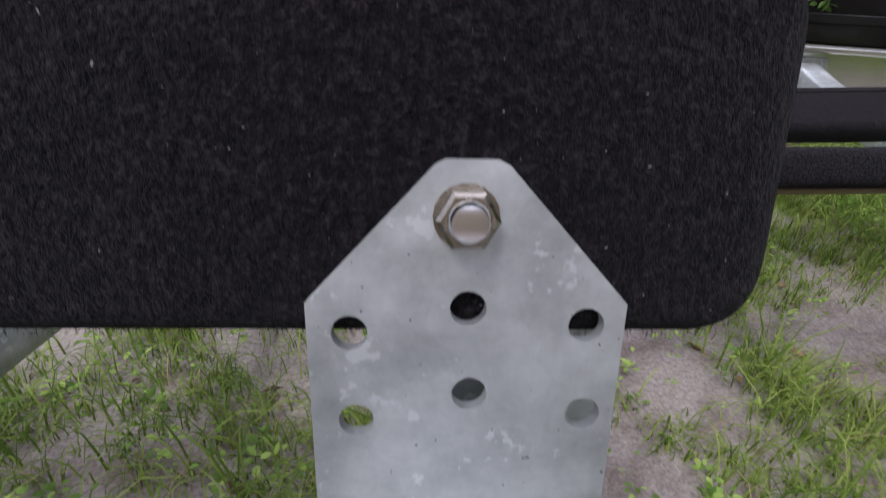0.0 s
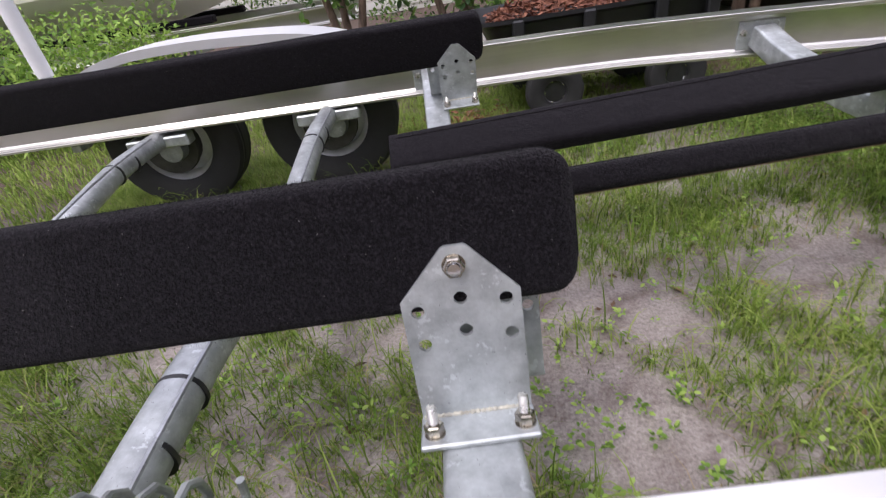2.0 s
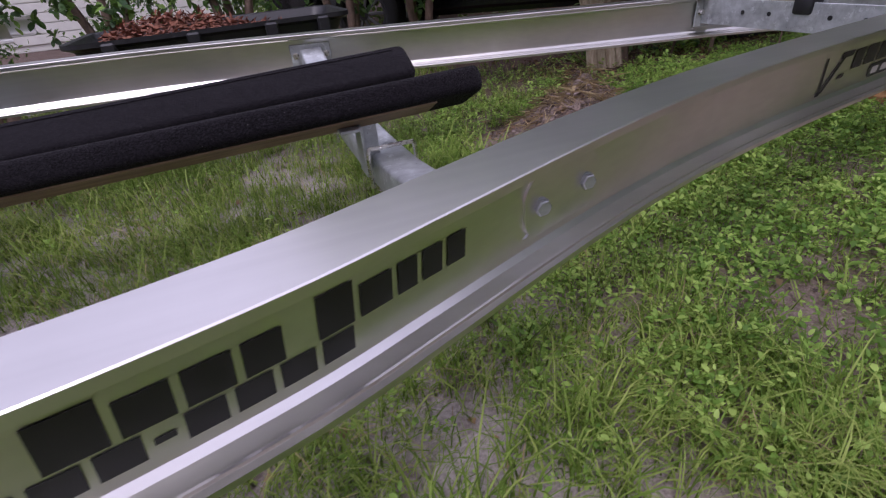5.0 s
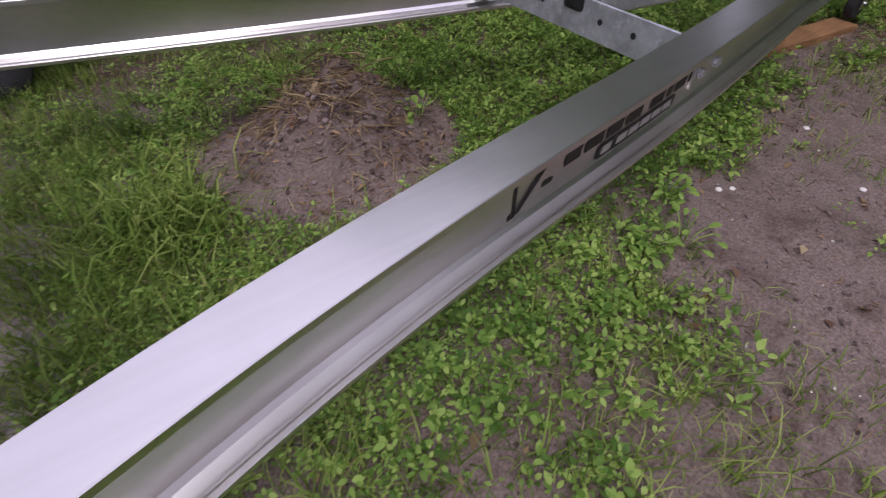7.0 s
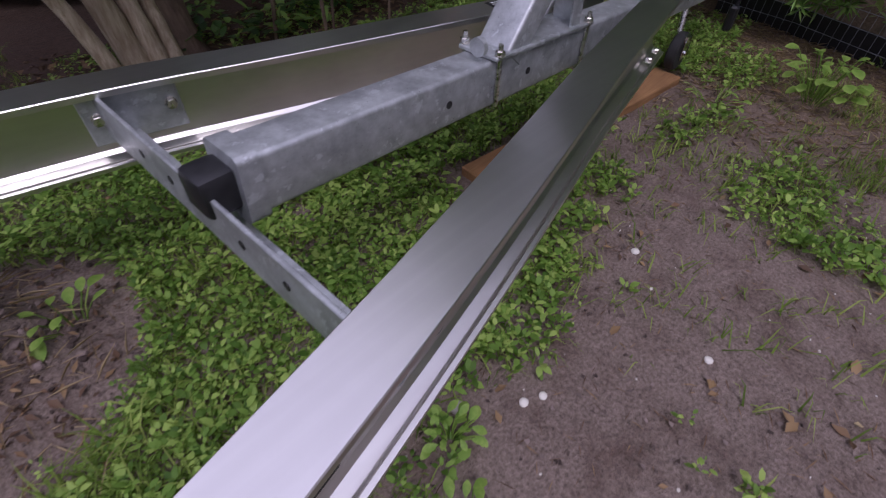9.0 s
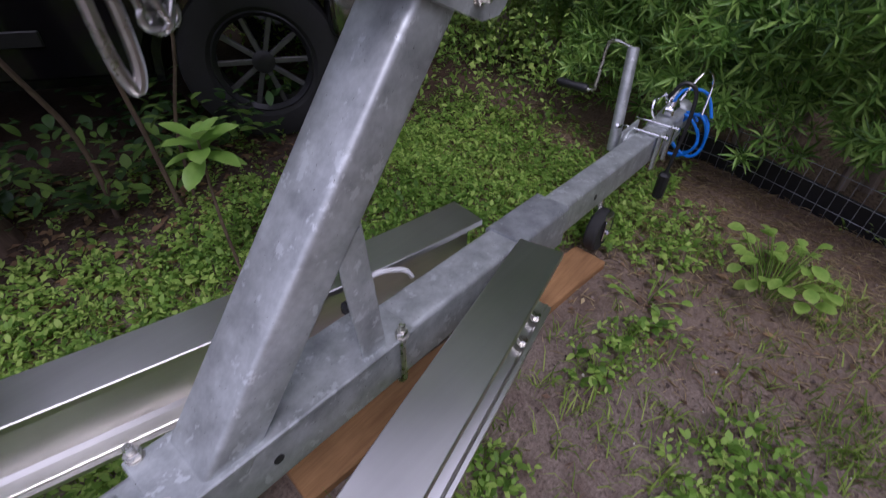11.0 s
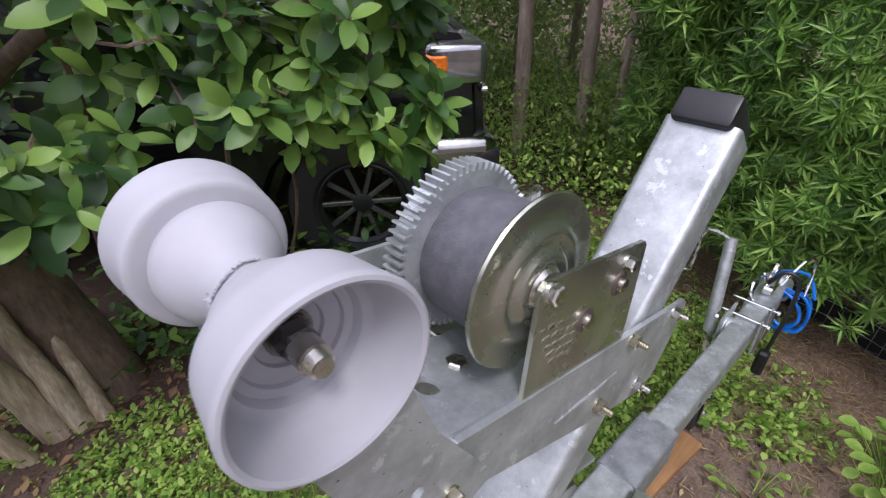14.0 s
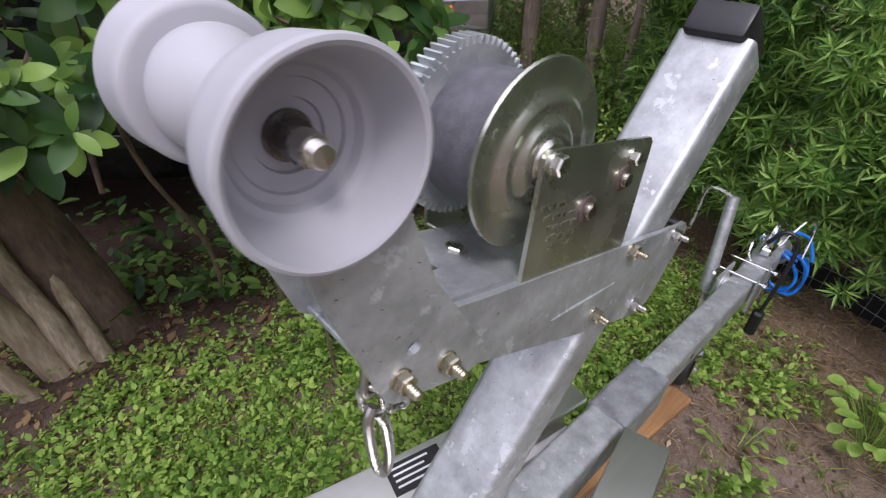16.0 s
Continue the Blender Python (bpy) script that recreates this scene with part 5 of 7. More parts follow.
def soft(x, a, b):
    return np.clip((x - a) / (b - a), 0, 1)
def blot(x, y, s, seed):
    """Smooth random field of about -1 to 1."""
    r = np.random.default_rng(seed)
    out = 0
    for k in range(7):
        a, f, p = r.uniform(0, 6.28), s * r.uniform(0.6, 1.9), r.uniform(0, 6.28)
        out = out + np.sin((x * math.cos(a) + y * math.sin(a)) * f + p)
    return out / 3.2
def near_y(x):
    return np.interp(x, [p.x for p in FINE[-1]], [-p.y for p in FINE[-1]])
def mound_r(x, y):
    return np.hypot((x - MX) / 0.47, (y - MY) / 0.40)

def grass_cover(x, y):
    d = 0.66 + 0.46 * blot(x, y, 4.5, 1) + 0.36 * blot(x, y, 14.0, 2)
    outside = y < near_y(x)
    d = np.where(outside, d + 0.50 * (1 - soft(x, 1.4, 1.9)), d)
    sand = np.exp(-((x - 0.30) / 0.17) ** 2 - ((y + 0.50) / 0.12) ** 2) + np.exp(-((x + 0.05) / 0.22) ** 2 - ((y + 0.05) / 0.18) ** 2) + 0.45 * np.exp(-((x - 0.62) / 0.2) ** 2 - ((y + 0.12) / 0.14) ** 2) + np.exp(-((x - 1.35) / 0.22) ** 2 - ((y + 0.98) / 0.07) ** 2) + 0.3 * np.exp(-((x + 0.45) / 0.16) ** 2 - ((y + 0.42) / 0.12) ** 2)
    d = d - 1.1 * sand
    d = d * (1 - 0.62 * soft(x, 1.5, 2.6))
    d = np.where(outside, d * (1 - 0.62 * soft(x, 1.7, 2.3)), d)
    d = np.where(y > 1.2, d * (1 - 0.7 * soft(x, 0.8, 2.2)), d)
    return np.where(mound_r(x, y) < 1.0, 0, d)
def weed_cover(x, y):
    d = 0.55 + 0.5 * blot(x, y, 5.0, 4) + 0.25 * blot(x, y, 12.0, 5)
    d = d + 0.45 * soft(x, 1.2, 1.8) * (y > near_y(x))
    open_side = (y < near_y(x) - 0.02) & (x > 1.5)
    band = soft(0.50 - (near_y(x) - y), 0.0, 0.22) * (1 - soft(x, 2.5, 2.9)) + 0.6 * soft(0.12 - (near_y(x) - y), 0.0, 0.08)
    d = np.where(open_side, -0.20 + 0.5 * blot(x, y, 4.0, 7) + 0.3 * blot(x, y, 11.0, 9) + 1.0 * band + 0.35 * (1 - soft(x, 2.0, 2.5)), d)
    right = (y < -0.05) & (x > 3.9)
    d = np.where(right, -0.15 + 0.55 * blot(x, y, 4.2, 8) + 0.3 * blot(x, y, 11.0, 10) + 0.9 * np.exp(-((x - 4.35) / 0.24) ** 2 - ((y + 0.22) / 0.12) ** 2) + 0.8 * np.exp(-((x - 4.9) / 0.25) ** 2 - ((y + 0.16) / 0.14) ** 2), d)
    d = np.where((y > -0.05) & (x > 3.0) & (y < 1.35), d + 0.35 + 0.4 * soft(x, 3.9, 4.3), d)
    d = d * (1 - 0.9 * soft(x, 5.0, 5.5)) * (1 - 0.85 * soft(y + 0.12 * np.sin(9 * x), 1.0, 1.36))
    d = np.where(x < 1.3, d * (0.16 + 0.30 * (y < near_y(x)) * soft(x, 0.0, 0.5)), d)
    plank = (np.abs(y - 0.055 + 0.114 * (x - 4.14)) < 0.095) & (x > 3.46) & (x < 4.71)
    return np.where((mound_r(x, y) < 0.95) | plank, 0, d)
def scatter(n, cover, x0, x1, y0, y1):
    x, y = RNG.uniform(x0, x1, n), RNG.uniform(y0, y1, n)
    keep = RNG.random(n) < cover(x, y)
    return x[keep], y[keep]

def blades(name, x, y, length, width, lean, mat, label, plain_blade=False):
    n = len(x)
    a = RNG.uniform(0, 2 * np.pi, n)
    out = np.stack([np.cos(a), np.sin(a), np.zeros(n)], 1)
    sd = np.stack([-np.sin(a), np.cos(a), np.zeros(n)], 1)
    p0 = np.stack([x, y, ground_h(x, y) - 0.004], 1)
    upv = np.array([0, 0, 1.0])
    L, W, K = length[:, None], width[:, None], lean[:, None]
    q1, q2, q3 = p0 + upv * L * 0.40 + out * L * 0.12 * K, p0 + upv * L * 0.70 * (1.05 - 0.15 * K) + out * L * 0.42 * K, p0 + upv * L * (0.95 - 0.42 * K) + out * L * 0.85 * K
    v = np.stack([p0 - sd * W / 2, p0 + sd * W / 2, q1 - sd * W * 0.48, q1 + sd * W * 0.48, q2 - sd * W * 0.33, q2 + sd * W * 0.33, q3], 1).reshape(-1, 3)
    f = np.array([[0, 1, 3], [0, 3, 2], [2, 3, 5], [2, 5, 4], [4, 5, 6]])
    if plain_blade:
        v = v.reshape(-1, 7, 3)[:, [0, 1, 4, 5, 6]].reshape(-1, 3)
        f = np.array([[0, 1, 3], [0, 3, 2], [2, 3, 4]])
    f = (np.arange(n)[:, None, None] * (5 if plain_blade else 7) + f).reshape(-1, 3)
    return tagged(new(name, array_mesh(name, v, f, mat)), label, "grass", kind="stuff")
# tufts: several blades from almost one place
tx, ty = scatter(62000, grass_cover, -1.9, 2.8, -2.1, 2.2)
rep = RNG.integers(3, 7, len(tx))
bx, by = np.repeat(tx, rep), np.repeat(ty, rep)
tuft = np.repeat(RNG.uniform(0.6, 1.35, len(tx)) * (1 + 0.35 * blot(tx, ty, 6.0, 41)), rep)
bx, by = bx + RNG.normal(0, 0.010, len(bx)), by + RNG.normal(0, 0.010, len(by))
lush = 1 + 0.55 * ((by < near_y(bx)) & (bx < 1.8))
blades("grass", bx, by, RNG.uniform(0.028, 0.085, len(bx)) * tuft * lush, RNG.uniform(0.0016, 0.0040, len(bx)), RNG.uniform(0.35, 1.55, len(bx)), M_GRASS, "patchy green lawn grass in tufts over sand")
gx_, gy_ = np.concatenate([RNG.uniform(-5.0, -1.9, 9000), RNG.uniform(-1.9, 2.4, 2500)]), np.concatenate([RNG.uniform(-1.6, 3.4, 9000), RNG.uniform(2.2, 3.3, 2500)])
gx_, gy_ = np.repeat(gx_, 3) + RNG.normal(0, 0.02, 34500), np.repeat(gy_, 3) + RNG.normal(0, 0.02, 34500)
blades("far_grass", gx_, gy_, RNG.uniform(0.05, 0.11, 34500), RNG.uniform(0.005, 0.010, 34500), RNG.uniform(0.3, 1.3, 34500), M_GRASS, "lawn grass stretching towards the driveway", True)
lx, ly = scatter(8200, grass_cover, -1.6, 2.2, -1.9, 1.2)
blades("long_grass", lx, ly, RNG.uniform(0.10, 0.19, len(lx)), RNG.uniform(0.0022, 0.0048, len(lx)), RNG.uniform(0.5, 1.35, len(lx)), M_GRASS, "long arching grass blades in the lawn")
sx, sy = scatter(9000, grass_cover, -1.6, 2.4, -1.9, 1.6)
blades("dry_grass", sx, sy, RNG.uniform(0.03, 0.12, len(sx)), RNG.uniform(0.0012, 0.0026, len(sx)), RNG.uniform(0.9, 1.6, len(sx)), M_STRAW, "dry straw-coloured blades among the grass")
cx, cy = RNG.normal(1.63, 0.09, 460), RNG.normal(0.30, 0.09, 460)
blades("weed_clump", cx, cy, RNG.uniform(0.10, 0.25, 460), RNG.uniform(0.004, 0.008, 460), RNG.uniform(0.4, 1.3, 460), M_GRASS, "tall clump of broad grass beside the dirt mound")

# finer grass among the weeds, thinning out over the bare dirt
def mixed_cover(x, y):
    sparse = (0.08 + 0.45 * np.maximum(blot(x, y, 7.0, 52), 0)) * soft(x, 3.3, 3.8)
    return np.where((mound_r(x, y) < 0.95) | (x > 5.1) | (y > 1.1), 0, np.maximum(0.55 * np.clip(weed_cover(x, y), 0, 1), sparse * (weed_cover(x, y) != 0)))
mx, my = scatter(15000, mixed_cover, 1.6, 5.2, -1.7, 1.2)
rep = RNG.integers(3, 7, len(mx))
n = int(rep.sum())
mx, my = np.repeat(mx, rep) + RNG.normal(0, 0.012, n), np.repeat(my, rep) + RNG.normal(0, 0.012, n)
blades("weedy_grass", mx, my, RNG.uniform(0.025, 0.085, n), RNG.uniform(0.0025, 0.0055, n), RNG.uniform(0.5, 1.6, n), M_GRASS, "thin grass growing among the low weeds", True)

# small broad-leaved weeds
wx, wy = scatter(60000, weed_cover, -1.2, 5.6, -2.0, 1.9)
rep = RNG.integers(5, 9, len(wx))
hx, hy = np.repeat(wx, rep), np.repeat(wy, rep)
plant_h = np.repeat(RNG.uniform(0.012, 0.055, len(wx)), rep) * RNG.uniform(0.35, 1.0, len(hx)) * np.repeat(np.where(RNG.random(len(wx)) < 0.22, 1.9, 1.0), rep)
az = RNG.uniform(0, 2 * np.pi, len(hx))
pit = RNG.uniform(-0.15, 0.95, len(hx))
way = np.stack([np.cos(az) * np.cos(pit), np.sin(az) * np.cos(pit), np.sin(pit)], 1)
size = np.repeat(RNG.uniform(0.009, 0.026, len(wx)), rep) * RNG.uniform(0.6, 1.25, len(hx)) * (0.75 + 0.25 * soft(hx, 1.3, 2.4) + 0.14 * soft(hx, 2.8, 3.4))
base = np.stack([hx, hy, ground_h(hx, hy) + plant_h], 1) + way * RNG.uniform(0.001, 0.014, (len(hx), 1))
v, f = leaf_arrays(base, way, np.tile([0, 0, 1.0], (len(hx), 1)), size, size * RNG.uniform(0.42, 0.68, len(hx)), 0.12, 0.12, 'round')
tagged(new("weeds", array_mesh("weeds", v, f, M_WEED)), "low carpet of small green broad-leaved weeds", "weeds", kind="stuff")

def flat_bits(name, x, y, lo, hi, aspect, mat, label, category, lift=0.006, tilt=0.25):
    n = len(x)
    az = RNG.uniform(0, 2 * np.pi, n)
    pit = RNG.normal(0, tilt, n)
    way = np.stack([np.cos(az), np.sin(az), np.sin(pit)], 1)
    size = RNG.uniform(lo, hi, n)
    base = np.stack([x, y, ground_h(x, y) + lift + size * np.abs(np.sin(pit)) * 0.5], 1)
    upv = unit(np.stack([RNG.normal(0, tilt, n), RNG.normal(0, tilt, n), np.ones(n)], 1))
    v, f = leaf_arrays(base, way, upv, size, size * aspect, 0.15, 0.12)
    return tagged(new(name, array_mesh(name, v, f, mat)), label, category, kind="stuff")
fx, fy = RNG.uniform(-1.2, 5.5, 1500), RNG.uniform(-2.0, 2.2, 1500)
keep = RNG.random(1500) < 0.25 + 0.75 * np.maximum(soft(fx, 2.4, 4.0), soft(fy, 0.9, 1.4))
lx_, ly_ = RNG.uniform(2.7, 4.7, 1400), RNG.uniform(0.85, 2.0, 1400)
flat_bits("leaf_mould", lx_, ly_, 0.025, 0.06, 0.5, M_LITTER, "dead brown leaves lying under the shrub", "leaves")
flat_bits("fallen_leaves", fx[keep], fy[keep], 0.018, 0.05, 0.5, M_LITTER, "brown and orange fallen leaves lying on the soil", "leaves")
fx, fy = RNG.uniform(4.2, 5.7, 13000), RNG.uniform(-1.7, 0.9, 13000)
keep = RNG.random(13000) < soft(fx, 4.2, 5.0)
flat_bits("needle_litter", fx[keep], fy[keep], 0.03, 0.07, 0.05, M_STRAW, "brown dry needles along the hedge", "litter", 0.004, 0.15)
fx, fy = RNG.uniform(2.2, 5.2, 2600), RNG.uniform(-2.2, -0.15, 2600)
flat_bits("twig_litter", fx, fy, 0.015, 0.05, 0.06, M_LITTER, "small twigs and bark crumbs on bare dirt", "litter", 0.003, 0.15)
mx, my = RNG.normal(MX, 0.16, 900), RNG.normal(MY, 0.15, 900)
crest = 170
mx, my = np.concatenate([mx, RNG.normal(MX, 0.10, crest)]), np.concatenate([my, RNG.normal(MY, 0.09, crest)])
flat_bits("mound_straw", mx, my, 0.03, 0.10, 0.045, M_STRAW, "straw and roots scattered over the dirt mound", "litter", 0.006, 0.3)
mx, my = RNG.normal(MX, 0.25, 900), RNG.normal(MY, 0.22, 900)
flat_bits("mound_litter", mx, my, 0.012, 0.035, 0.4, M_LITTER, "bark crumbs and dead leaves on the dirt mound", "litter", 0.005, 0.3)
fx, fy = RNG.uniform(1.9, 5.3, 9000), RNG.uniform(-2.2, 1.0, 9000)
keep = RNG.random(9000) < soft(fx, 1.9, 2.5) * (0.45 + 0.55 * blot(fx, fy, 5.0, 61))
flat_bits("soil_crumbs", fx[keep], fy[keep], 0.006, 0.018, 0.7, M_CRUMB, "dark crumbs of soil and bark on the dirt", "soil", 0.003, 0.5)
mx, my = RNG.normal(MX, 0.19, 1500), RNG.normal(MY, 0.17, 1500)
bm = bmesh.new()
for x, y in zip(mx, my):
    r = 0.003 + 0.011 * RNG.random() ** 3
    bmesh.ops.create_icosphere(bm, subdivisions=1, radius=r, matrix=Matrix.Translation((x, y, float(ground_h(x, y)) + r * 0.1)) @ Matrix.Rotation(RNG.uniform(0, 3), 4, 'Z') @ Matrix.Diagonal((1, RNG.uniform(0.5, 1), RNG.uniform(0.4, 0.8), 1)))
tagged(part("soil_clods", bm, M_CRUMB, angle=0.2), "dark crumbly clods of soil on the mound", "soil", kind="stuff")
yx, yy = RNG.uniform(1.9, 4.8, 60), RNG.uniform(-1.5, 0.9, 60)
flat_bits("yellow_leaves", yx, yy, 0.025, 0.045, 0.5, M_STRAW, "a few yellow fallen leaves on the dirt", "leaves", 0.01)
px_, py_ = RNG.uniform(2.2, 4.6, 130), RNG.uniform(-1.8, -0.2, 130)
bm = bmesh.new()
for x, y in zip(px_, py_):
    r = RNG.uniform(0.002, 0.0055)
    bmesh.ops.create_icosphere(bm, subdivisions=1, radius=r, matrix=Matrix.Translation((x, y, float(ground_h(x, y)) + r * 0.2)) @ Matrix.Diagonal((1, RNG.uniform(0.5, 1), 0.5, 1)))
tagged(part("shell_chips", bm, M_PEBBLE), "pale shell chips scattered on grey dirt", "pebbles", kind="stuff")
for x, y, r in ((2.95, -0.33, 0.017), (3.05, -0.42, 0.010), (3.09, -0.44, 0.009), (3.62, -0.38, 0.012), (3.42, -0.66, 0.010)):
    bm = bmesh.new()
    bmesh.ops.create_icosphere(bm, subdivisions=2, radius=r)
    for vtx in bm.verts:
        vtx.co *= 1 + 0.25 * noise.noise(vtx.co * 60 + Vector((x, y, 0)))
        vtx.co.z *= 0.5
    bm.transform(Matrix.Translation((x, y, float(ground_h(x, y)) + r * 0.2)))
    tagged(part("stone", bm, M_PEBBLE), "small pale stone lying on the dirt", "stone", "pale stones on the dirt")

# leafy seedling bush on the dirt
def broad_leaf_mesh(mat, name="leaf", wide=0.55):
    one = np.zeros((1, 3))
    v, f = leaf_arrays(one, np.array([[1.0, 0, 0]]), np.array([[0, 0, 1.0]]), np.array([1.0]), np.array([wide]), 0.10, 0.16, True)
    return array_mesh(name, v, f, mat)
LEAF_WEED, LEAF_SPRIG, LEAF_SHRUB = broad_leaf_mesh(M_WEED), broad_leaf_mesh(M_SPRIG), broad_leaf_mesh(M_SHRUB)
def set_leaf(parent, mesh, at, way, size, roll=0.0):
    o = new("leaf", mesh)
    o.parent = parent
    q = Vector(way).to_track_quat('X', 'Z').to_matrix().to_4x4()
    o.matrix_basis = Matrix.Translation(at) @ q @ Matrix.Rotation(roll, 4, 'X') @ Matrix.Diagonal((size, size, size, 1))
    return o
def leafy_plant(name, at, n, spread, height, size, mesh, label, seed, stem=0.0017):
    r = random.Random(seed)
    t = thing(name, label, "plant", at)
    bm = bmesh.new()
    for k in range(n):
        a, d, h = r.uniform(0, 6.28), spread * math.sqrt(r.random()), height * r.uniform(0.45, 1.0)
        p = Vector((d * math.cos(a), d * math.sin(a), h))
        add_tube(bm, [(p.x * 0.25, p.y * 0.25, -0.01), (p.x * 0.6, p.y * 0.6, h * 0.6), tuple(p)], stem, 5)
        set_leaf(t, mesh, p, (math.cos(a + r.uniform(-0.9, 0.9)), math.sin(a + r.uniform(-0.9, 0.9)), r.uniform(-0.4, 0.5)), size * r.uniform(0.7, 1.15), r.uniform(-0.3, 0.3))
    part("stem", bm, M_WEED, t)
    return t
leafy_plant("seedling_bush", (4.90, -0.50, 0.0), 44, 0.15, 0.17, 0.052, broad_leaf_mesh(M_WEED, "leaf", 0.78), "low leafy seedling bush growing from the dirt", 2)
leafy_plant("weed_plant", (2.66, -0.47, 0.0), 30, 0.060, 0.055, 0.030, LEAF_WEED, "small leafy weed beside the beam", 3)
leafy_plant("weed_plant", (2.89, -0.36, 0.0), 26, 0.055, 0.055, 0.029, LEAF_WEED, "small leafy weed beside the beam", 4)
leafy_plant("weed_plant", (2.78, -0.50, 0.0), 14, 0.08, 0.06, 0.034, LEAF_WEED, "small leafy weed beside the beam", 6)
leafy_plant("weed_plant", (2.50, 0.42, 0.0), 12, 0.08, 0.10, 0.05, LEAF_WEED, "small leafy weed at the foot of the dirt mound", 7)
leafy_plant("weed_plant", (4.60, -0.22, 0.0), 14, 0.10, 0.07, 0.045, LEAF_WEED, "small leafy weed beside the tongue", 5)

sprig = thing("shrub_sprig", "bright young shrub sprig with a rosette of leaves", "plant", (3.83, 0.80, 0.0))
bm = bmesh.new()
add_tube(bm, spline([(0.02, 0.03, -0.02), (0.0, 0.01, 0.24), (0.0, -0.015, 0.50)], 4), 0.006, 7, np.linspace(1, 0.6, 9))
part("stem", bm, M_BARK, sprig)
for k in range(14):
    a = k * 2.4
    set_leaf(sprig, LEAF_SPRIG, (0, -0.015, 0.50 - 0.012 * (k // 3)), (math.cos(a), math.sin(a), 0.85 - 0.30 * (k // 3)), 0.078 + 0.014 * (k % 3) + 0.006 * (k // 3), 0.3 * math.sin(3.1 * k))

# ---- shrub with glossy leaves ----
shrub = thing("shrub", "large glossy-leaved shrub with several trunks over leaf mould", "shrub", (0, 0, 0))
def limb(pts, r0, r1, mat=M_BARK, n=9):
    bm = bmesh.new()
    p = spline(pts, 5)
    add_tube(bm, p, 1.0, n, list(np.linspace(r0, r1, len(p))))
    for vtx in bm.verts:
        vtx.co += 0.12 * r0 * Vector((noise.noise(vtx.co * 14), noise.noise(vtx.co * 14 + Vector((5, 0, 0))), 0))
    return part("trunk", bm, mat, shrub, angle=1.5)
limb([(3.32, 1.62, -0.05), (3.27, 1.64, 0.35), (3.18, 1.64, 0.8), (3.05, 1.58, 1.4), (2.95, 1.5, 2.0)], 0.135, 0.06, M_BARK, 12)
limb([(3.14, 1.50, -0.05), (3.10, 1.51, 0.25), (3.02, 1.49, 0.6), (2.88, 1.45, 1.0), (2.7, 1.38, 1.5)], 0.055, 0.03, M_BARK_PALE)
limb([(3.21, 1.47, -0.05), (3.19, 1.50, 0.2), (3.16, 1.54, 0.45), (3.14, 1.58, 0.8)], 0.042, 0.025, M_BARK_PALE)
limb([(3.05, 1.45, -0.05), (3.0, 1.44, 0.2), (2.9, 1.42, 0.5), (2.72, 1.38, 0.9)], 0.035, 0.02, M_BARK_PALE)
limb([(3.27, 1.47, -0.05), (3.26, 1.51, 0.15), (3.25, 1.56, 0.4)], 0.04, 0.02, M_BARK_PALE)
limb([(3.90, 1.33, -0.05), (3.87, 1.30, 0.3), (3.83, 1.24, 0.7), (3.86, 1.1, 1.2), (3.95, 0.95, 1.6)], 0.009, 0.006)
limb([(3.97, 1.38, -0.05), (3.99, 1.36, 0.3), (4.05, 1.26, 0.7), (4.0, 1.2, 1.3)], 0.007, 0.005)
limb([(3.72, 1.50, -0.05), (3.70, 1.40, 0.35), (3.58, 1.33, 0.75), (3.55, 1.2, 1.3)], 0.010, 0.007)
limb([(3.18, 1.6, 0.85), (3.35, 1.35, 1.10), (3.55, 1.05, 1.30), (3.8, 0.85, 1.35), (4.05, 0.72, 1.25)], 0.028, 0.008)
limb([(3.0, 1.5, 1.2), (3.1, 1.2, 1.4), (3.25, 1.0, 1.5), (3.4, 0.9, 1.5)], 0.025, 0.008)
limb([(3.50, 1.20, 1.05), (3.47, 1.10, 0.90), (3.45, 1.02, 0.80)], 0.009, 0.006)
# whorls of leaves at twig ends: a dense lower skirt towards the lawn, a looser crown above
r = np.random.default_rng(12)
def crown_front(x):
    return np.interp(x, [1.8, 2.6, 3.3, 3.75, 3.95, 4.15, 4.40], [1.35, 0.98, 0.84, 0.74, 0.60, 0.52, 0.76])
def crown_low(x, y):
    return 0.98 + 0.05 * np.sin(7.3 * x + 1.0) + 0.05 * np.sin(11.0 * x + 5.0 * y) + 0.10 * soft(x, 3.45, 3.7) - 0.10 * soft(y - crown_front(x), 0.1, 0.6)
n = 1080
tx = r.uniform(1.9, 4.62, n)
td = np.where(r.random(n) < 0.55, r.random(n) * 0.22, r.random(n) * 1.15)
ty = crown_front(tx) + td + 0.06 * blot(tx * 1.0, td, 7.0, 31)
tz = crown_low(tx, ty) + r.random(n) ** 1.2 * 1.0
tw = np.stack([tx, ty, tz], 1)
tw = tw[(blot(tw[:, 0] + 0.4 * tw[:, 1], tw[:, 2] * 1.1, 6.5, 77) > -0.50 - 0.5 * (tw[:, 2] < 1.12))]
tw = tw[(tw[:, 1] < 2.05) & (tw[:, 0] < 3.75 + 0.725 * tw[:, 1] + 0.04 * np.sin(tw[:, 2] * 9))]
k = 8
axis0 = unit(np.stack([0.25 * r.normal(0, 1, len(tw)), -0.75 + 0.35 * r.normal(0, 1, len(tw)), 0.45 + 0.35 * r.normal(0, 1, len(tw))], 1))
s1_ = unit(np.cross(axis0, np.array([0.3, 0.2, 1.0])))
s2_ = np.cross(axis0, s1_)
ang = np.tile(np.arange(k) * 2.4, len(tw)) + np.repeat(r.uniform(0, 6.28, len(tw)), k) + r.normal(0, 0.2, len(tw) * k)
lift = np.tile(np.linspace(0.9, -0.15, k), len(tw)) + r.normal(0, 0.15, len(tw) * k)
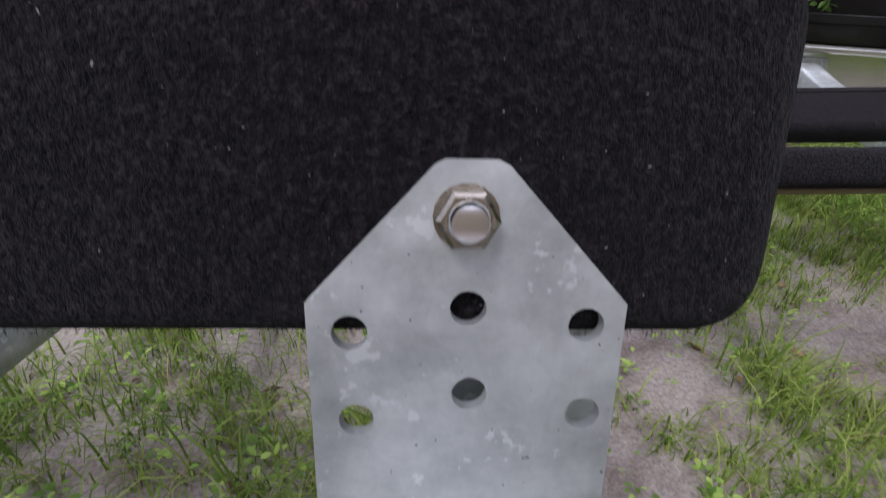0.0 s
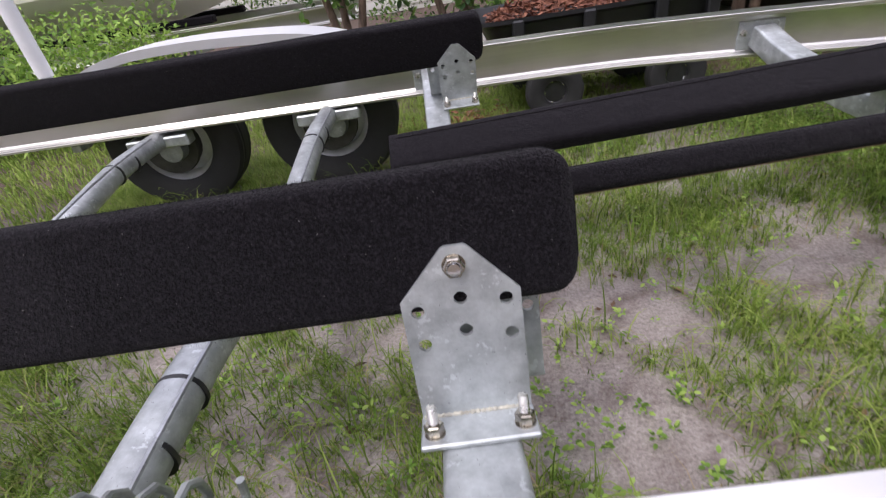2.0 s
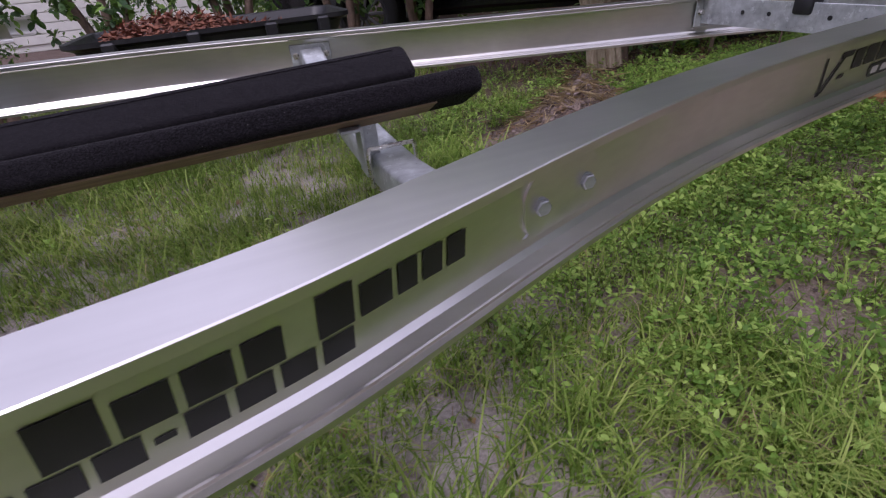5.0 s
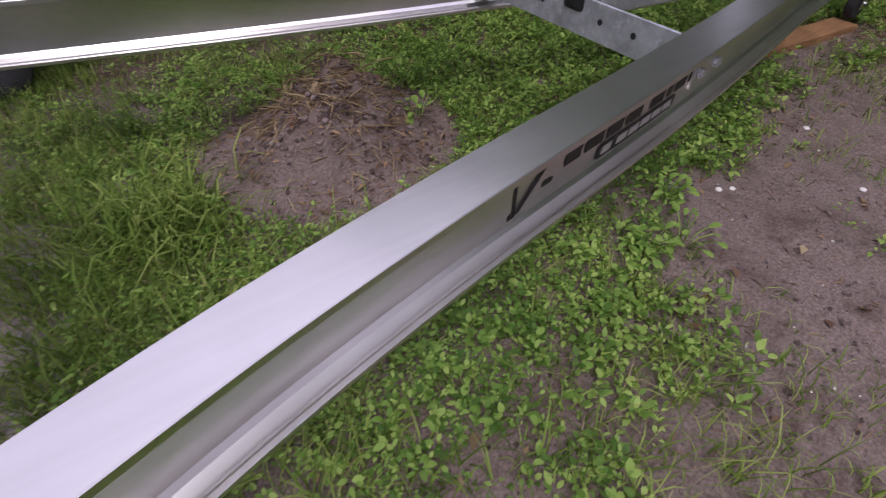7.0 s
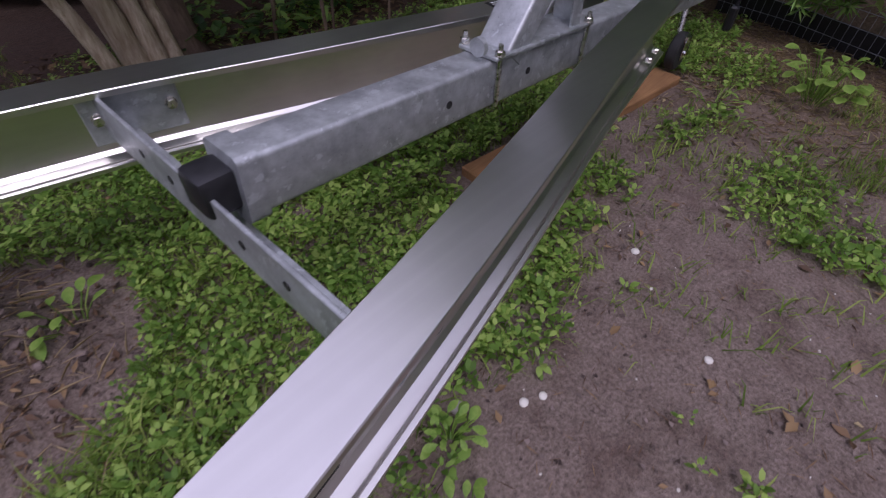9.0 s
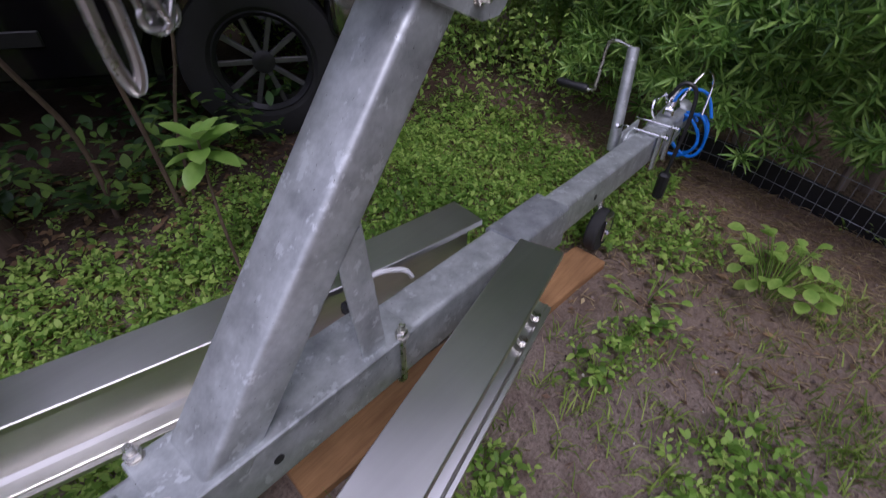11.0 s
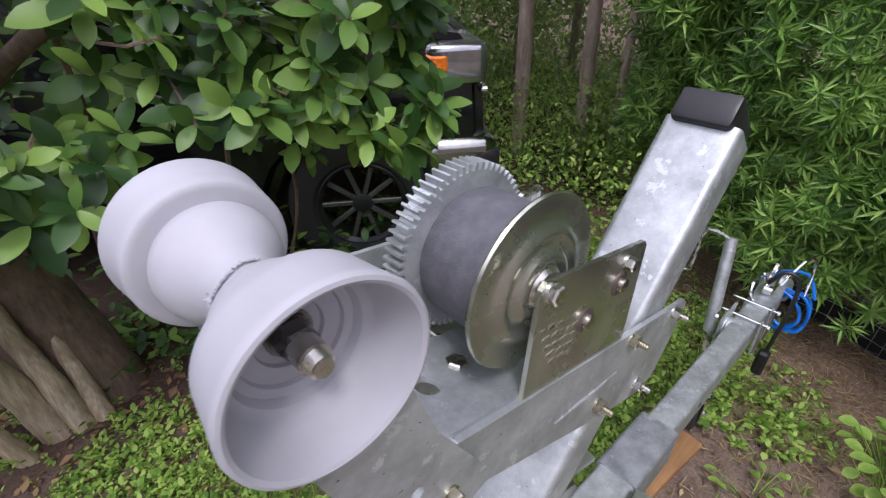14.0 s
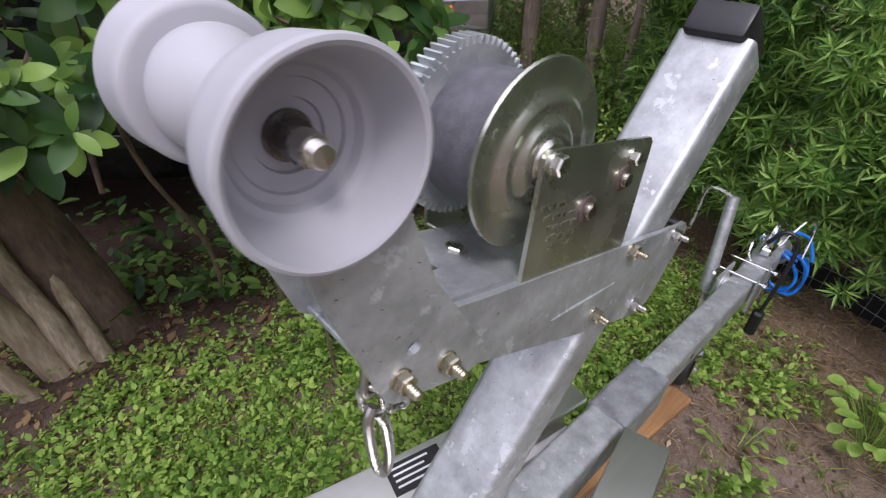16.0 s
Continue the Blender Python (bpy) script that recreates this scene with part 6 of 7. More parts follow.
axis = np.repeat(axis0, k, 0)
way = unit(axis * lift[:, None] + np.repeat(s1_, k, 0) * np.cos(ang)[:, None] + np.repeat(s2_, k, 0) * np.sin(ang)[:, None] + np.array([0, 0, -0.12]))
base = np.repeat(tw, k, 0) + axis * np.tile(np.linspace(0.0, -0.045, k), len(tw))[:, None]
size = np.repeat(r.uniform(0.070, 0.112, len(tw)), k) * r.uniform(0.7, 1.15, len(base)) * np.tile(np.linspace(0.75, 1.1, k), len(tw))
upv = unit(axis + np.array([0, 0, 0.7]) + 0.25 * r.normal(0, 1, base.shape))
pick = np.flatnonzero((base[:, 1] < crown_front(base[:, 0]) + 0.03) & (base[:, 2] < 1.5) & (base[:, 0] > 2.9))[:290]
rest = np.ones(len(base), bool)
rest[pick] = False
v, f = leaf_arrays(base[rest], way[rest], upv[rest], size[rest], size[rest] * 0.48, 0.10, 0.16, True)
ob = new("crown", array_mesh("crown", v, f, M_SHRUB))
ob.parent = shrub
ob["kind"] = "stuff"
for i in pick:
    set_leaf(shrub, LEAF_SHRUB, base[i], way[i], size[i] * 0.9, float(r.normal(0, 0.4)))
bm = bmesh.new()
for p, a in zip(tw[::2], axis0[::2]):
    add_tube(bm, [tuple(p - a * 0.16 + np.array([0, 0.05, 0.03])), tuple(p - a * 0.07), tuple(p)], 0.0035, 5)
part("twig", bm, M_BARK, shrub)["kind"] = "stuff"
# undergrowth below the shrub
under = thing("undergrowth", "dark leafy seedlings on leaf mould under the shrub", "plants", kind="stuff")
n = 75
ux, uy = r.uniform(3.3, 4.7, n), r.uniform(1.38, 2.1, n)
k = 9
base = np.stack([np.repeat(ux, k), np.repeat(uy, k), np.zeros(n * k)], 1)
base += np.stack([r.normal(0, 0.05, n * k), r.normal(0, 0.05, n * k), np.repeat(r.uniform(0.05, 0.36, n), k) * r.uniform(0.4, 1.0, n * k)], 1)
way = unit(r.normal(0, 1, base.shape) * np.array([1, 1, 0.4]))
size = r.uniform(0.045, 0.085, len(base))
v, f = leaf_arrays(base, way, np.tile([0, 0, 1.0], (len(base), 1)), size, size * 0.5, 0.1, 0.14, True)
o = new("leaves", array_mesh("leaves", v, f, M_SHRUB))
o.parent = under

# ---- clipped hedge of narrow leaves, low wire fence at its foot ----
def foliage(name, centres, normals, count, lo, hi, aspect, mat, seed, label, category):
    """Whorls of narrow leaves round the end of each shoot."""
    r = np.random.default_rng(seed)
    m = len(centres)
    s1 = unit(np.cross(normals, np.array([0.3, 0.2, 1.0])))
    s2 = np.cross(normals, s1)
    ang = np.tile(np.arange(count) * 2.4, m) + np.repeat(r.uniform(0, 6.28, m), count) + r.normal(0, 0.15, m * count)
    lift = np.tile(np.linspace(1.3, -0.1, count), m) + r.normal(0, 0.14, m * count)
    ax = np.repeat(normals, count, 0)
    way = unit(ax * lift[:, None] + np.repeat(s1, count, 0) * np.cos(ang)[:, None] + np.repeat(s2, count, 0) * np.sin(ang)[:, None])
    base = np.repeat(centres, count, 0) - ax * np.tile(np.linspace(0.0, 0.05, count), m)[:, None]
    size = np.repeat(r.uniform(lo, hi, m), count) * r.uniform(0.75, 1.15, m * count)
    v, f = leaf_arrays(base, way, unit(ax + 0.3 * r.normal(0, 1, base.shape)), size, size * aspect, 0.05, 0.14)
    return tagged(new(name, array_mesh(name, v, f, mat)), label, category, kind="stuff")
r = np.random.default_rng(7)
n = 11000
hy_ = r.uniform(-3.2, 1.1, n)
hz = r.uniform(0.16, 3.0, n) ** 1.0
hx0 = np.interp(hy_, [-3.2, -0.95, -0.2, 0.6, 1.1], [4.75, 5.38, 5.66, 5.80, 5.92])
lump = 0.20 * blot(hy_, hz, 3.2, 3) + 0.13 * blot(hy_, hz, 9.0, 4)
depth = r.random(n) ** 1.6 * 0.6
hx_ = hx0 - 0.10 + lump + depth - 0.16 * np.sin(np.clip(hz / 1.6, 0, 1) * np.pi * 0.6)
ok = ~((hz < 0.32) & (r.random(n) < 0.75))
cen = np.stack([hx_, hy_, hz], 1)[ok]
nrm = unit(np.stack([-np.ones(len(cen)), np.full(len(cen), 0.25), 0.45 * np.ones(len(cen))], 1) + 0.45 * r.normal(0, 1, cen.shape))
foliage("hedge", cen, nrm, 17, 0.052, 0.092, 0.155, M_HEDGE, 8, "dense evergreen hedge with narrow whorled leaves", "hedge")
hedge_stems = thing("hedge_stems", "dark woody stems inside the hedge", "stems", (0, 0, 0), kind="stuff")
bm = bmesh.new()
rr = random.Random(4)
for k in range(26):
    y = -3.0 + 4.0 * k / 26 + rr.uniform(-0.05, 0.05)
    x = float(np.interp(y, [-3.2, -0.95, -0.2, 0.6, 1.1], [4.75, 5.38, 5.66, 5.80, 5.92])) + 0.32 + rr.uniform(-0.05, 0.1)
    add_tube(bm, spline([(x, y, -0.05), (x + rr.uniform(-0.05, 0.05), y + rr.uniform(-0.05, 0.05), 1.2), (x - 0.05, y, 3.0)], 3), rr.uniform(0.012, 0.03), 7)
part("stem", bm, M_TRUNK_FAR, hedge_stems)

fence = thing("wire_fence", "low wire mesh fence with black edging at the hedge", "fence", (0, 0, 0))
fp = [Vector((np.interp(y, [-3.2, -0.95, -0.2, 0.3], [4.62, 5.32, 5.64, 5.72]), y, 0)) for y in np.linspace(-3.0, 0.2, 24)]
bm = bmesh.new()
add_sweep(bm, [p + Vector((0.03, 0, 0.055)) for p in fp], [(-0.004, -0.07), (0.004, -0.07), (0.006, 0.06), (-0.002, 0.06)])
part("edging", bm, M_BLACK, fence, "black plastic lawn edging")
for h in (0.05, 0.12, 0.19):
    bm = bmesh.new()
    add_tube(bm, [p + Vector((0, 0, h)) for p in fp], 0.0012, 5)
    part("wire", bm, M_GALV_DARK, fence)
for i in range(0, 60):
    y = -2.2 + i * 0.04
    x = float(np.interp(y, [-3.2, -0.95, -0.2, 0.3], [4.62, 5.32, 5.64, 5.72]))
    bm = bmesh.new()
    add_tube(bm, [(x, y, -0.01), (x + 0.004, y, 0.20)], 0.0011, 4)
    part("upright_wire", bm, M_GALV_DARK, fence)

# ---- woods behind ----
def tree(name, at, h, r0, seed, lean=(0, 0), label="bare-trunked tree at the edge of the woods"):
    t = thing(name, label, "tree", at, "trees of the woods")
    rr = random.Random(seed)
    bm = bmesh.new()
    pts = spline([(0, 0, -0.1), (lean[0] * 0.3 + rr.uniform(-0.05, 0.05), lean[1] * 0.3, h * 0.35), (lean[0] * 0.7, lean[1] * 0.7 + rr.uniform(-0.05, 0.05), h * 0.7), (lean[0], lean[1], h)], 6)
    add_tube(bm, pts, 1.0, 10, list(np.linspace(r0, r0 * 0.45, len(pts))))
    for vtx in bm.verts:
        vtx.co += 0.1 * r0 * Vector((noise.noise(vtx.co * 9), noise.noise(vtx.co * 9 + Vector((3, 0, 0))), 0))
    part("trunk", bm, M_TRUNK_FAR, t, angle=1.5)
    bm = bmesh.new()
    for k in range(6):
        a, z = rr.uniform(0, 6.28), h * rr.uniform(0.5, 0.95)
        d = Vector((math.cos(a), math.sin(a), 0.5))
        s = Vector((lean[0] * z / h, lean[1] * z / h, z))
        add_tube(bm, [s, s + d * 0.5, s + d * 1.1 + Vector((0, 0, 0.2))], r0 * 0.25, 6, [1, 0.6, 0.25])
    part("limb", bm, M_TRUNK_FAR, t)
    q = np.random.default_rng(seed)
    c = q.normal(0, 1, (110, 3)) * np.array([0.75, 0.75, 0.55]) + np.array([lean[0], lean[1], h + 0.1])
    base = np.repeat(c, 26, 0) + q.normal(0, 0.13, (110 * 26, 3))
    size = q.uniform(0.06, 0.13, len(base))
    v, f = leaf_arrays(base, unit(q.normal(0, 1, base.shape)), unit(q.normal(0, 1, base.shape) * 0.5 + np.array([0, 0, 1.0])), size, size * 0.5, 0.08, 0.12)
    o = new("crown", array_mesh("crown", v, f, M_WOODS))
    o.parent = t
    return t
for i, (x, y, h, r0) in enumerate(((6.35, 2.10, 4.2, 0.062), (6.35, 1.55, 4.4, 0.05), (6.42, 1.36, 4.0, 0.03), (6.35, 1.14, 4.0, 0.07), (6.34, 0.99, 4.2, 0.05), (7.5, 3.05, 4.2, 0.075), (8.3, 3.6, 4.4, 0.08), (6.9, 4.4, 4.0, 0.09), (5.6, 5.2, 4.2, 0.1), (8.6, 0.6, 4.4, 0.08), (4.2, 6.0, 4.0, 0.1), (2.2, 6.6, 4.2, 0.1), (7.9, 2.7, 4.1, 0.05))):
    tree("tree", (x, y, 0), h, r0, 40 + i, ((i % 3 - 1) * 0.12, (i % 2 - 0.5) * 0.12))
r = np.random.default_rng(17)
def thicket(name, n, xr, yr, zr, count, lo, hi, aspect, mat, seed, label, drift=None):
    c = np.stack([r.uniform(*xr, n), r.uniform(*yr, n), r.uniform(*zr, n)], 1)
    if drift is not None:
        c = drift(c)
    nrm = unit(r.normal(0, 1, c.shape) + np.array([-0.6, -0.5, 0.3]))
    base_n = 0.10
    q = np.random.default_rng(seed)
    base = np.repeat(c, count, 0) + q.normal(0, base_n, (len(c) * count, 3))
    base[:, 2] = np.maximum(base[:, 2], 0.01)
    size = q.uniform(lo, hi, len(base))
    v, f = leaf_arrays(base, unit(np.repeat(nrm, count, 0) * 0.4 + unit(q.normal(0, 1, base.shape))), unit(q.normal(0, 1, base.shape) * 0.4 + np.array([0, 0, 1.0])), size, size * aspect, 0.08, 0.12)
    return tagged(new(name, array_mesh(name, v, f, mat)), label, "undergrowth", kind="stuff")
def keep_gaps(c):
    g = blot(c[:, 0] + c[:, 1], c[:, 2] * 1.2 + c[:, 1], 2.4, 5)
    return c[(g > -0.30) & ~((c[:, 0] < 6.5) & (c[:, 2] > 0.75 + 0.25 * g) & (c[:, 1] > 0.9) & (c[:, 1] < 2.4))]
thicket("vine_thicket", 1900, (6.0, 7.6), (0.7, 3.4), (0.0, 3.0), 32, 0.032, 0.07, 0.6, M_WOODS, 3, "vines and young trees at the edge of the woods", keep_gaps)
thicket("woods_edge", 1300, (7.8, 9.5), (-1.0, 7.0), (0.0, 4.6), 34, 0.05, 0.10, 0.55, M_WOODS, 5, "dense dark woodland edge beyond the yard")
thicket("woods_side", 1500, (1.2, 8.0), (5.0, 7.0), (0.0, 4.6), 34, 0.05, 0.11, 0.55, M_WOODS, 6, "dense dark woodland edge beyond the driveway")
thicket("hedge_backing", 700, (6.2, 7.6), (-3.5, 0.9), (0.0, 3.2), 30, 0.05, 0.09, 0.5, M_WOODS, 21, "dark foliage standing behind the hedge")
thicket("ground_ivy", 1300, (5.2, 8.6), (0.6, 4.6), (0.0, 0.5), 24, 0.022, 0.05, 0.5, M_WEED, 9, "low ferny growth at the foot of the woods")
thicket("yard_bushes", 620, (-6.0, 1.4), (5.0, 5.8), (0.0, 1.5), 34, 0.04, 0.08, 0.5, M_SHRUB, 10, "green bushes beyond the driveway", keep_gaps)
thicket("low_bushes", 420, (-4.6, -1.9), (2.3, 3.0), (0.0, 0.75), 34, 0.03, 0.06, 0.5, M_WEED, 14, "yellow-green clipped bushes beside the white boat", keep_gaps)
def bush(x, y, h, seed, wide=0.5):
    """A dark-leaved bush on a few bare trunks."""
    q = np.random.default_rng(seed)
    t = thing("bush", "dark-leaved bush on bare trunks beside the driveway", "bush", (x, y, 0), "bushes along the driveway")
    for k in range(3):
        a = 2.1 * k + seed
        bm = bmesh.new()
        top = (wide * 0.5 * math.cos(a), wide * 0.4 * math.sin(a), h * 0.7)
        add_tube(bm, spline([(0.05 * math.cos(a), 0.05 * math.sin(a), -0.05), (0.10 * math.cos(a), 0.10 * math.sin(a), h * 0.3), top], 4), 1.0, 8, list(np.linspace(0.045, 0.016, 9)))
        part("trunk", bm, M_BARK, t, angle=1.5)
    c = q.normal(0, 1, (130, 3))
    c = unit(c) * q.uniform(0.35, 1, (130, 1)) * np.array([wide, wide * 0.7, h * 0.42]) + np.array([0, 0, h * 0.66])
    c = c[c[:, 2] > 0.22]
    base = np.repeat(c, 9, 0) + q.normal(0, 0.02, (len(c) * 9, 3))
    size = q.uniform(0.05, 0.085, len(base))
    v, f = leaf_arrays(base, unit(q.normal(0, 1, base.shape) + np.array([0, -0.3, 0.1])), unit(q.normal(0, 1, base.shape) * 0.4 + np.array([0, -0.2, 1.0])), size, size * 0.48, 0.1, 0.14, True)
    o = new("crown", array_mesh("crown", v, f, M_SHRUB))
    o.parent = t
    o["kind"] = "stuff"
    return t
for i, (x, y, h) in enumerate(((-0.55, 2.75, 1.5), (0.25, 2.7, 1.3), (1.0, 2.75, 1.5), (1.75, 2.6, 1.35), (2.35, 2.75, 1.6))):
    bush(x, y, h, 50 + i)

# ---- vehicle parked behind the shrub ----
car = thing("parked_truck", "black sport utility truck parked behind the shrub", "truck", (4.25, 1.70, 0.0))
car.rotation_euler = (0, 0, math.atan2(-0.57, 0.82))
def arch(cx, r, n=10):
    return [(cx + r * math.cos(math.pi - math.pi * k / n), 0.30 + r * math.sin(math.pi * k / n)) for k in range(n + 1)]
side = [(-3.65, 0.42)] + arch(-2.75, 0.45) + [(-2.25, 0.30)] + arch(0.28, 0.42) + [(0.74, 0.34), (0.84, 0.40), (0.88, 0.62), (0.86, 0.97), (0.76, 1.10), (0.4, 1.16), (-0.45, 1.20), (-0.95, 1.62), (-1.25, 1.76), (-3.0, 1.78), (-3.5, 1.60), (-3.68, 1.1)]
bm = plate_bm(side, [], 1.80, Matrix.Translation((0, 0.03, 0)))
bmesh.ops.bevel(bm, geom=[e for e in bm.edges if e.calc_face_angle(0) > 1.2 and abs(e.verts[0].co.y - e.verts[1].co.y) < 0.01], offset=0.06, segments=3, affect='EDGES')
part("body", bm, M_PAINT_BLACK, car, "glossy black painted body")
for pts in ([(-1.1, 1.22), (-0.62, 1.22), (-1.02, 1.60), (-1.1, 1.62)], [(-2.1, 1.22), (-1.16, 1.22), (-1.16, 1.64), (-2.1, 1.66)], [(-3.3, 1.22), (-2.16, 1.22), (-2.16, 1.66), (-3.15, 1.62)]):
    part("side_window", plate_bm(pts, [], 0.012, Matrix.Translation((0, 0.016, 0))), M_GLASS_DARK, car)
hl = part("headlight", box_bm((0.60, 0.012, 0.90), (0.872, 0.42, 1.075), 0.035, None, 3), M_LENS, car, "clear headlight with bright reflectors")
part("marker", box_bm((0.597, 0.004, 0.955), (0.705, 0.10, 1.035), 0.015), M_AMBER, hl, "amber side marker")
for y0 in (0.12, 0.27):
    bm = bmesh.new()
    add_lathe(bm, [(0.060, 0.012), (0.055, 0.014), (0.045, 0.002), (0.020, -0.004), (0.001, -0.004)], 24, Matrix.Translation((0.866, y0, 0.985)) @ AX['x'])
    part("reflector", bm, M_CHROME, hl)
part("grille", box_bm((0.84, 0.46, 0.72), (0.90, 1.40, 1.05), 0.02, None, 2), M_BLACK, car)
part("chrome_trim", box_bm((0.845, 0.05, 0.86), (0.888, 1.8, 0.885), 0.008), M_CHROME, car)
bp = part("bumper", box_bm((0.58, -0.004, 0.43), (0.935, 1.87, 0.68), 0.07, None, 4), M_BUMPER, car, "chrome bumper wrapping round the corner")
part("fog_light", box_bm((0.80, -0.009, 0.49), (0.942, 0.17, 0.62), 0.03, None, 2), M_BLACK, bp, "dark fog light recess in the bumper corner")
part("door_trim", box_bm((-2.2, 0.02, 0.48), (-0.5, 0.034, 0.54), 0.004), M_BLACK, car)
def truck_wheel(m):
    e = new("wheel")
    e.parent = car
    w, r, rr = 0.24, 0.35, 0.215
    bm = bmesh.new()
    add_lathe(bm, [(rr, -w * 0.36), (rr + 0.02, -w * 0.45), (r * 0.88, -w * 0.5), (r * 0.97, -w * 0.44), (r, -w * 0.33), (r, w * 0.33), (r * 0.97, w * 0.44), (r * 0.88, w * 0.5), (rr + 0.02, w * 0.45), (rr, w * 0.36)], 48, AX['y'], True)
    part("tyre", bm, M_RUBBER, e, "black rubber tyre")
    bm = bmesh.new()
    add_lathe(bm, [(rr + 0.004, -w * 0.36), (rr - 0.015, 0), (rr - 0.015, w * 0.3), (rr + 0.004, w * 0.37), (rr - 0.004, w * 0.385), (rr - 0.022, w * 0.30)], 40, AX['y'], True)
    add_lathe(bm, [(0.045, w * 0.1), (0.05, w * 0.27), (0.03, w * 0.30), (0.002, w * 0.30)], 24, AX['y'])
    ri = part("rim", bm, M_RIM_DARK, e, "dark alloy rim")
    for k in range(10):
        part("spoke", box_bm((0.04, w * 0.16, -0.012), (rr - 0.012, w * 0.25, 0.012), 0.004, Matrix.Rotation(2 * math.pi * k / 10, 4, 'Y')), M_SPOKE, ri)
    e.matrix_basis = m
for x0 in (0.28, -2.75):
    truck_wheel(Matrix.Translation((x0, 0.16, 0.35)) @ Matrix.Rotation(math.pi, 4, 'Z'))
    truck_wheel(Matrix.Translation((x0, 1.72, 0.35)))
pave = part("driveway", box_bm((-7.0, 3.1, -0.05), (2.9, 4.9, 0.012), 0.01), M_CONCRETE)
tagged(pave, "grey concrete driveway beside the lawn", "driveway", kind="structure")

# ---- garden cart with mulch ----
cart = thing("garden_cart", "black garden cart full of red-brown mulch on the grass", "cart", (0.9, 1.78, 0))
bm = bmesh.new()
outer = rect(1.22, 0.62, 0.08, 4)
inner = rect(1.0, 0.46, 0.07, 4)
def ring_of(pts, z):
    return [bm.verts.new((x, y, z)) for x, y in pts]
rings = [ring_of(inner, 0.26), ring_of([(x * 1.03, y * 1.03) for x, y in outer], 0.53), ring_of([(x * 1.06, y * 1.08) for x, y in outer], 0.535), ring_of([(x * 1.06, y * 1.08) for x, y in outer], 0.515), ring_of([(x, y) for x, y in outer], 0.50), ring_of([(x * 0.97, y * 0.95) for x, y in inner], 0.275)]
rings = [rings[0], rings[4], rings[3], rings[2], rings[1], rings[5]]
for a, b in zip(rings, rings[1:]):
    for k in range(len(a)):
        bm.faces.new((a[k], a[(k + 1) % len(a)], b[(k + 1) % len(a)], b[k]))
bm.faces.new(rings[0][::-1]), bm.faces.new(rings[-1])
part("tub", bm, M_BLACK, cart, "black plastic tub")
for x0 in (-0.45, -0.1, 0.25, 0.5):
    part("rib", box_bm((x0 - 0.03, -0.345, 0.30), (x0 + 0.03, -0.305, 0.525), 0.008), M_BLACK, cart)
for x0 in (-0.27, 0.37):
    for y0 in (-0.29, 0.29):
        wheel(Matrix.Translation((x0, y0, 0.15)) @ Matrix.Rotation(math.pi if y0 < 0 else 0, 4, 'Z'), 0.15, 0.09, 0.07, cart, "wheel", M_RIM_DARK)
q = np.random.default_rng(3)
def mulch(name, x, y, z, label):
    n = len(x)
    way = unit(q.normal(0, 1, (n, 3)) * np.array([1, 1, 0.35]))
    size = q.uniform(0.02, 0.06, n)
    v, f = leaf_arrays(np.stack([x, y, z], 1), way, unit(q.normal(0, 1, (n, 3)) * 0.5 + np.array([0, 0, 1.0])), size, size * 0.35, 0.2, 0.05)
    return tagged(new(name, array_mesh(name, v, f, M_MULCH)), label, "mulch", kind="stuff")
x, y = q.uniform(0.36, 1.44, 3200), q.uniform(1.52, 2.04, 3200)
mulch("cart_mulch", x, y, 0.44 + 0.14 * np.exp(-((x - 0.7) / 0.4) ** 2 - ((y - 1.78) / 0.25) ** 2) + q.uniform(-0.02, 0.02, 3200), "heaped red-brown wood mulch in the cart")
x, y = q.normal(0.12, 0.2, 2200), q.normal(1.45, 0.16, 2200)
mulch("spilt_mulch", x, y, ground_h(x, y) + q.uniform(0.0, 0.03, 2200), "red-brown mulch spilt on the grass")

# ---- boat on its trailer and a house beyond the driveway ----
boat = thing("boat", "white fibreglass boat standing on an aluminium trailer", "boat", (-3.2, 4.0, 0.55))
bm = bmesh.new()
rings = []
for i in range(15):
    u = i / 14
    x = -2.6 + 4.8 * u
    wdt = 0.95 * (1 - max(0, (u - 0.45) / 0.55) ** 2.2) + 0.02
    keel = 0.04 + 0.42 * max(0, (u - 0.6) / 0.4) ** 2
    prof = [(0, keel), (0.55 * wdt, keel + 0.20), (0.9 * wdt, keel + 0.34), (0.93 * wdt, keel + 0.37), (1.0 * wdt, 0.92 + 0.15 * u), (1.04 * wdt, 0.95 + 0.15 * u), (0.96 * wdt, 0.98 + 0.15 * u)]
    pts = [(y, z) for y, z in prof[::-1]] + [(-y, z) for y, z in prof[1:]]
    rings.append([bm.verts.new((x, y, z)) for y, z in pts])
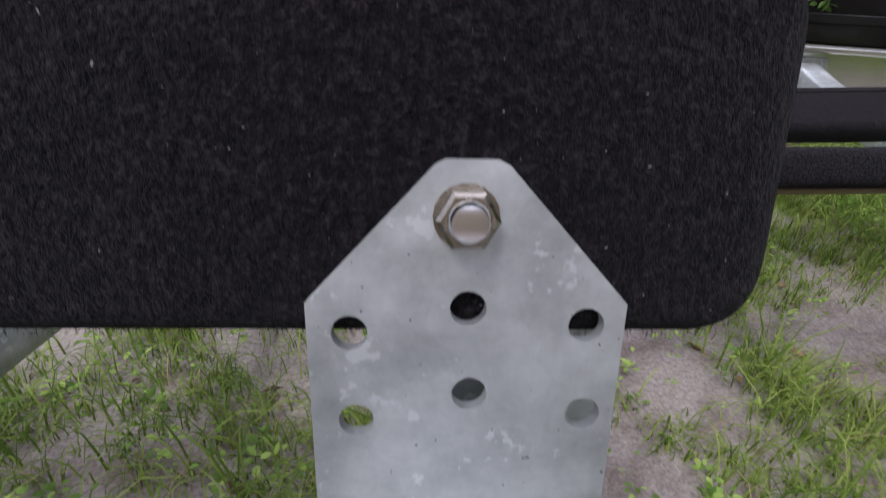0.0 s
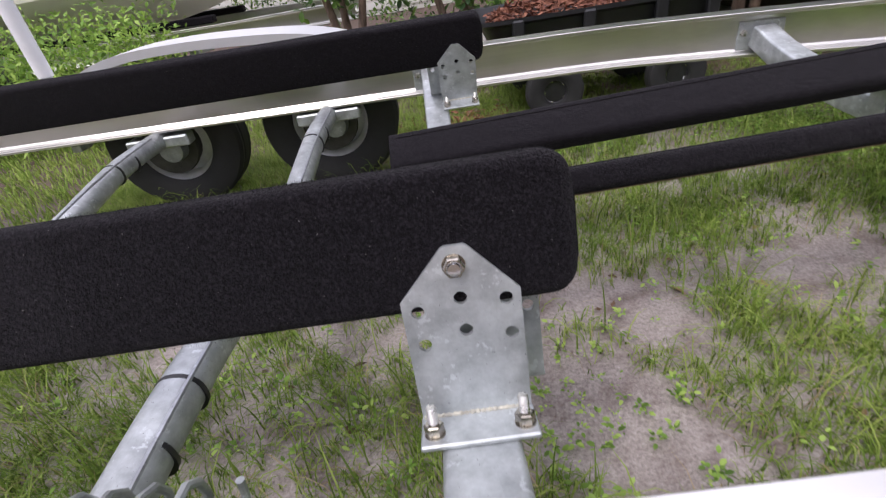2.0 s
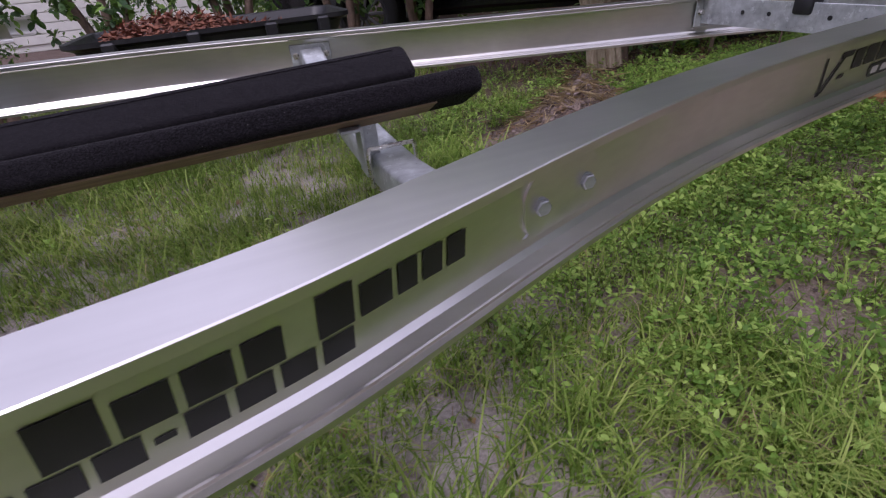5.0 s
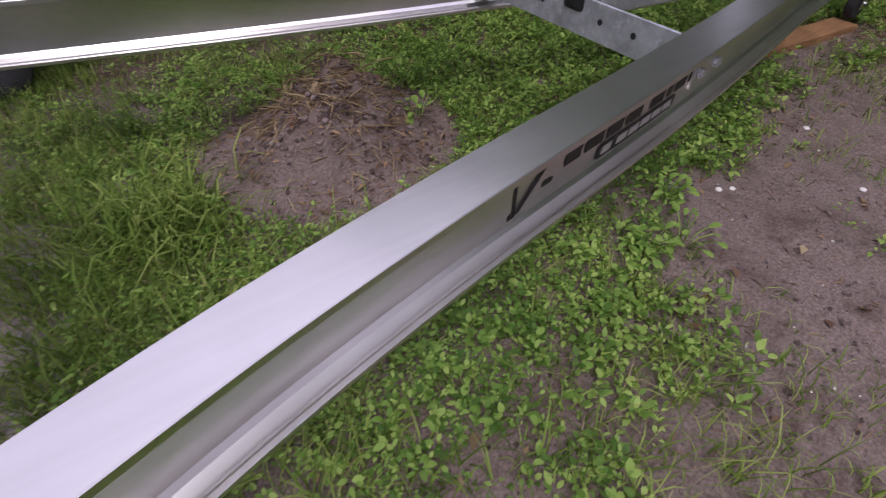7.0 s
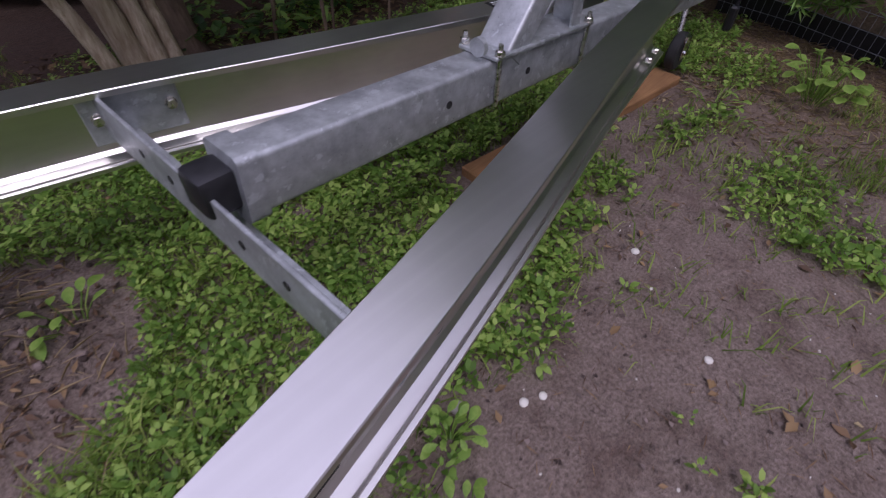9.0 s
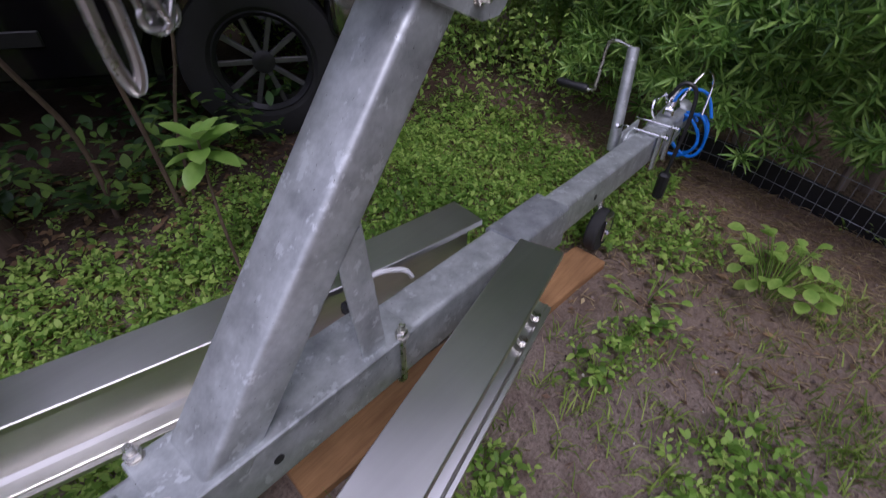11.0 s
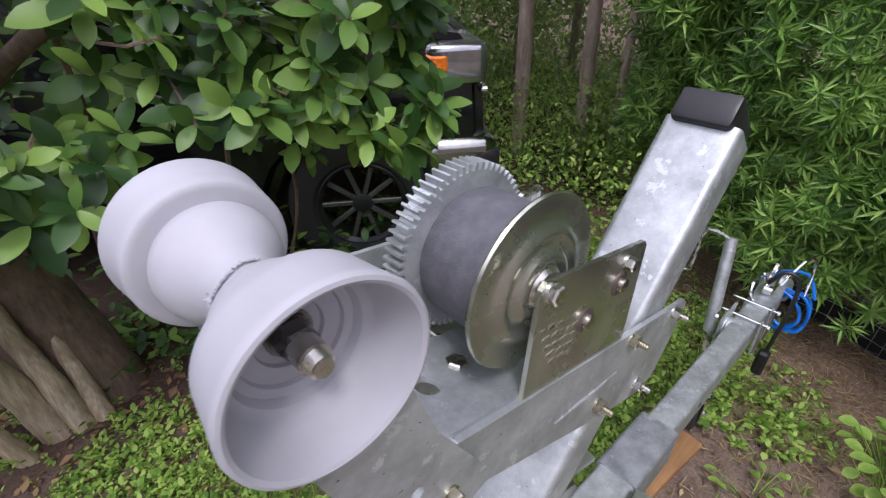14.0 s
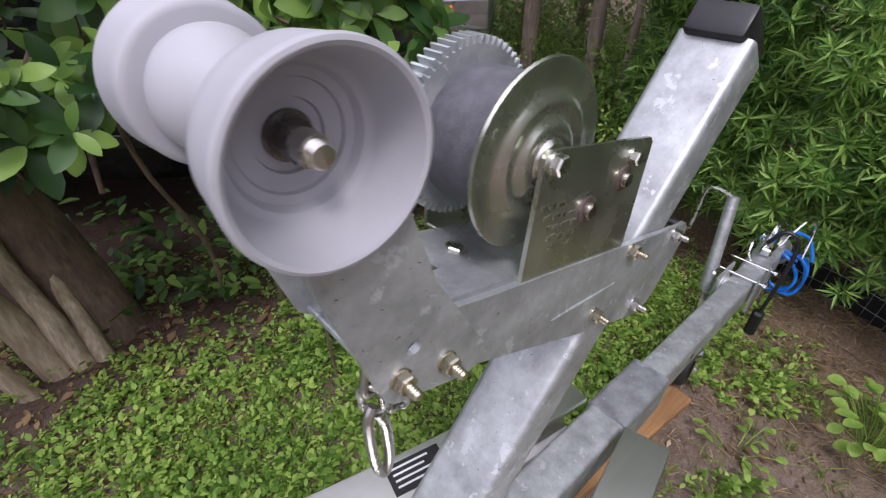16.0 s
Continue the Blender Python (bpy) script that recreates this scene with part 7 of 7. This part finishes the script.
for a, b in zip(rings, rings[1:]):
    for k in range(len(a) - 1):
        bm.faces.new((a[k], a[k + 1], b[k + 1], b[k]))
    bm.faces.new((a[-1], a[0], b[0], b[-1]))
bm.faces.new(rings[0]), bm.faces.new(rings[-1][::-1])
bmesh.ops.recalc_face_normals(bm, faces=bm.faces)
part("hull", bm, M_GEL, boat, "white gelcoat hull", 0.5)
bt = thing("second_trailer", "aluminium boat trailer under the white boat", "trailer", (-3.2, 4.0, 0))
for s in (-1, 1):
    bm = bmesh.new()
    add_sweep(bm, [(-2.8, s * 0.62, 0.44), (1.6, s * 0.62, 0.44), (2.6, s * 0.3, 0.44)], I_PROFILE)
    part("side_beam", bm, M_ALU, bt)
    for x0 in (-1.2, -0.4):
        wheel(Matrix.Translation((x0, s * 0.85, 0.29)) @ Matrix.Rotation(0 if s > 0 else math.pi, 4, 'Z'), 0.29, 0.17, 0.16, bt)
for x0 in (-2.2, -0.8, 1.2):
    part("cross_tube", box_bm((x0 - 0.04, -0.62, 0.38), (x0 + 0.04, 0.62, 0.44), 0.005), M_GALV, bt)
for s in (-1, 1):
    part("bunk", box_bm((-2.4, s * 0.42 - 0.05, 0.60), (1.4, s * 0.42 + 0.05, 0.66), 0.01), M_CARPET, bt)

house = thing("house", "white sided house wall beyond the driveway", "house", (-1.0, 8.4, 0))
part("wall", box_bm((-9, 0, 0), (4.5, 0.3, 3.2), 0.01), M_STUCCO, house)
bm = bmesh.new()
for k in range(22):
    part("siding_board", box_bm((-9, -0.02, 0.1 + k * 0.14), (4.5, -0.004, 0.225 + k * 0.14), 0.003), M_STUCCO, house)
part("roof", box_bm((-9.4, -0.5, 3.2), (4.9, 3, 3.35), 0.02), M_TRUNK_FAR, house, "dark shingled roof edge")

# ---- plain unseen wall added behind the camera: closes the yard, tints reflections and bounce ----
M_TAN = plain("tan_wall_paint", (0.40, 0.335, 0.25), 0.8, 0.0, 5, 0.08, 0.15)
added_wall = part("unseen_wall_south", box_bm((-9.0, -6.6, -0.05), (11.0, -6.35, 3.3), 0.01), M_TAN)
tagged(added_wall, "plain unseen tan wall added to close the yard and warm reflections", "wall", kind="structure")
